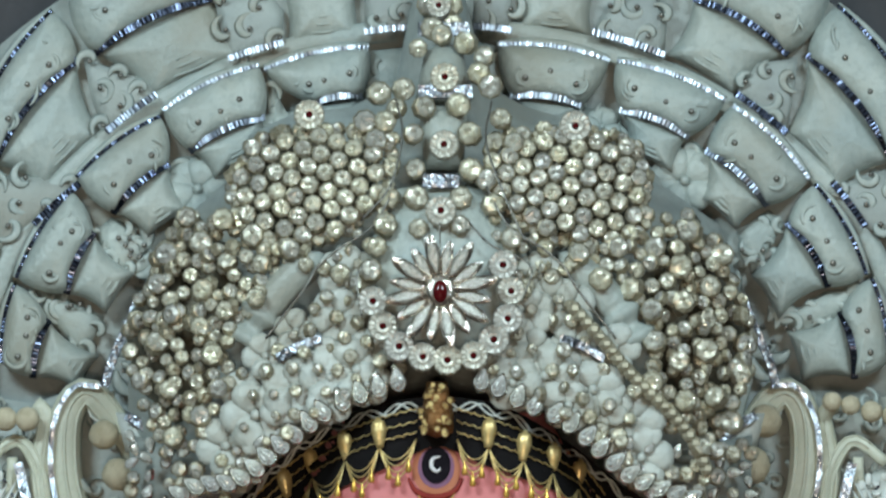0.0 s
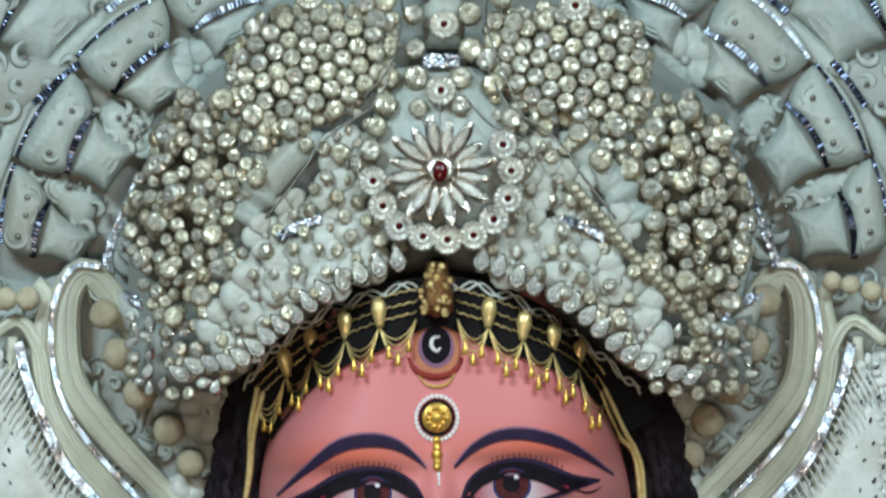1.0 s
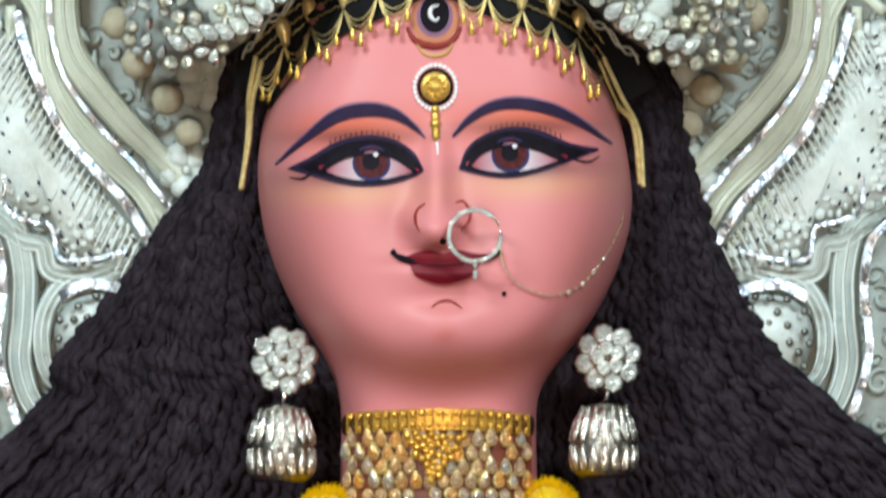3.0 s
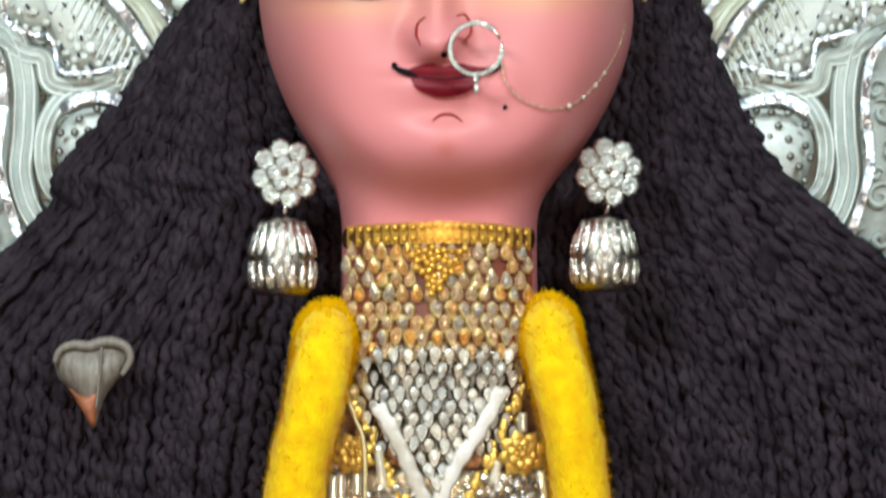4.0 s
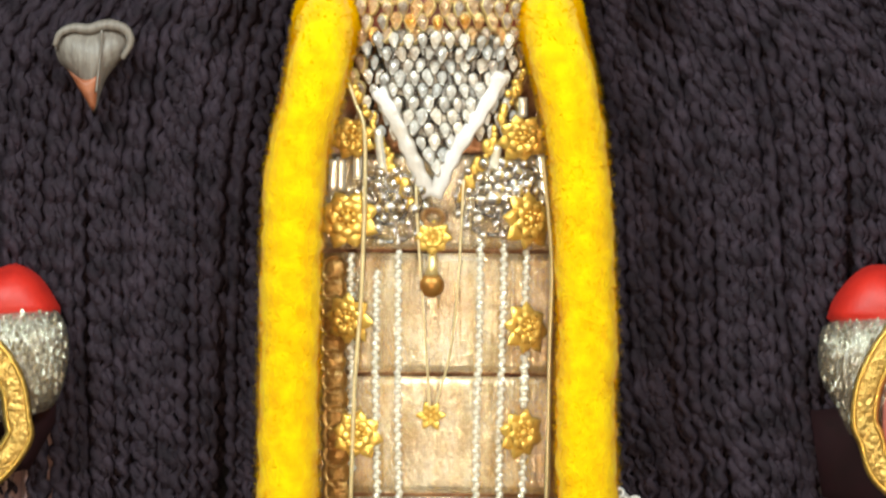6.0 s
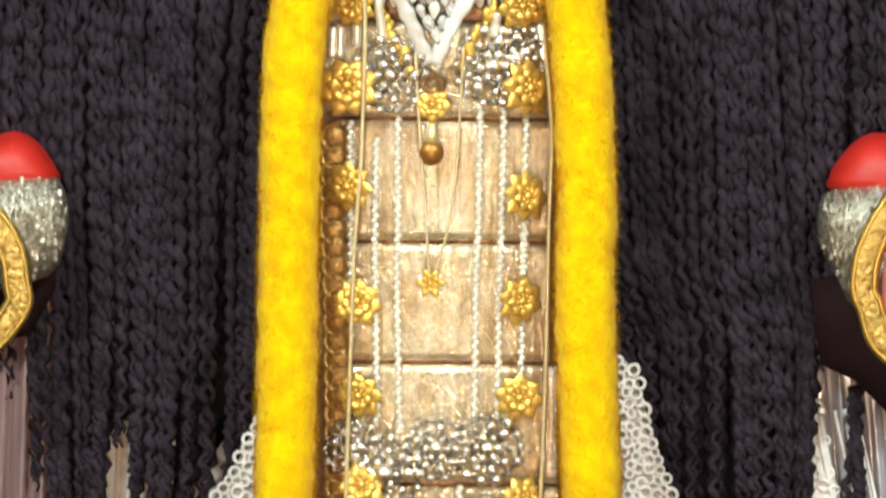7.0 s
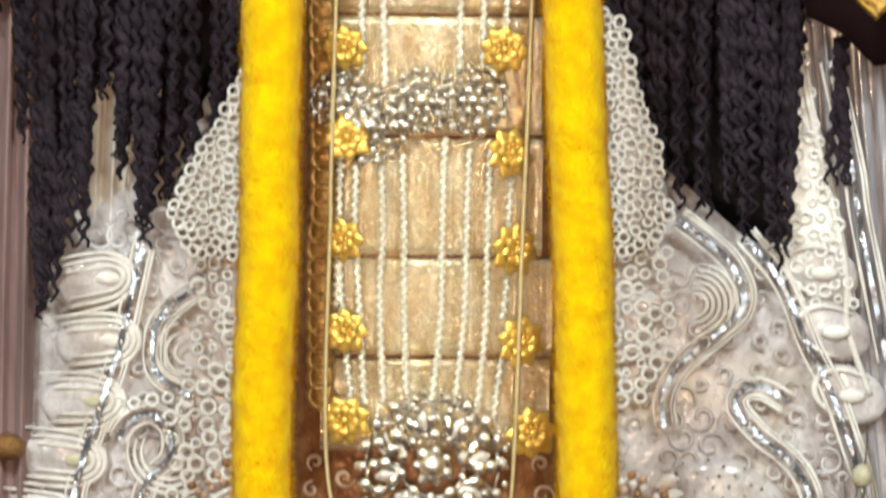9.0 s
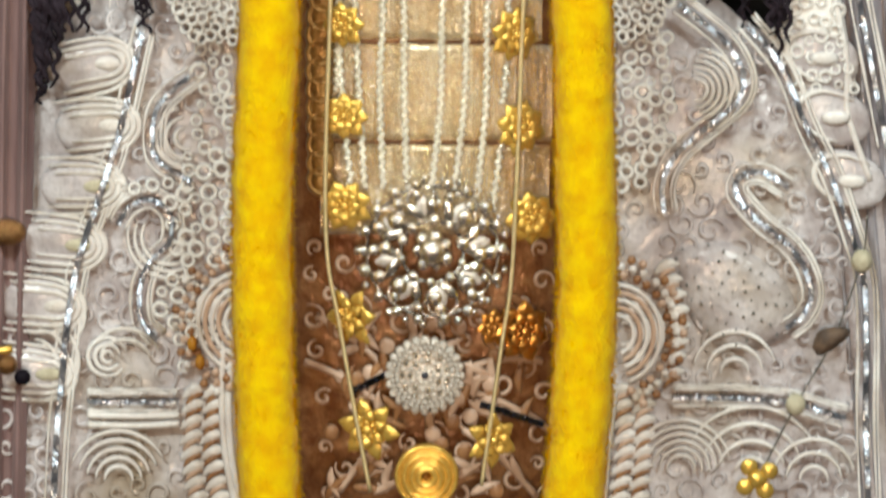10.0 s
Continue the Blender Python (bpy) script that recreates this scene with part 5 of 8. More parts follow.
# pear stones along the brow line
row = [(-0.1867, 2.0120), (-0.1755, 2.0173), (-0.1638, 2.0189), (-0.1530, 2.0197), (-0.1433, 2.0237), (-0.1337, 2.0302), (-0.1248, 2.0384), (-0.1152, 2.0465), (-0.1056, 2.0546), (-0.0955, 2.0627), (-0.0850, 2.0705), (-0.0722, 2.0782), (-0.0589, 2.0835), (-0.0459, 2.0884), (-0.0322, 2.0929)]
for pts in (row, [(0.0275, 2.0925), (0.0400, 2.0876), (0.0537, 2.0811), (0.0658, 2.0750), (0.0795, 2.0689), (0.0908, 2.0620), (0.1021, 2.0530), (0.1121, 2.0445), (0.1221, 2.0343), (0.1322, 2.0262), (0.1426, 2.0198), (0.1535, 2.0157), (0.1643, 2.0121), (0.1756, 2.0092)]):
    for p in pts:
        q = (p[0] - CROWN_C[0], p[1] - CROWN_C[1] + 0.09)
        part("pear_stone", DROP, None, crown, m=tilted(p, crown_y(p, 0.012), rnd, 0.2, 0.0098, math.atan2(q[0], q[1]) * 0.8))

# centre column and brooch
for outline, h in (([(-0.0131, 2.3331), (-0.0037, 2.3381), (0.0065, 2.3373), (0.0147, 2.3319), (0.0220, 2.2999), (0.0004, 2.2965), (-0.0200, 2.2999)], 0.02), ([(-0.0171, 2.2924), (0.0004, 2.2945), (0.0179, 2.2924), (0.0146, 2.2469), (-0.0138, 2.2469)], 0.02), ([(-0.0341, 2.2324), (0.0004, 2.2378), (0.0309, 2.2324), (0.0592, 2.1892), (0.0611, 2.1646), (0.0570, 2.1319), (0.0307, 2.1114), (0.0004, 2.1053), (-0.0339, 2.1135), (-0.0562, 2.1278), (-0.0604, 2.1728), (-0.0503, 2.1974)], 0.02)):
    c = (sum(p[0] for p in outline) / len(outline), sum(p[1] for p in outline) / len(outline))
    part("pith_plate", pillow(outline, crown_y(c) + 0.01, h, 0.03, 4), PITH, crown)
for a, b, y in (((-0.0179, 2.3036), (0.0208, 2.3036), 0.016), ((-0.0146, 2.2386), (0.0114, 2.2378), 0.016), ((-0.0180, 2.3498), (0.0188, 2.3498), 0.016)):
    part("tape", sequins([P((a[0] + (b[0] - a[0]) * k / 9, a[1] + (b[1] - a[1]) * k / 9), crown_y(a, y)) for k in range(10)], 0.009, rnd), [SILVER, TAPE_DARK], crown, "silver sequin tape", smooth=False)
for p in ((-0.0208, 2.2729), (0.0187, 2.2733), (-0.0199, 2.2477), (0.0199, 2.2469), (0.0317, 2.2395), (-0.0394, 2.2263), (-0.0191, 2.2263), (0.0126, 2.2263), (-0.0414, 2.2073), (-0.0178, 2.2040), (0.0126, 2.2057), (0.0369, 2.2213), (-0.0470, 2.1905), (0.0491, 2.1966), (-0.0130, 2.2924), (0.0114, 2.2941), (0.0342, 2.3077), (-0.0078, 2.3506), (0.0155, 2.3398), (-0.0180, 2.3356), (0.0074, 2.3539), (0.0294, 2.3298), (-0.0281, 2.3057), (-0.0456, 2.3028), (-0.0415, 2.2820), (-0.0562, 2.2820), (-0.0484, 2.2684), (0.0415, 2.2841), (0.0513, 2.2667), (-0.0737, 2.1712), (-0.0523, 2.1736), (-0.0106, 2.3681), (0.0065, 2.3673), (-0.0342, 2.2924), (0.0261, 2.3173), (-0.0016, 2.3464)):
    set_stone(p, rnd.uniform(17, 22), crown, None, off=0.018, amount=0.3)
for p, r in (((-0.0502, 2.1507), 25), ((-0.0429, 2.1327), 25), ((-0.0315, 2.1180), 25), ((-0.0145, 2.1106), 24), ((0.0032, 2.1082), 25), ((0.0218, 2.1114), 24), ((0.0364, 2.1229), 26), ((0.0465, 2.1380), 25), ((0.0486, 2.1580), 24), ((0.0429, 2.1769), 25), ((-0.0016, 2.2164), 26), ((0.0008, 2.2647), 25), ((0.0012, 2.3144), 25), ((-0.0033, 2.3673), 22), ((-0.0965, 2.2866), 26), ((0.0952, 2.2783), 27)):
    part("ruby_disc", RUBY_DISC, None, crown, "fluted silver disc with a ruby", tilted(p, crown_y(p, 0.024), rnd, 0.08, r * CU))
brooch = (-0.0020, 2.1580)
b_part = part("brooch", moved(lathe([(0.0110, -0.004), (0.0105, 0.003), (0.0085, 0.005), (0.0060, 0.005)], 18), tilted(brooch, crown_y(brooch, 0.034))), SILVER_M, crown, "silver brooch with marquise petals round a ruby")


def petal_mesh():
    """A marquise petal along +z from 0 to 1: a silver rim and cut stones along it."""
    geos = []
    for s, h, m in ((1.0, 0.05, 1), (0.74, 0.075, 0)):
        ring = []
        for k in range(18):
            a = 2 * math.pi * k / 18
            ring.append(Vector((0.155 * s * math.sin(a) * abs(math.sin(a)) ** 0.35 * (1 - 0.15 * math.cos(a)), 0, 0.5 - 0.5 * s * math.cos(a))))
        v = [r + Vector((0, 0.06, 0)) for r in ring] + [r - Vector((0, h, 0)) for r in ring] + [Vector((r.x * 0.6, -h - 0.04, 0.5 + (r.z - 0.5) * 0.75)) for r in ring]
        f = [(i + o, (i + 1) % 18 + o, (i + 1) % 18 + 18 + o, i + 18 + o) for o in (0, 18) for i in range(18)] + [tuple(range(36, 54))]
        geos.append((v, f, [m] * len(f)))
    return mesh_of("petal", join(*geos), [mat("petal_pave", (0.68, 0.68, 0.63), (0.34, 0.34, 0.31), 9, 0.22, 0.25, bump=0.6, bscale=11, grain=0.5), SILVER_M], False)


PETAL_M = petal_mesh()
for k in range(16):
    a = 2 * math.pi * (k + 0.5) / 16
    q = P(brooch, crown_y(brooch, 0.032 + 0.002 * (k % 2)))
    m = Matrix.Translation(q) @ Euler((0, a, 0)).to_matrix().to_4x4() @ Matrix.Translation((0, 0, 0.0085)) @ Euler((radians(6 + 5 * (k % 2)), 0, 0)).to_matrix().to_4x4() @ Matrix.Scale(0.0320 if k % 2 else 0.0270, 4)
    part("petal", PETAL_M, None, b_part, m=m)
part("ruby", ball(P(brooch, crown_y(brooch, 0.039)), 0.0066, 14, 9, (0.8, 0.5, 1.2)), RUBY, b_part, "oval ruby")
for pts in ([(-0.0583, 2.1769), (-0.0615, 2.1646), (-0.0582, 2.1400)], [(0.0187, 2.2077), (0.0349, 2.1913), (0.0624, 2.1769), (0.0591, 2.1564)], [(-0.0024, 2.2077), (-0.0024, 2.1933), (-0.0020, 2.1646)], [(-0.0342, 2.2986), (-0.0293, 2.2717), (-0.0382, 2.2345), (-0.0584, 2.2098)], [(0.0350, 2.2965), (0.0309, 2.2675), (0.0430, 2.2304), (0.0592, 2.1933)], [(-0.0158, 2.1974), (-0.0077, 2.1769), (-0.0032, 2.1625)]):
    part("wire", tube(line3(pts, [crown_y(p, 0.026) for p in pts], 24), 0.0008, 5), WIRE, crown)
chain = [(0.0914, 2.1482), (0.1116, 2.1257), (0.1316, 2.1012), (0.1517, 2.0809), (0.1677, 2.0646), (0.1804, 2.0464), (0.1876, 2.0301)]
links = [ball(P(p, crown_y(p, 0.016 + 0.002 * (k % 2))), 0.0052, 7, 5, (1, 0.8, rnd.uniform(0.7, 1.1))) for k, p in enumerate(smooth(chain, 46))]
part("brass_chain", join(*links), CUP, crown, "tarnished brass chain", smooth=False)

# ---- black cloth band, gold fringe on the brow ----
band_u = [(-0.1484, 1.9814), (-0.1433, 2.0036), (-0.1253, 2.0299), (-0.0891, 2.0592), (-0.0488, 2.0754), (-0.0045, 2.0819), (0.0399, 2.0762), (0.0842, 2.0523), (0.1204, 2.0239), (0.1424, 2.0016), (0.1524, 1.9814)]
band_l = [(-0.1218, 1.9644), (-0.1130, 1.9781), (-0.0970, 1.9975), (-0.0729, 2.0158), (-0.0367, 2.0320), (-0.0045, 2.0462), (0.0258, 2.0340), (0.0600, 2.0218), (0.0881, 2.0097), (0.1130, 1.9874), (0.1242, 1.9652)]
tagged(part("headband", strip(band_u, band_l, "skin", 0.003, 90, 8), VELVET), "black cloth headband along the painted hairline", "headband")
fringe = thing("brow_fringe", P((-0.0045, 2.0421), -0.14), "gold chain fringe with oval bars hanging on the brow", "jewellery")


def brow_pt(p, off=0.006):
    return P(p, face_y(*p) - off)


bars = [(-0.1324, 2.0008), (-0.1123, 2.0198), (-0.0935, 2.0340), (-0.0697, 2.0462), (-0.0456, 2.0555), (-0.0186, 2.0624), (0.0097, 2.0624), (0.0326, 2.0555), (0.0576, 2.0462), (0.0785, 2.0373), (0.0966, 2.0259), (0.1155, 2.0008)]
for i, p in enumerate(bars):
    if i in (0, 5, 6, 11):
        continue
    v, f = ball((0, 0, 0), 0.0050, 12, 12, (1.0, 0.7, 2.2))
    ln = [vv * (1 + 0.12 * math.sin(vv.z * 2600)) for vv in v]
    m = Matrix.Translation(brow_pt(p, 0.009)) @ Euler((0, math.atan2(p[0], 0.35) * 0.6, 0)).to_matrix().to_4x4()
    part("gold_bar", ([m @ q for q in ln], f), GOLD_PALE, fringe)
for i, (a, b) in enumerate(zip(bars, bars[1:])):
    if i == 5:
        continue
    for k, up in enumerate((0.011, 0.002, -0.006)):
        line = [(a[0] + (b[0] - a[0]) * t, a[1] + up + (b[1] - a[1]) * t + 0.0008 * math.sin(t * 25 + k)) for t in np.linspace(0, 1, 12)]
        part("chain", tube([brow_pt(p, 0.007) for p in line], 0.00055, 4), GOLD_PALE, fringe)
    for k in range(4):
        s0, sag = 0.12 * k, 0.012 + 0.0045 * k
        line = [(a[0] + (b[0] - a[0]) * t, a[1] - 0.008 + (b[1] - a[1]) * t - sag * 4 * t * (1 - t) - 0.002) for t in np.linspace(0.02, 0.98, 16)]
        part("swag", tube([brow_pt(p, 0.008) for p in line], 0.00055, 4), GOLD_PALE, fringe)
    for t in (0.25, 0.5, 0.78):
        p = (a[0] + (b[0] - a[0]) * t, a[1] + (b[1] - a[1]) * t - 0.013 - 0.0255 * 4 * t * (1 - t))
        part("gold_drop", moved(lathe([(0.0004, 0.007), (0.0010, 0.004), (0.0024, -0.001), (0.0016, -0.003)], 8, "z"), Matrix.Translation(brow_pt(p, 0.008))), GOLD, fringe)
wave = smooth(band_u, 120)[8:112]
for ph in (0, 1.6):
    line = [(p[0], p[1] - 0.006 + 0.0035 * math.sin(k * 0.75 + ph)) for k, p in enumerate(wave)]
    part("silver_lace", tube([brow_pt(p, 0.006) for p in line], 0.0009, 4), FLOWER, fringe, "wavy silver lace")
for pts in ([(-0.1324, 2.0008), (-0.1371, 1.9733), (-0.1378, 1.9450), (-0.1417, 1.9095)], [(-0.1284, 1.9975), (-0.1347, 1.9692), (-0.1370, 1.9409), (-0.1425, 1.9087)], [(0.1155, 2.0008), (0.1283, 1.9733), (0.1402, 1.9490), (0.1433, 1.9107)], [(0.1122, 1.9975), (0.1242, 1.9692), (0.1362, 1.9531), (0.1409, 1.9127)]):
    line = smooth(pts, 44)
    geos = [ball(P(p, min(-0.03, face_y(*p) - 0.006)), 0.0021, 6, 4) for p in line]
    part("side_tassel", join(*geos), GOLD_PALE, fringe, smooth=False)
AMBER_ROUND = faceted(COPPER, GOLD_PALE, 8, 4)
pend = thing("brow_pendant", P((-0.0045, 2.0624), -0.15), "copper glitter pendant at the centre of the brow", "jewellery")
part("copper_plate", pillow([(-0.0117, 2.0929), (0.0028, 2.0929), (0.0076, 2.0705), (0.0076, 2.0563), (-0.0045, 2.0523), (-0.0157, 2.0563), (-0.0149, 2.0726)], -0.150, 0.01, 0.02, 4), COPPER, pend)
for k in range(34):
    p = (rnd.uniform(-0.0165, 0.0055), 2.0551 + rnd.uniform(0.0, 0.036))
    part("bead", AMBER_ROUND, None, pend, m=tilted(p, -0.159, rnd, 0.7, rnd.uniform(0.0016, 0.0028)))
bindi = thing("brow_spot", P(spot, -0.15), "round gold brow ornament with a drop chain", "jewellery")
part("gold_disc", moved(lathe([(0.0102, -0.002), (0.0102, 0.002), (0.0080, 0.0034), (0.0052, 0.0022), (0.0030, 0.0048), (0.0010, 0.0056)], 22), Matrix.Translation(brow_pt(spot, 0.002))), GOLD, bindi)
for k in range(10):
    a = 2 * math.pi * k / 10
    part("gold_petal", ball(brow_pt((spot[0] + 0.0062 * math.cos(a), spot[1] + 0.0066 * math.sin(a)), 0.0052), 0.0021, 8, 6), GOLD, bindi)
for k, p in enumerate(((-0.0044, 1.9644), (-0.0044, 1.9595), (-0.0044, 1.9543), (-0.0040, 1.9490), (-0.0040, 1.9454))):
    part("gold_bead", ball(brow_pt(p, 0.002), 0.0031 if k != 2 else 0.0040, 8, 6, (1, 0.7, 1)), GOLD, bindi)

# ---- nose ring, chain, earrings ----
ring = thing("nose_ring", P((0.0237, 1.8745), -0.16), "silver beaded nose ring with a hanging drop", "jewellery")
rc = (0.0237, 1.8745)
ry = face_y(*(0.0196, 1.8805)) - 0.024
part("hoop", tube([P((rc[0] + 0.0185 * math.cos(a), rc[1] + 0.0182 * math.sin(a)), ry) for a in np.linspace(0.4, 6.5, 60)], 0.0009, 6), SILVER_M, ring)
for k in range(36):
    a = 0.9 + 5.3 * k / 35
    part("bead", ROUND_CLEAR, None, ring, m=tilted((rc[0] + 0.0185 * math.cos(a), rc[1] + 0.0182 * math.sin(a)), ry - 0.0006, rnd, 0.4, 0.0018))
for p in ((0.0240, 1.8532), (0.0240, 1.8483), (0.0240, 1.8451)):
    part("bead", ROUND_CLEAR, None, ring, m=tilted(p, ry, rnd, 0.4, 0.0018))
nose_chain = thing("nose_chain", P((0.0817, 1.8323), -0.12), "fine gold chain hung from nose ring to ear", "jewellery")
pts = smooth([(0.0413, 1.8684), (0.0445, 1.8524), (0.0557, 1.8395), (0.0717, 1.8331), (0.0817, 1.8323), (0.0958, 1.8371), (0.1078, 1.8483), (0.1179, 1.8624), (0.1260, 1.8785), (0.1296, 1.8926)], 50)
part("link_chain", tube([brow_pt(p, 0.003) for p in pts], 0.0004, 5), GOLD_PALE, nose_chain)
for k, p in enumerate(pts[::2]):
    part("bead", ROUND_CLEAR if k > 8 else ROUND, None, nose_chain, m=tilted(p, face_y(*p) - 0.004, rnd, 0.5, 0.0009 + 0.0008 * (k in (12, 14, 16, 18))))


BELL_DROP = drop_mesh(SILVER_M, SILVER_DARK)


def earring(c, top, foot):
    """A flower of clear stones with a bell pendant below it."""
    e = thing("earring", P(foot, -0.06), "silver earring, a flower of clear stones over a bell", "jewellery", "pair of earrings")
    part("flower_plate", moved(lathe([(0.019, -0.004), (0.020, 0.0), (0.012, 0.003)], 18), Matrix.Translation(P(c, -0.055))), SILVER_DARK, e)
    for k in range(8):
        a = 2 * math.pi * k / 8 + 0.2
        part("stone", ROUND_CLEAR, None, e, m=tilted((c[0] + 0.0168 * math.cos(a), c[1] + 0.0172 * math.sin(a)), -0.061, rnd, 0.35, 0.0080))
    for k in range(5):
        a = 2 * math.pi * k / 5 + 0.5
        part("stone", ROUND_CLEAR, None, e, m=tilted((c[0] + 0.0075 * math.cos(a), c[1] + 0.0075 * math.sin(a)), -0.065, rnd, 0.3, 0.0062))
    part("link", tube([P((c[0], c[1] - 0.020), -0.06), P(((c[0] + top[0]) / 2 + 0.001, (c[1] - 0.02 + top[1]) / 2), -0.06), P(top, -0.06)], 0.0016, 6), SILVER_M, e)
    h = top[1] - foot[1]
    prof = [(0.003, h), (0.0095, h * 0.985), (0.0155, h * 0.92), (0.0197, h * 0.79), (0.0220, h * 0.58), (0.0229, h * 0.38), (0.0226, h * 0.20), (0.0206, h * 0.06), (0.0170, 0.0)]
    bell_g = lathe(prof, 28, "z")
    part("bell", moved(([v * (1.0 + 0.02 * math.sin(14 * math.atan2(v.y, v.x))) for v in bell_g[0]], bell_g[1]), Matrix.Translation(P(foot, -0.062))), SILVER_DARK, e)
    for k in range(9):
        a = math.pi * (1.0 + (k + 0.5) / 9)
        o = P(foot, -0.062)
        for zz, r, sc, lean in ((h * 0.66, 0.0205, 0.0140, 0.34), (0.0115, 0.0222, 0.0098, -0.14)):
            part("bell_drop", BELL_DROP, None, e, m=Matrix.Translation(o + Vector((r * math.cos(a), r * math.sin(a), zz))) @ Euler((0, 0, a + math.pi / 2)).to_matrix().to_4x4() @ Euler((-lean, 0, 0)).to_matrix().to_4x4() @ Matrix.Diagonal((0.0060, 0.0045, sc, 1)))
    for k in range(9):
        a = math.pi * (1.0 + (k + 0.5) / 9)
        part("gap_bead", ball(P(foot, -0.062) + Vector((0.0228 * math.cos(a), 0.0228 * math.sin(a), h * 0.40)), 0.0022, 7, 5), SILVER_DARK, e)


earring((-0.1113, 1.7858), (-0.1130, 1.7540), (-0.1130, 1.6991))
earring((0.1185, 1.7874), (0.1150, 1.7550), (0.1150, 1.7025))
# ---- yellow garlands ----
def garland(pts, depths, r, seed):
    rnd = random.Random(seed)
    path = line3(pts, depths, 150)
    base = tube(path, [r * (0.93 + 0.05 * noise.noise(p * 60)) * (1 if k > 4 else 0.72 + 0.06 * k) for k, p in enumerate(path)], 18)
    base = ([v + Vector((noise.noise(v * 190), noise.noise(v * 190 + Vector((9, 0, 0))), noise.noise(v * 190 + Vector((0, 9, 0))))) * 0.0022 for v in base[0]], base[1])
    verts, faces = [], []
    for _ in range(60000):
        i = rnd.randrange(1, len(path) - 2)
        t = (path[i + 1] - path[i]).normalized()
        side = t.cross(Vector((0, 1, 0))).normalized()
        up = side.cross(t)
        a = rnd.uniform(0, 2 * math.pi)
        out = side * math.cos(a) + up * math.sin(a)
        if out.y > 0.45 or (out.y < -0.35 and rnd.random() < 0.86):
            continue
        p = path[i] + t * rnd.uniform(0, 0.008) + out * r * 0.90 * (1 if i > 4 else 0.70 + 0.06 * i)
        out = (out + Vector((rnd.uniform(-1, 1), rnd.uniform(-1, 1), rnd.uniform(-1, 1))) * 0.75).normalized()
        w = out.cross(t).normalized() * 0.0007
        o = len(verts)
        ln = rnd.uniform(0.003, 0.0066) * (0.36 if out.y < -0.4 else 1.0)
        verts += [p - w, p + w, p + out * ln]
        faces.append((o, o + 1, o + 2))
    return base, (verts, faces)


GL = [(-0.0675, 1.6593), (-0.0795, 1.6744), (-0.0835, 1.6592), (-0.0909, 1.6192), (-0.1007, 1.5791), (-0.1049, 1.5391), (-0.1059, 1.4991), (-0.1065, 1.4391), (-0.1073, 1.4056), (-0.1074, 1.3367), (-0.1092, 1.2319), (-0.1094, 1.1667), (-0.1136, 1.0688), (-0.1138, 0.9868), (-0.1112, 0.8959), (-0.1077, 0.8210), (-0.1059, 0.7371)]
GR = [(0.0617, 1.6639), (0.0736, 1.6799), (0.0793, 1.6599), (0.0891, 1.6200), (0.0961, 1.5800), (0.0999, 1.5400), (0.1020, 1.5000), (0.1047, 1.4401), (0.1033, 1.4068), (0.1052, 1.3385), (0.1103, 1.2338), (0.1146, 1.1683), (0.1173, 1.0706), (0.1198, 0.9968), (0.1169, 0.9059), (0.1114, 0.8226), (0.1087, 0.7387)]
for pts, seed in ((GL, 31), (GR, 32)):
    g = thing("garland", P(pts[-1], -0.11), "thick yellow plush garland hanging over the chest", "garland", "yellow garlands")
    base, fuzz = garland(pts, [-0.03, -0.06, -0.095] + [-0.11] * (len(pts) - 3), 0.0222, seed)
    part("cord", base, YELLOW, g)
    tagged(part("fuzz", fuzz, FUZZ, g, smooth=False), kind="stuff")

# ---- chest apron of brocade panels ----
body = tagged(part("chest_form", pillow([(-0.0650, 1.7147), (0.0611, 1.7151), (0.0833, 1.6272), (0.0921, 1.5268), (0.0995, 1.2741), (0.1068, 1.0705), (0.1088, 0.9058), (0.1060, 0.7974), (-0.1000, 0.7961), (-0.1010, 0.9044), (-0.1010, 1.0690), (-0.0973, 1.2724), (-0.0959, 1.5257), (-0.0886, 1.6266)], -0.02, 0.030, 0.05, 6), BROCADE_DARK), "bronze brocade bodice form under the jewellery", "bodice")


def chest_y(x):
    return -0.048 - 0.016 * max(0.0, 1 - (x / 0.085) ** 2)


apron = thing("jewelled_apron", P((0.0044, 1.1194), -0.06), "long apron of champagne-gold brocade panels with chains and gold flowers", "ornament")
seams = [(-0.0042, 1.5775), (-0.0038, 1.5075), (-0.0033, 1.4202), (0.0025, 1.3345), (0.0033, 1.2478), (0.0111, 1.1615), (0.0096, 1.0893), (0.0101, 1.0206)]
for a, b in zip(seams, seams[1:]):
    rndp = random.Random(int(a[1] * 1e4))
    verts, faces = [], []
    nx, nz = 150, 34
    rib = [rndp.uniform(0, 0.00030) + 0.0003 * (i % 7 == 0) for i in range(nx + 1)]
    for j in range(nz + 1):
        z = a[1] - 0.0014 + (b[1] - a[1] + 0.0028) * j / nz
        for i in range(nx + 1):
            x = a[0] - 0.082 + 0.164 * i / nx
            edge = min(1.0, j / 1.5, (nz - j) / 1.5)
            y = chest_y(x - 0.004) - 0.003 * edge - rib[i] + rndp.uniform(-0.00030, 0.00030)
            verts.append(P((x, z), y))
    for j in range(nz):
        for i in range(nx):
            k = j * (nx + 1) + i
            faces.append((k, k + 1, k + nx + 2, k + nx + 1))
    part("brocade_panel", (verts, faces), BROCADE, apron, smooth=False)


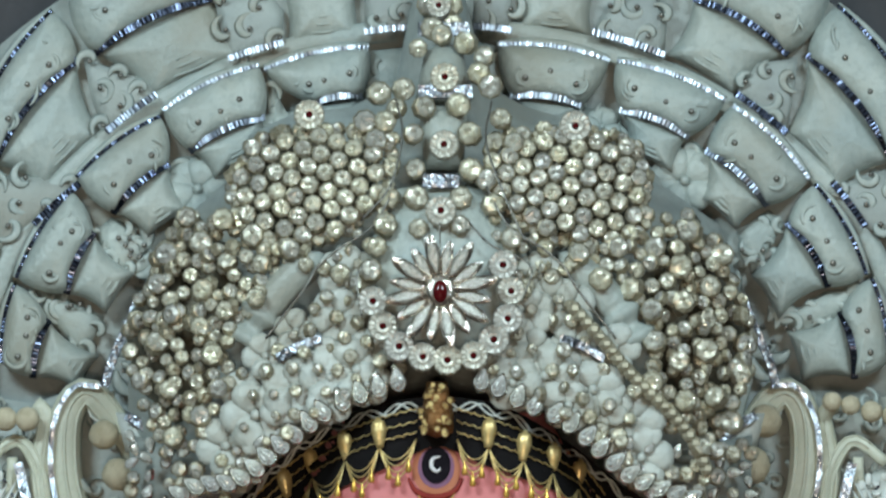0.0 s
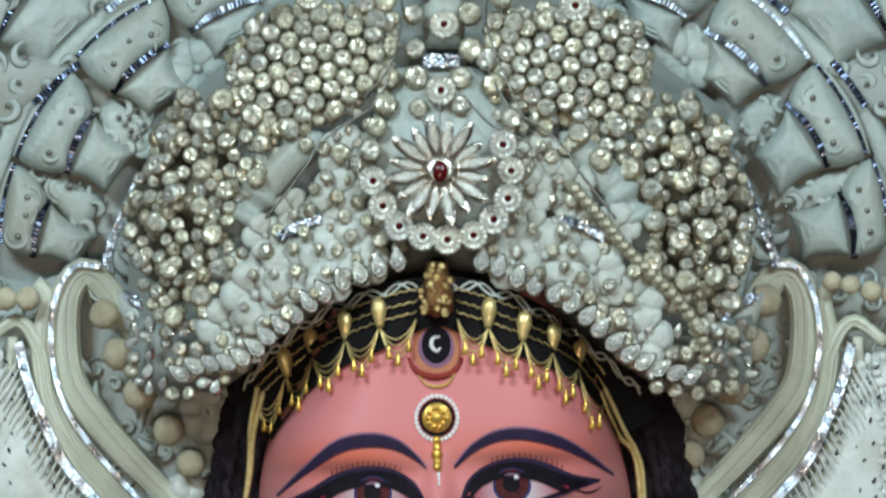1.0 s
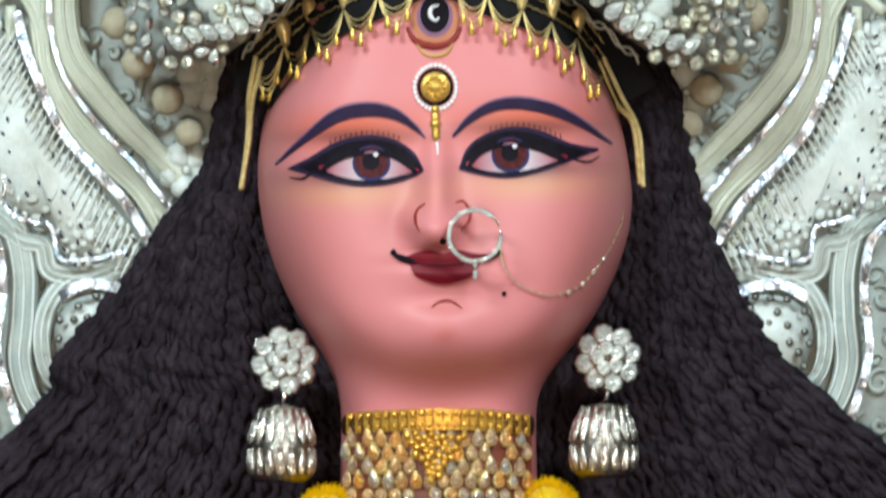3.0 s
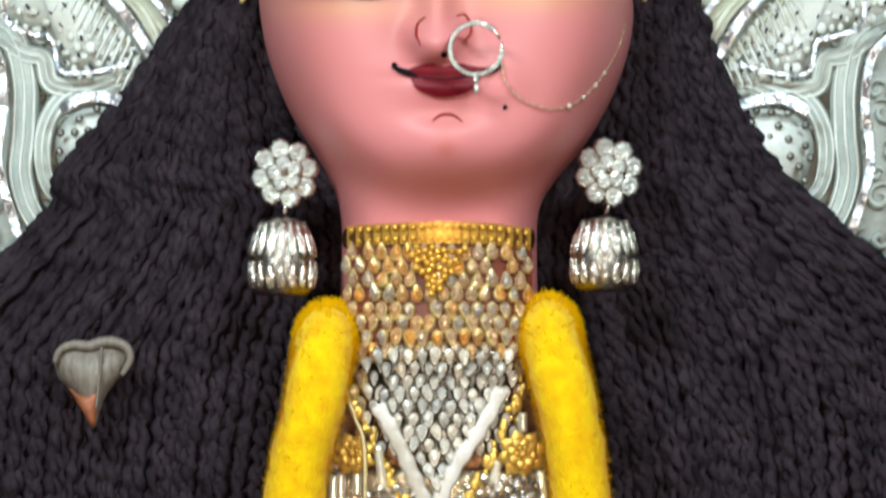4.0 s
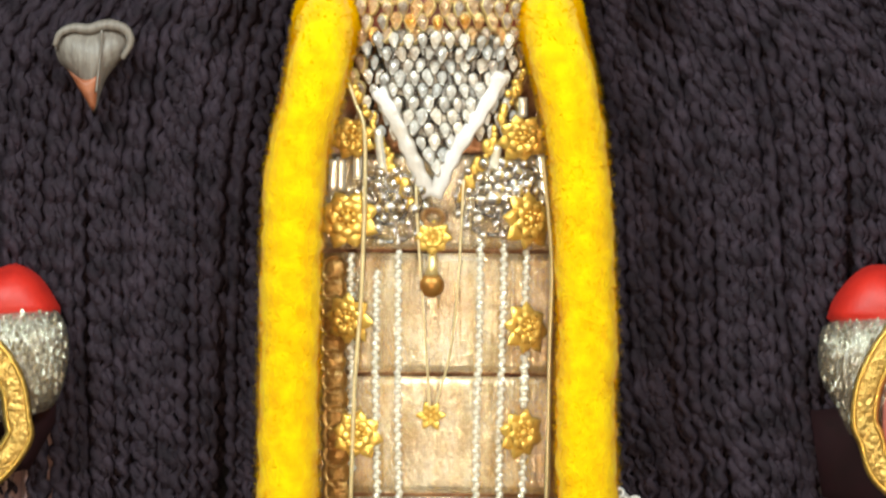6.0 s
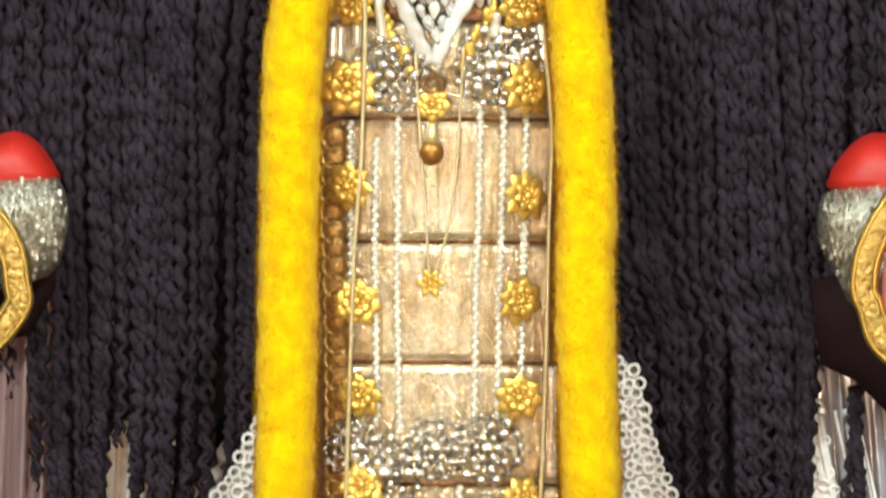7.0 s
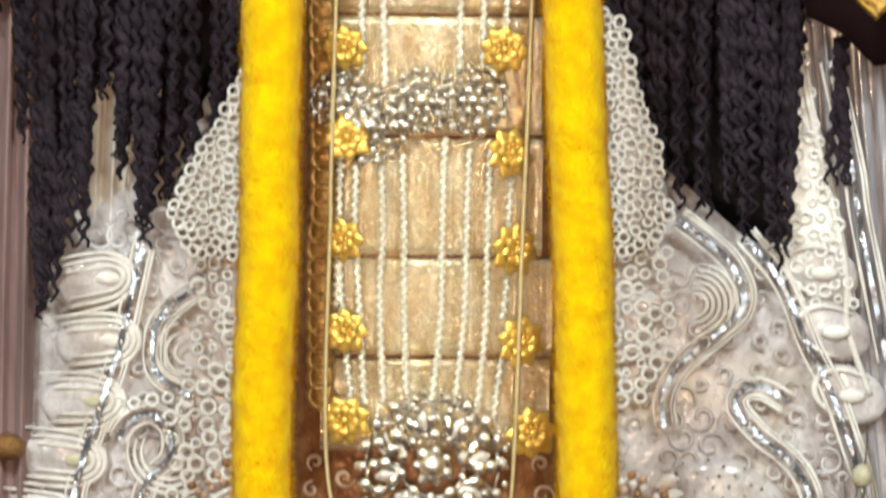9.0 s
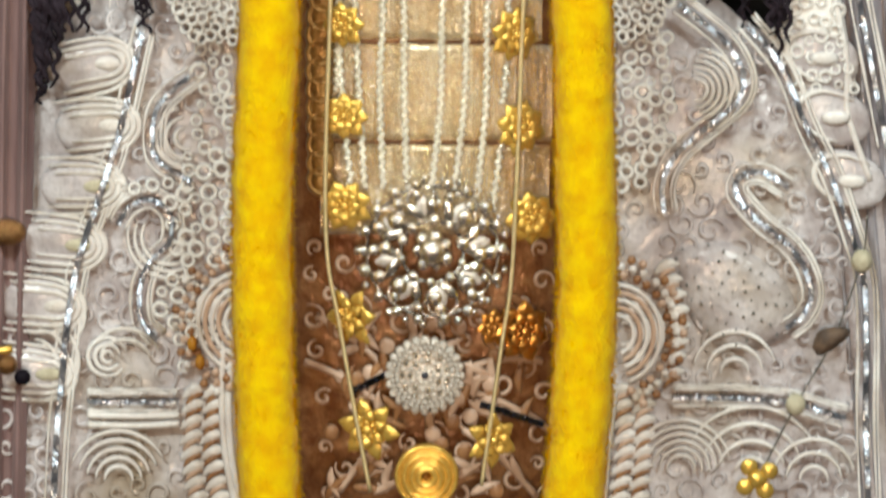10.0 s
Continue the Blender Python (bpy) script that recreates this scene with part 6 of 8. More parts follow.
def hung(p, off):
    """A point on the neck and chest, off metres in front of the cloth."""
    k = min(1.0, max(0.0, (1.668 - p[1]) / 0.03))
    neck = min(-0.018 - 0.080 * max(0.0, 1 - (p[0] / 0.078) ** 2) ** 0.5, face_y(p[0], p[1]) - 0.004)
    return P(p, neck * (1 - k) + (chest_y(p[0]) - 0.016) * k - off)


def at_hung(p, off, scale=1.0, spin=0.0, amount=0.25):
    a = 0.55 * max(-1.0, min(1.0, p[0] / 0.075))
    return Matrix.Translation(hung(p, off)) @ Euler((rnd.uniform(-amount, amount), spin, a + rnd.uniform(-amount, amount))).to_matrix().to_4x4() @ Matrix.Scale(scale, 4)


# ---- collar and breast jewels ----
rnd = random.Random(55)
collar = thing("gold_collar", P((-0.0030, 1.7337), -0.1), "broad collar with gold bars and champagne drop stones", "jewellery")
part("band", tube([hung(p, 0.001) for p in smooth([(-0.0683, 1.7395), (-0.0371, 1.7416), (-0.0030, 1.7430), (0.0310, 1.7419), (0.0638, 1.7392)], 30)], 0.0070, 8, 0.4), COPPER, collar)
top_line = smooth([(-0.0643, 1.7412), (-0.0371, 1.7429), (-0.0031, 1.7442), (0.0310, 1.7435), (0.0598, 1.7400)], 21)
for p in top_line:
    q = hung(p, 0.0035)
    g = block((-0.0026, -0.0012, -0.0074), (0.0026, 0.0012, 0.0074))
    part("gold_bar", moved(g, Matrix.Translation(q) @ Euler((0, 0, 0.55 * p[0] / 0.075)).to_matrix().to_4x4()), GOLD_DEEP, collar, smooth=False)
    for s in (-0.004, 0.004):
        part("gold_bead", ball(hung((p[0], p[1] + s), 0.0055), 0.0022, 7, 5, (1, 0.6, 1)), GOLD_DEEP, collar)
part("collar_cloth", (([hung((x, z), 0.0012) for z in np.linspace(1.7367, 1.6527, 14) for x in np.linspace(-0.066, 0.064, 30)], [(j * 30 + i, j * 30 + i + 1, j * 30 + i + 31, j * 30 + i + 30) for j in range(13) for i in range(29)])), mat("rust_cloth", (0.24, 0.055, 0.03), (0.13, 0.03, 0.02), 120, 0.5), collar)
DROP_GOLD = drop_mesh(mat("champagne_stone", (0.80, 0.60, 0.43), (0.52, 0.33, 0.20), 1.8, 0.16, 0.5, bump=0.4, bscale=2.6, rand=0.3), GOLD_PALE)
DROP_PALE = drop_mesh(mat("pearl_stone", (0.88, 0.84, 0.78), (0.66, 0.60, 0.54), 1.8, 0.15, 0.4, bump=0.45, bscale=2.6, rand=0.32), SILVER_DARK)
zc = 1.7295
tri = [(-0.0282, 1.7337), (0.0174, 1.7338), (-0.0049, 1.6969)]
for j in range(15):
    z = zc - j * 0.0098
    for i in range(-7, 8):
        p = ((i + 0.5 * (j % 2)) * 0.0098 - 0.0035 + rnd.uniform(-0.0008, 0.0008), z + rnd.uniform(-0.001, 0.001))
        if abs(p[0] + 0.003) < 0.066 - 0.0006 * j:
            gold = inside(p, tri)
            if gold or j > 5 or rnd.random() < 0.94:
                part("drop_stone", DROP_GOLD if j < 8 or abs(i) > 5 else DROP_PALE, None, collar, m=at_hung(p, 0.0045, rnd.uniform(0.0064, 0.0074), math.pi * (j > 3) + rnd.uniform(-0.15, 0.15), 0.4))
for p in scatter(tri, 0.0038, rnd, 1500):
    part("gold_bead", ball(hung(p, 0.0072), 0.0029, 7, 5), GOLD_DEEP, collar)
# breast field of pear stones, edged by white tape
gem = thing("gem_breastplate", P((-0.0052, 1.5458), -0.085), "V-shaped breastplate of pear stones edged in white satin tape", "jewellery")
vee = [(-0.0508, 1.6615), (0.0492, 1.6619), (0.0361, 1.6218), (-0.0052, 1.5577), (-0.0366, 1.6136)]
part("backing", pillow(vee, -0.066, 0.006, 0.01, 3), SILVER_DARK, gem)
for j in range(24):
    z = 1.6575 - j * 0.0090
    for i in range(-7, 8):
        p = ((i + 0.5 * (j % 2)) * 0.0102 - 0.004 + rnd.uniform(-0.001, 0.001), z + rnd.uniform(-0.001, 0.001))
        if inside(p, vee):
            part("drop_stone", DROP_PALE, None, gem, m=at_hung(p, 0.010, rnd.uniform(0.0064, 0.0078), math.pi + rnd.uniform(-0.3, 0.3), 0.5))
for pts in ([(-0.0454, 1.6216), (-0.0346, 1.6036), (-0.0205, 1.5737), (-0.0084, 1.5466)], [(0.0425, 1.6338), (0.0314, 1.6118), (0.0075, 1.5738), (-0.0044, 1.5458)]):
    line = smooth(pts, 30)
    part("satin_tape", tube([hung(p, 0.012) for p in line], [0.0054 + 0.0007 * math.sin(k * 1.3) for k in range(30)], 8, 0.35), LACE, gem, "white satin tape")

# ---- chains, gold flowers, threads on the apron ----
def chain_geo(pts, off, r=0.0030):
    """A two-row bead chain: round links, side by side by turns."""
    line = smooth(pts, max(8, int(math.dist(pts[0], pts[-1]) / 0.0033)))
    return join(*[ball(hung((p[0] + 0.0007 * (-1) ** k, p[1]), off + 0.0006 * (k % 2)), r * 0.86, 8, 6, (1, 0.9, 0.9)) for k, p in enumerate(line)])


for pts in ([(-0.0638, 1.5039), (-0.0624, 1.4058), (-0.0628, 1.3933), (-0.0618, 1.3532)], [(-0.0453, 1.4920), (-0.0458, 1.4299), (-0.0452, 1.3935), (-0.0433, 1.2930)], [(-0.0302, 1.5061), (-0.0297, 1.4300), (-0.0300, 1.3936), (-0.0272, 1.2851)],
            [(0.0282, 1.5184), (0.0275, 1.4304), (0.0261, 1.3941), (0.0257, 1.2976)], [(0.0450, 1.5185), (0.0439, 1.4305), (0.0429, 1.3942), (0.0422, 1.2978)], [(0.0610, 1.5106), (0.0601, 1.4706)], [(0.0607, 1.4346), (0.0601, 1.3985)], [(0.0597, 1.4365), (0.0589, 1.3984)], [(0.0592, 1.3623), (0.0588, 1.3261)],
            [(-0.0476, 1.2284), (-0.0484, 1.1758), (-0.0465, 1.1508), (-0.0407, 1.0571)], [(-0.0295, 1.2245), (-0.0283, 1.1760), (-0.0302, 1.1306), (-0.0274, 1.0572)], [(-0.0147, 1.2327), (-0.0130, 1.1761), (-0.0129, 1.1307), (-0.0104, 1.0573)], [(0.0154, 1.2451), (0.0139, 1.1763), (0.0134, 1.1187), (0.0078, 1.0595)],
            [(0.0327, 1.2372), (0.0313, 1.1765), (0.0303, 1.1188), (0.0240, 1.0576)], [(0.0476, 1.2373), (0.0462, 1.1766), (0.0457, 1.1190), (0.0402, 1.0516)], [(0.0627, 1.2172), (0.0610, 1.1848)], [(0.0607, 1.1475), (0.0578, 1.1190)], [(0.0565, 1.0864), (0.0512, 1.0414)], [(-0.0594, 1.1547), (-0.0568, 1.1182)], [(-0.0542, 1.0897), (-0.0500, 1.0570)], [(-0.0580, 1.2808), (-0.0610, 1.1270)]):
    part("silver_chain", chain_geo(pts, 0.009), CHAIN, apron)


def flower_mesh(name, n, mats, cup=0.3):
    """A stamped metal flower of unit radius facing -y: creased, pointed petals in two whorls round a beaded eye."""
    rr = random.Random(n)
    geos = []
    for whorl, (size, lift) in enumerate(((1.0, 0.0), (0.66, 0.14))):
        for k in range(n):
            a = 2 * math.pi * (k + 0.5 * whorl) / n + rr.uniform(-0.08, 0.08)
            ln, wd = size * rr.uniform(0.92, 1.06), size * (0.33 if n > 6 else 0.27)
            verts, faces = [], []
            for i in range(7):
                u = i / 6
                w = wd * math.sin(math.pi * min(1.0, 0.12 + 0.88 * u)) ** 0.75
                for v in (-1, -0.5, 0, 0.5, 1):
                    y = -0.06 - lift - 0.26 * math.sin(math.pi * u * 0.85) + 0.12 * abs(v) ** 1.5 + 0.07 * (v == 0) * math.sin(math.pi * u)
                    verts.append(Vector((0.12 + (ln - 0.12) * u, y, v * w)))
            for i in range(6):
                for v in range(4):
                    q = i * 5 + v
                    faces.append((q, q + 5, q + 6, q + 1))
            geos.append(moved((verts, faces), Euler((0, -a, 0)).to_matrix().to_4x4()))
    geos.append(ball((0, -0.3, 0), 0.17, 10, 7, (1, 0.8, 1)))
    for k in range(7):
        a = 2 * math.pi * k / 7
        geos.append(ball((0.24 * math.cos(a), -0.32, 0.24 * math.sin(a)), 0.09, 6, 4))
    geos.append(lathe([(0.5, -0.1), (0.5, 0.02), (0.3, 0.06)], 14))
    return mesh_of(name, join(*geos), mats)


GFLOWER = flower_mesh("gold_flower", 8, [GOLD])
GFLOWER6 = flower_mesh("gold_flower", 6, [GOLD])
OFLOWER = flower_mesh("copper_flower", 7, [mat("amber_metal", (0.72, 0.32, 0.07), (0.5, 0.2, 0.04), 200, 0.3, 0.9)])
for p, r in (((-0.0651, 1.5299), 46), ((0.0601, 1.5298), 45), ((-0.0635, 1.4599), 40), ((0.0594, 1.4534), 40), ((-0.0579, 1.3773), 38), ((0.0563, 1.3791), 38), ((-0.0554, 1.3110), 36), ((0.0569, 1.3108), 37), ((-0.0538, 1.2465), 37), ((0.0605, 1.2366), 40),
             ((-0.0557, 1.1737), 36), ((0.0644, 1.1678), 42), ((-0.0543, 1.1080), 36), ((0.0693, 1.1008), 42), ((-0.0540, 1.0439), 40), ((0.0780, 1.0355), 42), ((-0.0622, 1.5879), 34), ((0.0566, 1.5886), 38)):
    part("gold_flower", GFLOWER, None, apron, m=at_hung(p, 0.012, r * 0.00048, rnd.uniform(0, 1), 0.25))
for p, r in (((-0.0479, 0.9626), 46), ((-0.0357, 0.8807), 47), ((0.0512, 0.8730), 42)):
    part("gold_flower", GFLOWER6, None, apron, m=at_hung(p, 0.012, r * 0.00048, rnd.uniform(0, 1), 0.25))
part("copper_flower", OFLOWER, None, apron, m=at_hung((0.0724, 0.9531), 0.012, 0.023, 0.3, 0.15))
part("copper_flower", OFLOWER, None, apron, m=at_hung((0.0521, 0.9550), 0.010, 0.014, 0.3, 0.15))
for k, p in enumerate(smooth([(-0.0749, 1.4938), (-0.0754, 1.4298), (-0.0733, 1.3933), (-0.0697, 1.2161), (-0.0723, 1.1668), (-0.0711, 1.0610)], 34)):
    ring = [hung((p[0] + 0.009 * math.cos(a), p[1] + 0.0095 * math.sin(a)), 0.004) for a in np.linspace(1.2, 5.1, 12)]
    sc = part("scallop", tube(ring, [0.0012 + 0.0014 * math.sin(math.pi * i / 11) for i in range(12)], 6), GOLD_BROWN, apron, "bronze scallop edging")
    part("shell", ball(hung((p[0] + 0.001, p[1]), 0.0015), 0.0094, 12, 8, (0.85, 0.35, 0.95)), GOLD_BROWN, sc)
# brown carved work showing round the lower pieces
tea = thing("tea_pith_panel", hung((0.0115, 0.8344), 0.0), "tea-brown carved pith curls round the lower brooches", "ornament")
TEA_AREA = [(-0.0810, 1.0158), (-0.0506, 0.9996), (-0.0423, 0.9709), (0.0633, 0.9716), (0.0871, 1.0171), (0.0953, 0.8308), (-0.0742, 0.8296)]
for p in scatter(TEA_AREA, 0.0200, rnd, 2500):
    r, t0, d = rnd.uniform(0.005, 0.012), rnd.uniform(0, 6.3), rnd.choice((-1, 1))
    curl = [(p[0] + r * (1 - j / 30) * math.cos(t0 + d * j * 0.3), p[1] + r * (1 - j / 30) * math.sin(t0 + d * j * 0.3)) for j in range(24)]
    part("carved_curl", tube([hung(q, -0.010) for q in curl], [0.0006 + 0.0012 * math.sin(j / 23 * 3.1) for j in range(24)], 5, 0.5), TEA, tea)
for a, b in (((-0.0747, 0.9624), (-0.0217, 0.9214)), ((-0.0828, 0.9293), (-0.0256, 0.8965)), ((0.0927, 0.8808), (0.0313, 0.9094)), ((0.0881, 0.9305), (0.0353, 0.9260)), ((-0.0579, 0.8339), (-0.0174, 0.8800)), ((0.0851, 0.8307), (0.0316, 0.8803)), ((-0.0420, 0.9089), (-0.0217, 0.9194)), ((0.0641, 0.8930), (0.0886, 0.8841))):
    part("carved_rib", tube([hung((a[0] + (b[0] - a[0]) * k / 11, a[1] + (b[1] - a[1]) * k / 11 + 0.004 * math.sin(k * 0.29)), -0.010) for k in range(12)], 0.0026, 6), TEA, tea)
for a, b in (((-0.0501, 0.9067), (-0.0237, 0.9206)), ((0.0436, 0.8991), (0.0894, 0.8841))):
    part("tape", sequins([hung((a[0] + (b[0] - a[0]) * k / 11, a[1] + (b[1] - a[1]) * k / 11), -0.006) for k in range(12)], 0.0045, rnd), [FOIL_SHADED, TAPE_DARK], tea, "dark foil tape", smooth=False)
for k in range(110):
    c0 = (0.0053 + rnd.uniform(-0.07, 0.07), 0.8460 + rnd.uniform(-0.012, 0.135))
    if -0.062 < c0[0] - 0.0082 < 0.058 and c0[1] > 0.9609:
        continue
    a = rnd.uniform(-0.7, 0.7) + (1.57 if rnd.random() < 0.6 else 0)
    part("leaf_cutting", ball(hung(c0, -0.008), 0.006, 9, 6, (1.0, 0.25, 1.0)) if k % 3 == 0 else tube([hung((c0[0] + 0.012 * math.cos(a) * u + 0.003 * u * u, c0[1] + 0.012 * math.sin(a) * u), -0.008) for u in np.linspace(-1, 1, 9)], [0.0006 + 0.003 * math.sin(math.pi * i / 8) for i in range(9)], 6, 0.4), TEA if k % 2 else TEA_DARK, tea)
# oxidised filigree pieces
def filigree(c, R, seed, off=0.008, squash=1.0):
    rr = random.Random(seed)
    g = thing("filigree_brooch", hung(c, off), "oxidised silver filigree brooch set with small beads", "jewellery", "filigree brooches")
    for r0 in (0.45, 0.95):
        part("wire_ring", tube([hung((c[0] + R * r0 * math.cos(a), c[1] + squash * R * r0 * math.sin(a)), off + 0.001) for a in np.linspace(0, 2 * math.pi, 40)], 0.0016, 5), SILVER_DARK, g)
    for k in range(8 if R > 0.03 else 5):
        a = 2 * math.pi * k / (8 if R > 0.03 else 5) + 0.2
        loop = [hung((c[0] + R * (0.70 + 0.25 * math.cos(b)) * math.cos(a + 0.30 * math.sin(b)), c[1] + squash * R * (0.70 + 0.25 * math.cos(b)) * math.sin(a + 0.30 * math.sin(b))), off + 0.002) for b in np.linspace(0, 6.28, 20)]
        part("wire_loop", tube(loop, 0.0016 if R > 0.04 else 0.0011, 5), SILVER_M, g)
    for ring_r, n, br in (((0.0, 1, 0.20), (0.33, 6, 0.12), (0.66, 9, 0.13), (0.98, 14, 0.11)) if R < 0.03 else ()) + (() if R < 0.03 else ((0.0, 1, 0.16), (0.22, 7, 0.085), (0.45, 10, 0.075), (0.68, 8, 0.10), (0.84, 14, 0.075), (1.0, 18, 0.075))):
        for k in range(n):
            a = 2 * math.pi * (k + 0.5 * (n % 3)) / n + rr.uniform(-0.08, 0.08)
            part("bead", BEAD, None, g, m=Matrix.Translation(hung((c[0] + R * ring_r * math.cos(a), c[1] + squash * R * ring_r * math.sin(a)), off + 0.004)) @ Matrix.Scale(br * R * rr.uniform(0.9, 1.5), 4))
    if R > 0.03:
        for k in range(8):
            a = 2 * math.pi * k / 8 + 0.2
            for d in (-0.42, 0.0, 0.42):
                p0 = (c[0] + R * 0.50 * math.cos(a), c[1] + R * 0.50 * math.sin(a))
                e = (p0[0] + R * 0.34 * math.cos(a + d * 2), p0[1] + R * 0.34 * math.sin(a + d * 2))
                part("petal", tube([hung((p0[0] + (e[0] - p0[0]) * u, p0[1] + (e[1] - p0[1]) * u), off + 0.004) for u in np.linspace(0, 1, 7)], [0.0012, 0.0028, 0.0042, 0.0046, 0.0042, 0.003, 0.001], 7, 0.6), PALE_SILVER if d == 0 else SILVER_M, g)
        for k in range(26):
            a = 2 * math.pi * k / 26
            part("bead", BEAD, None, g, m=Matrix.Translation(hung((c[0] + R * 1.07 * math.cos(a), c[1] + R * 1.07 * math.sin(a)), off + 0.003)) @ Matrix.Scale(0.0032 if k % 2 else 0.0024, 4))
    return g


BEAD = mesh_of("bead", ball((0, 0, 0), 1, 8, 6), SILVER_M)
filigree((0.0082, 1.0103), 0.050, 1)
filigree((-0.0378, 1.2547), 0.026, 2)
filigree((0.0352, 1.2735), 0.024, 3)
filigree((-0.0604, 1.2727), 0.020, 9)
filigree((-0.0010, 1.2732), 0.022, 8)
filigree((-0.0360, 1.5381), 0.026, 4)
filigree((0.0368, 1.5445), 0.027, 5)
filigree((0.0540, 1.5506), 0.020, 6)
rosette = thing("silver_rosette", hung((0.0036, 0.9195), 0.01), "round silver rosette of beaded rings with a dark eye", "jewellery")
rc = (0.0036, 0.9195)
part("disc", moved(lathe([(0.0241, -0.004), (0.0245, 0.002), (0.0189, 0.004), (0.0103, 0.0035), (0.004, 0.006)], 30), Matrix.Translation(hung(rc, 0.008))), PALE_SILVER, rosette)
PALE_BEAD = mesh_of("pale_bead", ball((0, 0, 0), 1, 8, 6), PALE_SILVER)
for k in range(24):
    a = 2 * math.pi * k / 24
    part("lobe", PALE_BEAD, None, rosette, m=Matrix.Translation(hung((rc[0] + 0.0258 * math.cos(a), rc[1] + 0.0258 * math.sin(a)), 0.010)) @ Matrix.Scale(0.0034, 4))
for r0, n, br in ((0.0275, 38, 0.0021), (0.0235, 32, 0.0022), (0.0190, 22, 0.0024), (0.0125, 14, 0.0024), (0.0070, 9, 0.0020)):
    for k in range(n):
        a = 2 * math.pi * k / n
        part("bead", BEAD if r0 in (0.0190, 0.0125) and k % 2 else PALE_BEAD, None, rosette, m=Matrix.Translation(hung((rc[0] + 0.86 * r0 * math.cos(a), rc[1] + 0.86 * r0 * math.sin(a)), 0.0135)) @ Matrix.Scale(br * 0.85, 4))
part("dark_eye", ball(hung(rc, 0.0145), 0.0026, 8, 6), TAPE_DARK, rosette)
boss = thing("gold_boss", hung((0.0053, 0.8460), 0.01), "round gold boss turned in rings with a hollow eye", "jewellery")
part("dome", moved(lathe([(0.0225, -0.004), (0.0228, 0.002), (0.0215, 0.005), (0.0200, 0.0045), (0.0188, 0.001), (0.0176, 0.0055), (0.0160, 0.008), (0.0146, 0.007), (0.0136, 0.003), (0.0124, 0.008), (0.0106, 0.010), (0.0092, 0.009), (0.0084, 0.005), (0.0072, 0.010), (0.0052, 0.0105), (0.0036, 0.006), (0.001, 0.001)], 34), Matrix.Translation(hung((0.0053, 0.8460), 0.006))), GOLD, boss)
part("dark_eye", ball(hung((0.0053, 0.8460), 0.0085), 0.0032, 8, 6), COPPER, boss)
# pendants and threads
pen = thing("drop_pendant", hung((-0.0056, 1.4842), 0.01), "dull brass drop pendant on thin gold threads", "jewellery")
part("ring", tube([hung((-0.0055 + 0.007 * math.cos(a), 1.5312 + 0.0055 * math.sin(a)), 0.013) for a in np.linspace(0, 6.3, 20)], 0.0026, 6), COPPER, pen)
part("flower", GFLOWER, None, pen, m=at_hung((-0.0054, 1.5174), 0.012, 0.013))
part("stem", tube([hung((-0.0054, 1.5122), 0.011), hung((-0.0061, 1.4962), 0.012), hung((-0.0065, 1.4902), 0.012)], [0.002, 0.0035, 0.005], 8), GOLD_PALE, pen)
part("drop", ball(hung((-0.0064, 1.4834), 0.012), 0.0088, 14, 10, (1, 0.7, 1)), mat("dull_brass", (0.46, 0.22, 0.05), (0.32, 0.14, 0.03), 120, 0.4, 0.7), pen)
part("tip_flower", GFLOWER6, None, pen, m=at_hung((-0.0059, 1.3909), 0.012, 0.011))
for pts, r in (([(-0.0181, 1.5542), (-0.0150, 1.5022), (-0.0106, 1.4462), (-0.0071, 1.3941)], 0.0009), ([(0.0159, 1.5584), (0.0123, 1.4863), (0.0067, 1.4343), (-0.0039, 1.3961)], 0.0009)):
    part("thread", tube([hung(p, 0.014) for p in smooth(pts, 30)], r, 5), THREAD, pen)
for pts in ([(-0.0677, 1.6299), (-0.0612, 1.6119), (-0.0542, 1.5860), (-0.0557, 1.4859), (-0.0594, 1.4299), (-0.0612, 1.3934), (-0.0656, 1.2161), (-0.0656, 1.1911), (-0.0687, 1.0692), (-0.0668, 1.0036), (-0.0585, 0.9584), (-0.0459, 0.8881), (-0.0354, 0.8340)],
            [(0.0718, 1.5747), (0.0787, 1.5027), (0.0775, 1.4307), (0.0757, 1.3142), (0.0705, 1.1525), (0.0702, 1.1313), (0.0658, 1.0005), (0.0587, 0.9427), (0.0450, 0.8388)]):
    tagged(part("gold_thread", tube([hung(p, 0.021) for p in smooth(pts, 120)], 0.0015, 6), THREAD), "taut pale gold thread hanging over the apron", "thread", "gold threads")
for pts in ([(-0.0725, 1.6339), (-0.0523, 1.6060), (-0.0361, 1.5701), (-0.0200, 1.5382)], [(0.0574, 1.6406), (0.0397, 1.5945), (0.0279, 1.5705), (0.0140, 1.5464)]):
    g = thing("gold_leaf_chain", hung(pts[0], 0.01), "gold chain with small leaf links beside the breastplate", "jewellery", "leaf chains")
    for k, p in enumerate(smooth(pts, 26)):
        part("link", ball(hung((p[0] + rnd.uniform(-0.003, 0.003), p[1] + rnd.uniform(-0.002, 0.002)), 0.010), rnd.uniform(0.0026, 0.0048), 7, 5, (rnd.uniform(0.6, 1.2), 0.5, rnd.uniform(0.8, 1.4))), GOLD, g)
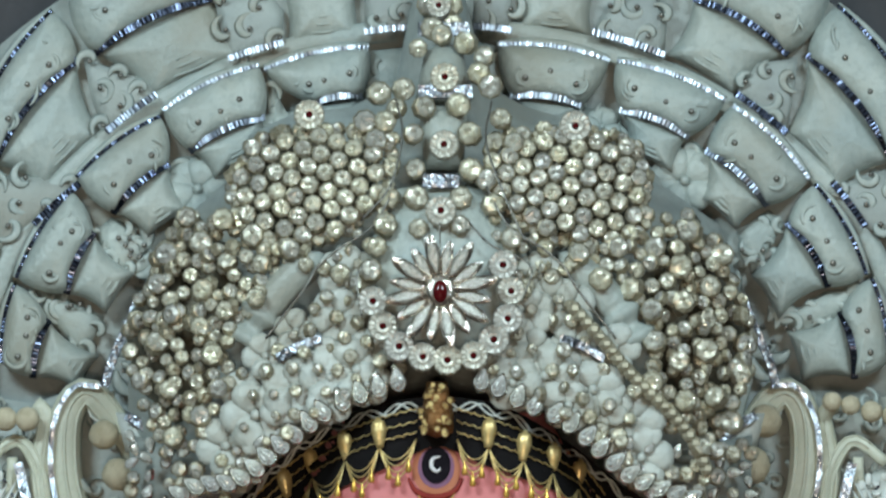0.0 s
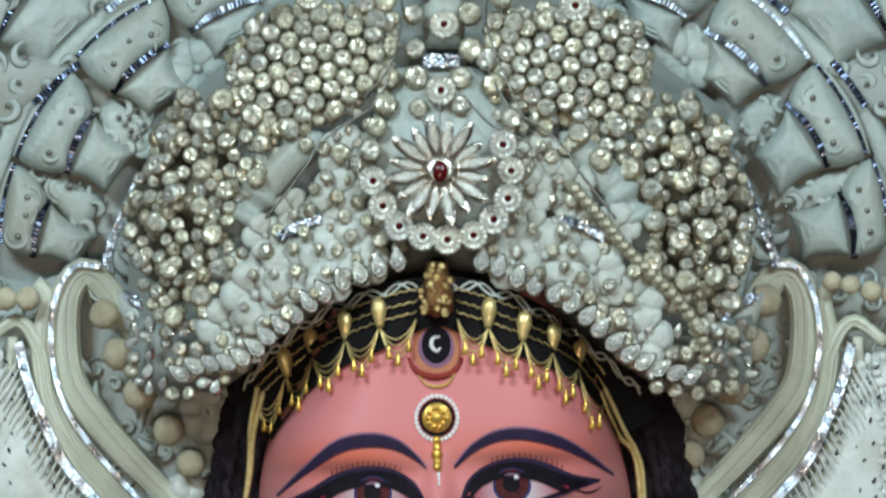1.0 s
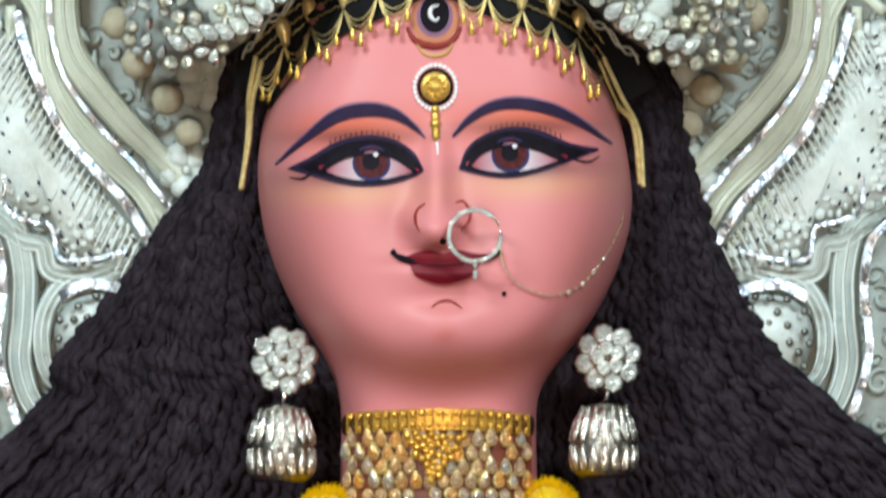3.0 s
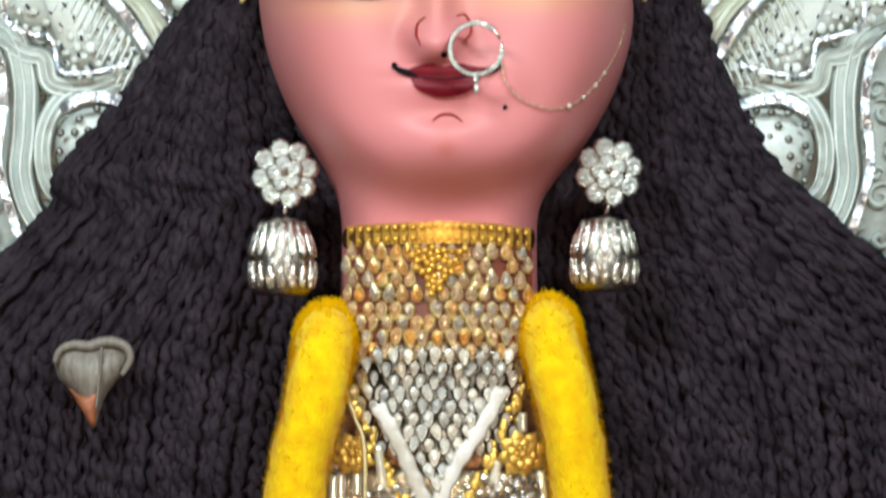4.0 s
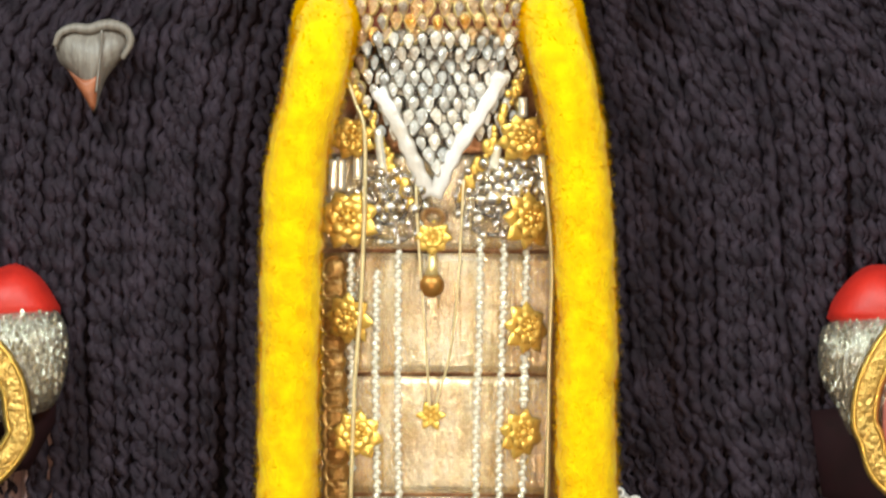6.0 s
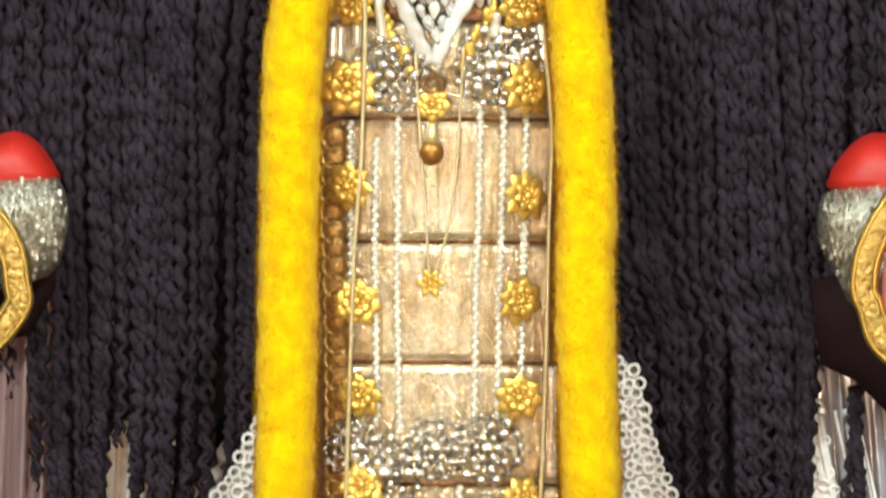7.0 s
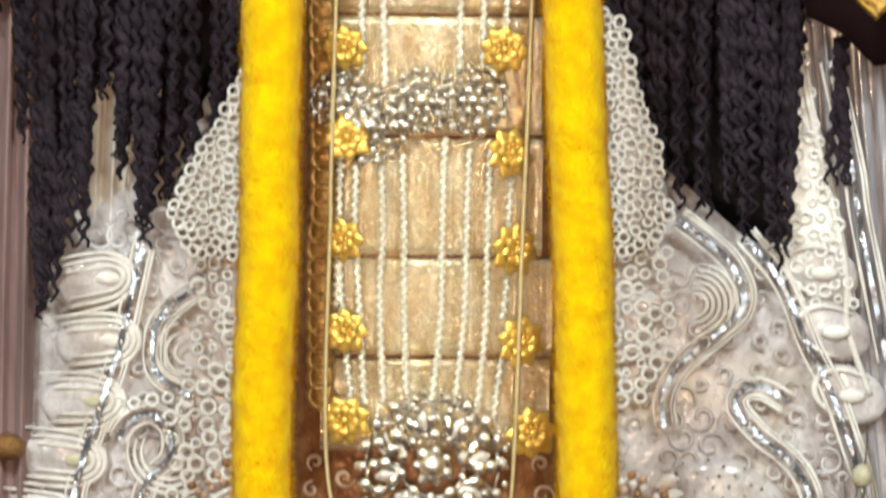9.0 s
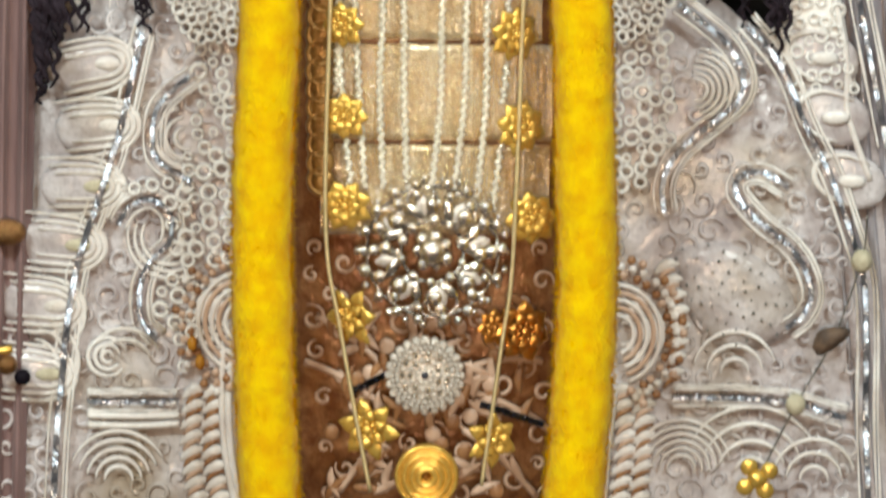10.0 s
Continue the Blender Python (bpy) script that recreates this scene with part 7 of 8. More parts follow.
for pts in ([(-0.0762, 1.5719), (-0.0768, 1.5498)], [(-0.0710, 1.5739), (-0.0712, 1.5499)], [(-0.0594, 1.5759), (-0.0593, 1.5579)], [(-0.0451, 1.5940), (-0.0409, 1.5621)], [(0.0398, 1.5825), (0.0367, 1.5665)], [(0.0698, 1.5767), (0.0728, 1.5427)], [(0.0576, 1.6166), (0.0577, 1.6026)]):
    part("silver_bar", tube([hung(p, 0.010) for p in smooth(pts, 8)], 0.0034, 8, 0.7), CHAIN, apron)


# ---- skirt front of carved pith sheets ----
rnd = random.Random(91)
skirt = thing("pith_skirt", (0, 0.0, 0.0), "wide skirt front of carved lilac-white pith with silver tapes", "skirt")
part("sheet", pillow([(-0.1337, 1.3043), (0.1389, 1.3348), (0.1642, 1.2342), (0.2293, 1.1781), (0.2902, 1.1462), (0.3102, 1.1545), (0.3292, 1.0721), (0.3674, 0.8244), (0.42, 0.0), (-0.42, 0.0), (-0.3521, 0.8192), (-0.3182, 0.9853), (-0.2698, 1.1739), (-0.2377, 1.1904), (-0.1855, 1.2313)], 0.03, 0.016, 0.02, 5), LACE_SHEET, skirt)
SY = 0.009


tapes = (
    ([(-0.1982, 1.1697), (-0.2003, 1.1650), (-0.2145, 1.1007), (-0.2288, 1.0537), (-0.2431, 1.0105), (-0.2505, 0.9776), (-0.2551, 0.9445), (-0.2585, 0.9073), (-0.2620, 0.8699), (-0.2646, 0.8198)], 0.0062),
    ([(-0.1621, 1.1377), (-0.1802, 1.1234), (-0.1903, 1.1090), (-0.1924, 1.0846), (-0.1859, 1.0716), (-0.1641, 1.0595)], 0.0050),
    ([(-0.2175, 1.0279), (-0.2086, 1.0411), (-0.1932, 1.0462), (-0.1803, 1.0356), (-0.1803, 1.0159), (-0.1941, 1.0010), (-0.2014, 0.9820), (-0.2006, 0.9581), (-0.1893, 0.9442)], 0.0050),
    ([(-0.2394, 0.8983), (-0.2069, 0.8985), (-0.1739, 0.8988)], 0.0058),
    ([(0.1818, 1.1898), (0.2021, 1.1749), (0.2185, 1.1601), (0.2289, 1.1398), (0.2272, 1.1236), (0.2113, 1.1080), (0.1914, 1.0915), (0.1779, 1.0751), (0.1725, 1.0579), (0.1740, 1.0407)], 0.0056),
    ([(0.2631, 1.0586), (0.2443, 1.0690), (0.2290, 1.0665), (0.2252, 1.0542), (0.2417, 1.0338), (0.2623, 1.0175), (0.2748, 1.0012), (0.2809, 0.9807), (0.2747, 0.9649), (0.2635, 0.9558)], 0.0056),
    ([(0.2293, 1.1781), (0.2571, 1.1441), (0.2761, 1.0995), (0.2929, 1.0670), (0.3066, 1.0302), (0.3179, 0.9941), (0.3209, 0.9488), (0.3219, 0.8866), (0.3253, 0.8241)], 0.0056),
    ([(0.1821, 0.9047), (0.2269, 0.9046), (0.2677, 0.9012), (0.3071, 0.8902)], 0.0056),
    ([(0.2878, 1.3039), (0.3051, 1.2273), (0.3104, 1.1940), (0.3216, 1.1414), (0.3329, 1.0885)], 0.0056),
    ([(-0.0826, 0.8994), (-0.0582, 0.9021)], 0.0045),
)
for pts, w in tapes:
    part("tape", sequins(line3(pts, SY - 0.003, 70), w * 0.66, rnd, 0.0008, 0.36), [SILVER, TAPE_DARK], skirt, "silver sequin tape", smooth=False)
    if w > 0.0046:
        for d in (-0.0062, 0.0062, 0.0088):
            line = shifted(pts, d, 60)
            part("piping", tube([P(p, SY) for p in line], [0.0011 + 0.0004 * math.sin(k * 0.31 + d * 900) for k in range(60)], 7, 0.7), LACE, skirt)
# rolled shells along both edges
for c, a in (((-0.2346, 1.1420), 0.2), ((-0.2319, 1.0986), 0.1), ((-0.2429, 1.0556), 0.0), ((-0.2565, 1.0137), -0.1), ((-0.2717, 0.9692), -0.1), ((-0.2780, 0.9195), -0.1), ((0.2920, 1.1106), -0.35), ((0.3043, 1.0646), -0.35), ((0.2831, 1.1532), -0.35)):
    out = [(c[0] + 0.030 * math.cos(t) * math.cos(a) - 0.0205 * math.sin(t) * math.sin(a), c[1] + 0.030 * math.cos(t) * math.sin(a) + 0.0205 * math.sin(t) * math.cos(a)) for t in np.linspace(0, 2 * math.pi, 24, endpoint=False)]
    left = c[0] < 0
    sh = part("pith_shell", pillow(out, SY + 0.004, 0.006 if left else 0.003, 0.01, 5, 0.9), LACE_SHEET, skirt)
    # nested folds, open towards the outer edge
    for k, s in enumerate((1.0, 0.74, 0.46) if left else (0.8,)):
        fold = []
        for u in np.linspace(-1.75, 1.75, 26):
            x, z = 0.030 * s * math.cos(u) + 0.004 * k, 0.0205 * s * math.sin(u)
            if abs(u) > 1.3:
                x -= 0.055 * (abs(u) - 1.3) * (1 if left else 0.3)
            x *= 1 if left else -1
            fold.append(P((c[0] + x * math.cos(a) - z * math.sin(a), c[1] + x * math.sin(a) + z * math.cos(a)), SY + 0.001 - 0.0012 * k))
        part("shell_fold", tube(fold, [0.0008 + 0.0020 * math.sin(math.pi * i / 25) for i in range(26)], 7, 0.7), LACE, sh)
    x = 0.010 if left else 0.004
    part("shell_heart", ball(P((c[0] + x * math.cos(a), c[1] + x * math.sin(a)), SY - 0.001), 0.0062, 10, 7, (1.7, 0.35, 0.8)), BALL if left and rnd.random() < 0.5 else LACE, sh, "cream bead")
# concentric carved arcs
for c, r0, r1, n, a0, a1 in (((0.1956, 1.1282), 0.008, 0.030, 6, -100, 110), ((-0.1397, 0.9640), 0.008, 0.026, 5, 60, 300), ((0.1468, 0.9516), 0.008, 0.028, 5, -110, 110), ((-0.2172, 0.8411), 0.010, 0.036, 5, 0, 180), ((0.1890, 0.8523), 0.010, 0.036, 6, -20, 190), ((-0.2251, 0.9315), 0.004, 0.014, 3, 0, 330),
                             ((-0.2636, 0.9610), 0.01, 0.022, 3, -90, 90), ((-0.1681, 1.0909), 0.008, 0.022, 3, 90, 300), ((-0.2780, 0.9278), 0.016, 0.032, 3, -80, 90), ((0.2401, 0.8485), 0.012, 0.05, 4, 10, 170), ((0.2852, 0.8447), 0.01, 0.03, 3, 0, 180), ((-0.1803, 1.0192), 0.02, 0.03, 3, 150, 330), ((-0.2129, 0.9242), 0.02, 0.028, 2, 20, 150), ((0.2266, 0.9232), 0.01, 0.03, 3, 0, 180)):
    for k in range(n):
        r = r0 + (r1 - r0) * k / max(1, n - 1)
        arc = [(c[0] + r * math.cos(radians(d)), c[1] + r * math.sin(radians(d))) for d in np.linspace(a0 + 7 * k, a1 - 5 * k, 30)]
        part("carved_arc", tube([P(p, SY) for p in arc], [0.0007 + 0.0012 * math.sin(math.pi * i / 29) for i in range(30)], 6, 0.6), LACE, skirt)
# tea-stained scalloped medallions half under the garlands
for c, a0, a1 in (((0.1416, 0.9508), -75, 95), ((-0.1284, 0.9578), 95, 265)):
    for k in range(5):
        r = 0.012 + 0.0048 * k
        part("medallion_ring", tube([P((c[0] + r * math.cos(radians(d)), c[1] + 1.15 * r * math.sin(radians(d))), SY - 0.001) for d in np.linspace(a0, a1, 26)], 0.0019, 7, 0.7), TEA if k in (1, 3) else LACE, skirt)
    for k in range(3):
        r = 0.0375 + 0.0052 * k
        for d in np.arange(a0 + 4 * k, a1, 13 - k):
            if k == 2 and (d - a0) % 3 < 0.9:
                continue
            t = radians(d + rnd.uniform(-2, 2))
            p0, p1 = [(c[0] + q * math.cos(t + 0.05 * i), c[1] + 1.15 * q * math.sin(t + 0.05 * i)) for i, q in ((0, r - 0.0028), (1, r + 0.0028))]
            part("scallop_petal", tube([P((p0[0] + (p1[0] - p0[0]) * u, p0[1] + (p1[1] - p0[1]) * u), SY - 0.0015) for u in (0, 0.35, 0.7, 1)], [0.0014, 0.0032, 0.0034, 0.0012], 7, 0.7), (TEA_DARK, TEA, LACE)[(k + int(d)) % 3 if k else rnd.choice((0, 1))], skirt)
# ring lace beside the garlands
RING = mesh_of("lace_ring", (tube([Vector((math.cos(a), 0, math.sin(a))) for a in np.linspace(0, 2 * math.pi, 14)], 0.34, 6)), LACE_WHITE)
for poly, gap in (([(-0.1681, 1.2146), (-0.1360, 1.2269), (-0.1349, 0.9949), (-0.1641, 1.0111), (-0.1722, 1.0561), (-0.1600, 1.1093)], 0.0098), ([(0.1328, 1.1692), (0.1731, 1.1696), (0.1783, 1.1525), (0.1773, 1.0873), (0.1555, 1.0586), (0.1385, 1.0584)], 0.0092), ([(-0.2207, 1.0558), (-0.1803, 1.0602), (-0.1681, 1.0500), (-0.1641, 0.9947), (-0.1763, 0.9987), (-0.1843, 1.0499)], 0.011), ([(-0.1844, 0.9945), (-0.1641, 0.9988), (-0.1600, 0.9452), (-0.1722, 0.9203), (-0.1885, 0.9615)], 0.011)):
    for p in scatter(poly, gap, rnd, 3000):
        part("lace_ring", RING, None, skirt, m=tilted(p, SY - 0.001, rnd, 0.25, rnd.uniform(0.0026, 0.0054)))
for hem in ([(0.1260, 1.3427), (0.1398, 1.3308), (0.1557, 1.2745), (0.1673, 1.2423), (0.1768, 1.1939), (0.1630, 1.1695), (0.1281, 1.1611)], [(-0.1327, 1.2842), (-0.1256, 1.2963), (-0.1248, 1.1589), (-0.1651, 1.1627), (-0.1813, 1.1909), (-0.1646, 1.2274), (-0.1447, 1.2579)]):
    # hem sheet coloured as the shadow behind the rings
    part("lace_hem", pillow(hem, 0.002, 0.005, 0.02, 4), LACE_SHADE, skirt)
    for p in scatter(hem, 0.0058, rnd, 6000):
        part("lace_ring", RING, None, skirt, m=tilted(p, -0.0035, rnd, 0.5, rnd.uniform(0.0028, 0.0044)))
# rows of carved shells beside the apron
for pts in ([(-0.1621, 0.9080), (-0.1641, 0.8706), (-0.1600, 0.8290)], [(-0.1478, 0.9081), (-0.1498, 0.8707), (-0.1437, 0.8291)], [(0.1454, 0.9102), (0.1491, 0.8729), (0.1444, 0.8312)], [(0.1616, 0.9103), (0.1622, 0.8730), (0.1587, 0.8313)], [(0.1766, 1.0013), (0.1853, 0.9643), (0.1818, 0.9229)]):
    for p in smooth(pts, 8):
        part("carved_scale", tube([P((p[0] + 0.009 * u, p[1] + 0.004 * u - 0.003 * u * u), SY + 0.001) for u in np.linspace(-1, 1, 9)], [0.0008 + 0.0042 * math.sin(math.pi * i / 8) for i in range(9)], 7, 0.5), LACE, skirt)
        part("stained_slit", tube([P((p[0] + 0.0065 * u, p[1] - 0.0045 + 0.004 * u - 0.003 * u * u), SY) for u in np.linspace(-1, 1, 7)], [0.0006 + 0.0019 * math.sin(math.pi * i / 6) for i in range(7)], 6, 0.6), TEA_DARK if rnd.random() < 0.65 else TEA, skirt, "brown stained cut")
for pts in ([(-0.1417, 0.9371), (-0.1429, 0.9040), (-0.1404, 0.8624), (-0.1335, 0.8250)], [(-0.1364, 0.9289), (-0.1380, 0.8957), (-0.1355, 0.8583), (-0.1294, 0.8250)], [(0.1413, 0.9102), (0.1369, 0.8728), (0.1334, 0.8269)], [(-0.2395, 0.8887), (-0.2048, 0.8882), (-0.1731, 0.8892)], [(-0.2395, 0.8817), (-0.2049, 0.8811), (-0.1731, 0.8830)]):
    part("piping", tube(line3(pts, SY, 30), 0.0026, 7), LACE, skirt)
# small low curls over the plain sheet
SHEET_L = [(-0.2364, 1.1898), (-0.1681, 1.1903), (-0.1399, 1.1501), (-0.1396, 0.8291), (-0.2417, 0.8284), (-0.2493, 0.9858), (-0.2146, 1.0681)]
SHEET_R = [(0.1743, 1.1524), (0.2304, 1.1691), (0.2633, 1.1328), (0.3065, 0.9981), (0.3140, 0.8324), (0.1383, 0.8311), (0.1397, 1.0298)]
for poly in (SHEET_L, SHEET_R, [(-0.3101, 0.9854), (-0.2655, 0.9939), (-0.2662, 0.8282), (-0.3275, 0.8277)]):
    for p in scatter(poly, 0.0155, rnd, 3500):
        r, t0, d = rnd.uniform(0.005, 0.012), rnd.uniform(0, 6.3), rnd.choice((-1, 1))
        curl = [(p[0] + r * (1 - j / 30) * math.cos(t0 + d * j * 0.3), p[1] + r * (1 - j / 30) * math.sin(t0 + d * j * 0.3)) for j in range(24)]
        part("carved_curl", tube([P(q, SY + 0.0056) for q in curl], [0.0005 + 0.0012 * math.sin(j / 23 * 3.1) for j in range(24)], 6, 0.7), LACE_SHEET, skirt)
FEATHER = [(0.1804, 1.0137), (0.2209, 1.0181), (0.2620, 0.9896), (0.2668, 0.9525), (0.2223, 0.9398), (0.1934, 0.9643)]
part("feather_panel", pillow(smooth(FEATHER + FEATHER[:1], 30)[:-1], SY + 0.006, 0.006, 0.01, 4), LACE_SHEET, skirt)
for p in scatter(FEATHER, 0.0075, rnd, 1500):
    part("pin", PIN, None, skirt, m=tilted(p, SY - 0.0005, rnd, 0.4, rnd.uniform(0.25, 0.45)))
for p in ((-0.1641, 0.9419), (-0.1584, 0.9279)):
    part("amber_bead", ball(P(p, SY - 0.006), 0.0048, 9, 7, (0.8, 0.6, 1.2)), mat("amber", (0.55, 0.25, 0.03), (0.4, 0.15, 0.02), 100, 0.15), skirt)

# ---- folded cloth and film beside the skirt ----
def folds(x0, x1, z0, z1, y, count, amp, seed, lean=0.0):
    rr = random.Random(seed)
    ph = [rr.uniform(0, 6) for _ in range(3)]
    verts, faces, n, m = [], [], count * 8, 24
    for j in range(m + 1):
        z = z0 + (z1 - z0) * j / m
        for i in range(n + 1):
            u = i / n
            x = x0 + (x1 - x0) * u + lean * (z0 - z)
            yy = y + amp * math.sin(2 * math.pi * count * u + ph[0] + 0.6 * math.sin(z * 9 + ph[1])) + 0.4 * amp * math.sin(2 * math.pi * count * 2.3 * u + ph[2] + z * 5)
            verts.append(P((x, z), yy))
    for j in range(m):
        for i in range(n):
            a = j * (n + 1) + i
            faces.append((a, a + 1, a + n + 2, a + n + 1))
    return verts, faces


tagged(part("rose_drape", folds(-0.3624, -0.2680, 1.3792, 0.45, 0.012, 6, 0.006, 3, -0.03), ROSE_CLOTH), "dusty rose satin drape hanging in narrow folds", "drape")
tagged(part("film_drape", folds(0.2632, 0.3492, 1.3819, 0.45, 0.028, 7, 0.008, 5, 0.10), FILM), "crinkled grey translucent film hanging in folds", "drape", "film drapes")
tagged(part("film_drape", folds(-0.2620, -0.1857, 1.2915, 0.80, 0.034, 6, 0.005, 7, -0.05), LACE), "pale white film hanging in folds beneath the hair", "drape", "film drapes")
lace = thing("lace_strip", P((0.2779, 1.1583), 0.012), "bright white ring-lace strip hanging beside the hair", "lace")
strip_line = [(0.2602, 1.3238), (0.2659, 1.3218), (0.2975, 1.1949), (0.3106, 1.1301), (0.2663, 1.1298), (0.2516, 1.1702), (0.2567, 1.2350)]
part("strip", pillow(strip_line, 0.016, 0.004, 0.01, 4), LACE_WHITE, lace)
for p in scatter(strip_line, 0.0085, rnd, 1500):
    part("lace_ring", RING, None, lace, m=tilted(p, 0.0105, rnd, 0.3, rnd.uniform(0.0026, 0.0046)))
for pts, r in (([(0.2566, 1.3559), (0.2678, 1.2997), (0.2850, 1.2272), (0.3022, 1.1544), (0.3041, 1.1128), (0.3213, 1.0639)], 0.0026), ([(0.2718, 1.2997), (0.2871, 1.2191), (0.3066, 1.1301)], 0.0016)):
    tagged(part("film_edge", tube(line3(pts, 0.012, 50), r, 7), LACE), "pale rolled edge of the hanging film", "edging", "film edges")
lk = random.Random(8)
for x, z0, z1 in ((0.2964, 1.3190, 1.2141), (-0.2684, 1.2787, 1.1250), (-0.2485, 1.2706, 1.1655)):
    geos = []
    for k in range(5):
        ph = lk.uniform(0, 6)
        path, z = [], z0
        while z > z1:
            path.append(P((x + 0.004 * (k - 2) * 0.6 + 0.0025 * math.sin(z * 420 + ph) + 0.004 * math.sin(z * 30 + k), z), 0.004 + 0.002 * math.cos(z * 420 + ph)))
            z -= 0.004
        geos.append(tube(path, [0.0030 * (1 if q < len(path) - 10 else 0.3 + 0.07 * (len(path) - q)) for q in range(len(path))], 5))
    tagged(part("hair_lock", join(*geos), HAIR), "loose crimped black wool lock beside the skirt", "hair", "loose locks")

# ---- sleeves with armlets ----
def sleeve(red, glit, dark, band, arm, seed):
    s = thing("armlet_sleeve", P(glit[0], -0.05), "red sleeve cap over a silver glitter cuff and gold armlet", "sleeve", "sleeves")
    # lining sheet, enlarged and darkened to stand for the shadow below the sleeve
    part("dark_lining", pillow(dark, -0.02, 0.012, 0.03, 3), MAROON, s, "maroon lining, with the shadow under the sleeve in its colour")
    part("red_cap", pillow(smooth(red + red[:1], 40)[:-1], -0.03, 0.035, 0.04, 6), RED, s, "bright red cloth cap")
    part("glitter_cuff", pillow(smooth(glit + glit[:1], 44)[:-1], -0.045, 0.035, 0.04, 7), GLITTER, s, "silver glitter cuff")
    part("gold_armlet", tube(line3(band, -0.083, 40), 0.0102, 12, 0.32), ENGRAVED, s, "engraved gold armlet")
    for d in (-0.0075, 0.0075):
        part("armlet_edge", tube([P(p, -0.087) for p in shifted(band, d, 40)], 0.0012, 6), GOLD, s)
    if arm:
        part("arm", pillow(smooth(arm + arm[:1], 30)[:-1], -0.080, 0.02, 0.05, 5), ARM_SKIN, s, "pink painted clay arm")
    rr = random.Random(seed)
    gc = (sum(p[0] for p in glit) / len(glit), sum(p[1] for p in glit) / len(glit))
    grow = lambda k: [(gc[0] + (p[0] - gc[0]) * k, gc[1] + (p[1] - gc[1]) * k) for p in glit]
    rings = [(k, grow(k)) for k in np.linspace(0.1, 1.0, 19)]
    for p in scatter(grow(0.95), 0.0034, rr, 3500):
        s0 = next((k for k, poly in rings if inside(p, poly)), 1.0)
        part("glint", GLINT, None, s, m=tilted(p, -0.0465 - 0.035 * math.sqrt(max(0.0, 1 - s0 ** 2.2)), rr, 0.6, rr.uniform(0.7, 1.4)))


GLINT = mesh_of("glint", ([Vector((-0.0011, 0, -0.002)), Vector((0.0011, 0, -0.002)), Vector((0.0008, -0.0008, 0.002)), Vector((-0.0008, -0.0008, 0.002))], [(0, 1, 2, 3)]), GLITTER, False)
sleeve([(-0.3397, 1.4683), (-0.3278, 1.4884), (-0.3118, 1.4941), (-0.2990, 1.4965), (-0.2838, 1.4878), (-0.2725, 1.4719), (-0.2700, 1.4599), (-0.2956, 1.4445), (-0.3356, 1.4443)],
       [(-0.3436, 1.4582), (-0.3197, 1.4664), (-0.2937, 1.4685), (-0.2708, 1.4631), (-0.2631, 1.4427), (-0.2650, 1.4187), (-0.2729, 1.3974), (-0.2865, 1.3901), (-0.3073, 1.3844), (-0.3433, 1.3842)],
       [(-0.3434, 1.4042), (-0.2714, 1.4046), (-0.2721, 1.3846), (-0.2902, 1.3513), (-0.3383, 1.3428)],
       [(-0.3356, 1.4523), (-0.3135, 1.4292), (-0.3026, 1.4084), (-0.2993, 1.3864), (-0.2983, 1.3733), (-0.3143, 1.3511), (-0.3343, 1.3388)], None, 41)
sleeve([(0.2734, 1.4618), (0.2785, 1.4759), (0.2932, 1.4936), (0.3084, 1.5001), (0.3284, 1.4942), (0.3486, 1.4683), (0.3448, 1.4402), (0.3048, 1.4400)],
       [(0.2711, 1.4558), (0.2886, 1.4639), (0.3126, 1.4689), (0.3486, 1.4643), (0.3493, 1.3762), (0.3133, 1.3679), (0.2940, 1.3758), (0.2803, 1.3998), (0.2689, 1.4218), (0.2679, 1.4438)],
       [(0.2624, 1.3961), (0.2944, 1.4004), (0.3505, 1.3969), (0.3521, 1.3044), (0.3200, 1.3001), (0.2955, 1.3241), (0.2713, 1.3351)],
       [(0.3247, 1.4521), (0.3128, 1.4340), (0.3034, 1.4119), (0.3012, 1.3879), (0.3060, 1.3764), (0.3131, 1.3544), (0.3274, 1.3404)],
       [(0.3140, 1.3765), (0.3151, 1.4046), (0.3260, 1.4287), (0.3498, 1.4409), (0.3514, 1.3447), (0.3252, 1.3505)], 42)

# ---- dried flower caught in the hair, hanging string on the skirt ----
fl = thing("dried_flower", P((-0.2461, 1.6043), -0.03), "dried trumpet flower with a rust throat, stuck in the hair", "flower")
tr = [(-0.2740, 1.6510), (-0.2704, 1.6598), (-0.2608, 1.6639), (-0.2496, 1.6631), (-0.2368, 1.6663), (-0.2248, 1.6632), (-0.2204, 1.6544), (-0.2263, 1.6424), (-0.2367, 1.6295), (-0.2414, 1.6175), (-0.2461, 1.6039), (-0.2526, 1.6143), (-0.2606, 1.6295), (-0.2711, 1.6402)]
part("trumpet", pillow(smooth(tr + tr[:1], 50)[:-1], -0.022, 0.014, 0.004, 6, 0.7), PETAL, fl)
part("rolled_lip", tube(line3(tr[:8], -0.030, 40), [0.0018 + 0.0022 * abs(math.sin(k * 0.08)) for k in range(40)], 8), PETAL, fl)
th = [(-0.2647, 1.6342), (-0.2526, 1.6271), (-0.2423, 1.6319), (-0.2438, 1.6183), (-0.2461, 1.6055), (-0.2534, 1.6159)]
part("throat", pillow(smooth(th + th[:1], 24)[:-1], -0.033, 0.003, 0.002, 3), PETAL_RED, fl, "rust-coloured throat")
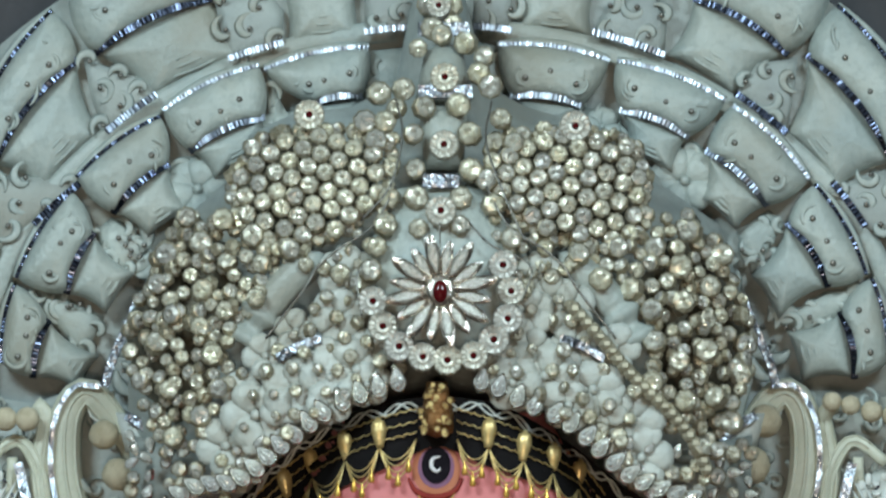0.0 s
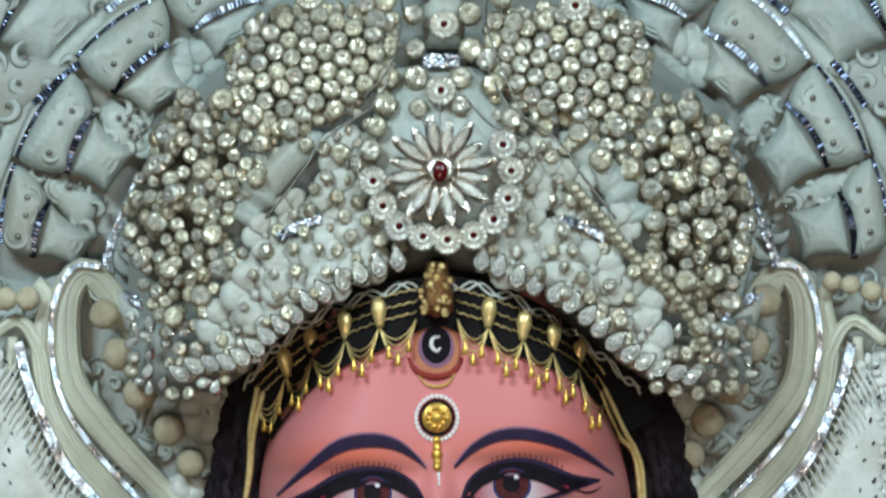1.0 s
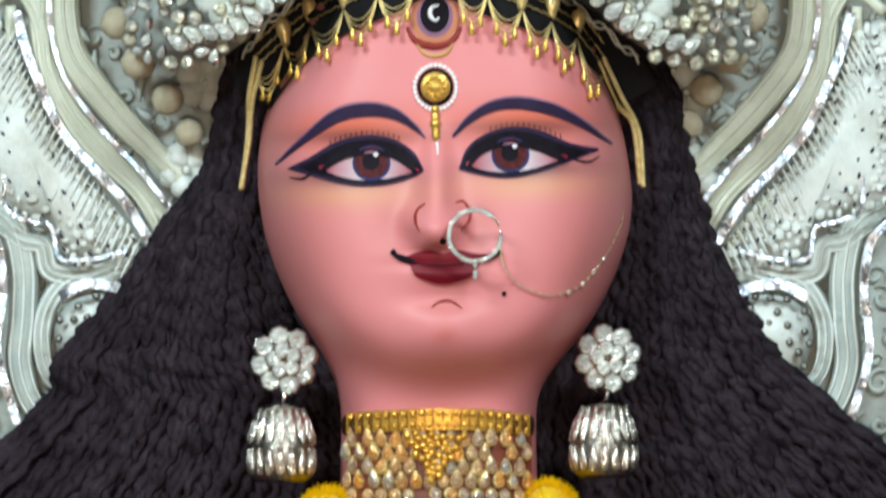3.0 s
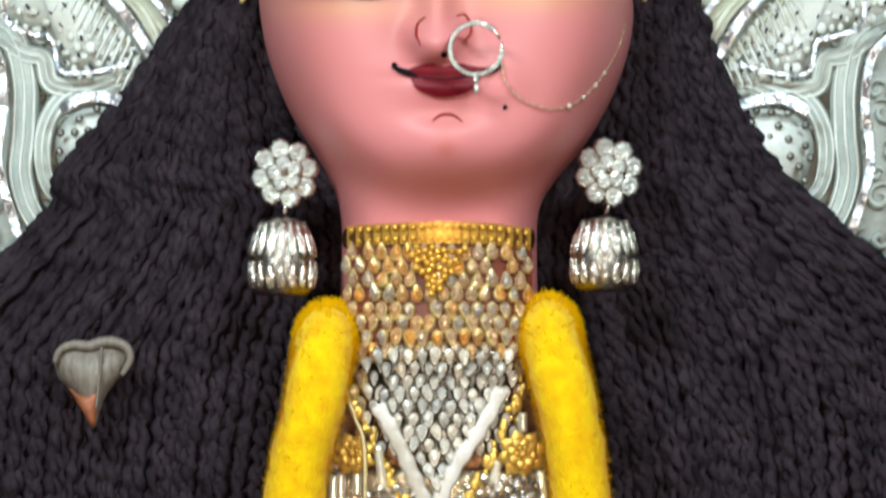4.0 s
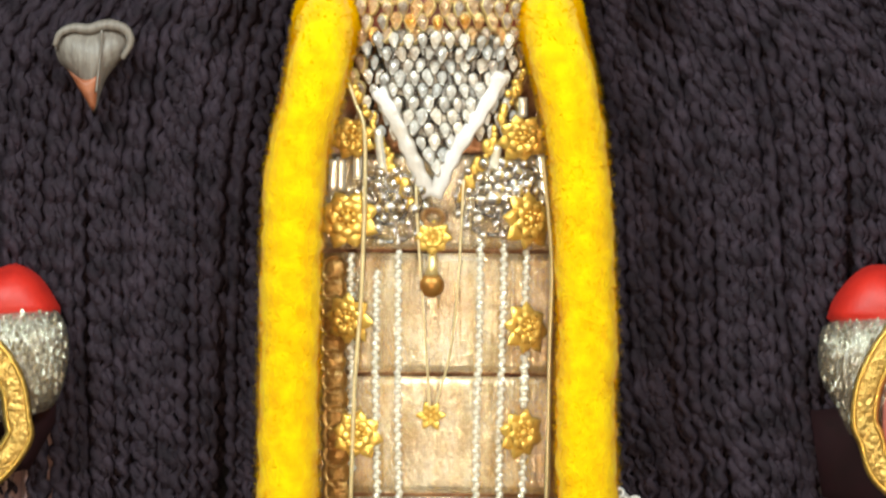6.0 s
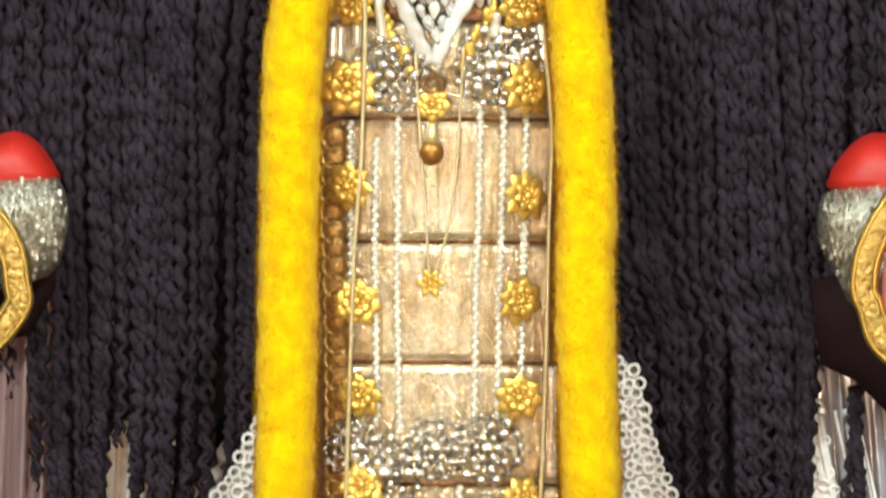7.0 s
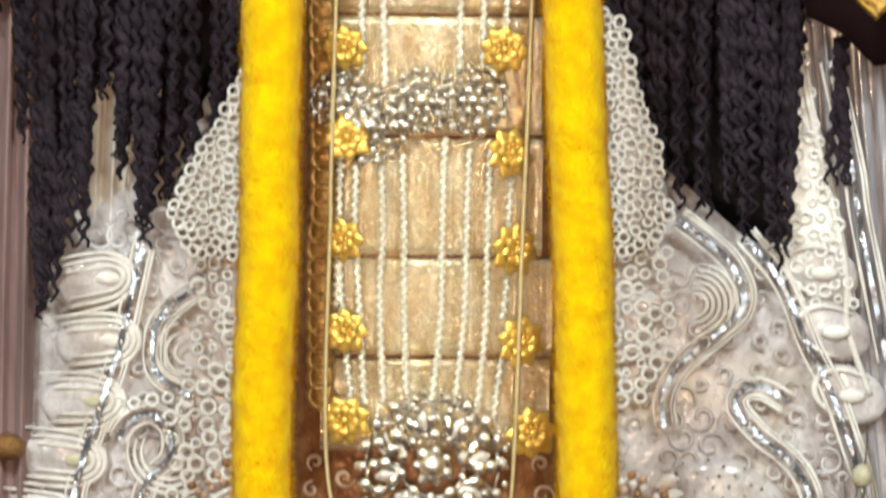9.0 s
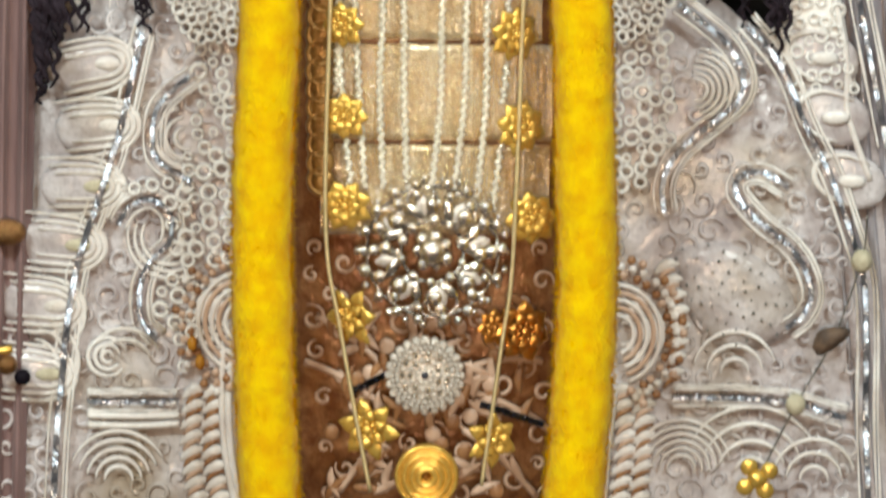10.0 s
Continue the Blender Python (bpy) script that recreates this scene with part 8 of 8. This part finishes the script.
part("vein", tube(line3([(-0.2408, 1.6623), (-0.2415, 1.6463), (-0.2446, 1.6183)], -0.0365, 20), 0.0010, 5), PETAL, fl)
st = thing("bud_string", P((0.2443, 0.8444), -0.02), "thin string with a dried bud and pale beads", "ornament")
part("string", tube(line3([(0.3198, 1.0393), (0.3165, 1.0064), (0.2973, 0.9486), (0.2718, 0.9008), (0.2463, 0.8486)], -0.006, 50), 0.0007, 5), WIRE, st)
for p, r in (((0.3165, 1.0056), 0.0085), ((0.2710, 0.9004), 0.0082)):
    part("pale_bead", ball(P(p, -0.008), r, 12, 9, (0.9, 0.8, 1)), BALL, st)
part("dried_bud", pillow(smooth([(0.2820, 0.9423), (0.2871, 0.9547), (0.3033, 0.9577), (0.3095, 0.9528), (0.2995, 0.9424), (0.2874, 0.9361), (0.2820, 0.9423)], 24)[:-1], -0.004, 0.010, 0.006, 4), mat("bud", (0.18, 0.11, 0.07), (0.08, 0.05, 0.035), 120, 0.7, bump=0.5), st, "brown dried bud")
gb = part("gold_brooch", moved(lathe([(0.0070, -0.003), (0.0072, 0.002), (0.0045, 0.005), (0.0012, 0.006)], 16), tilted((0.2443, 0.8452), -0.008)), GOLD, st, "small gold brooch")
for k in range(4):
    a = 0.6 + math.pi * k / 2
    part("petal", ball(P((0.2443 + 0.0105 * math.cos(a), 0.8452 + 0.0105 * math.sin(a)), -0.009), 0.0066, 10, 7, (1.0, 0.45, 1.0)), GOLD, gb)
lb = thing("edge_brooch", P((-0.2942, 0.9277), -0.01), "small dark and gold brooch at the skirt edge", "jewellery")
part("gold_arm", tube(line3([(-0.3064, 0.9351), (-0.2934, 0.9368)], -0.012, 8), 0.0030, 7), GOLD, lb)
part("dark_stone", ball(P((-0.2862, 0.9162), -0.008), 0.0060, 10, 8), INK, lb)
part("amber_stone", ball(P((-0.2975, 0.9256), -0.008), 0.0080, 10, 8), COPPER, lb)
part("amber_tuft", ball(P((-0.2968, 1.0220), 0.0), 0.011, 10, 8, (1.3, 0.6, 0.9)), COPPER, lb)
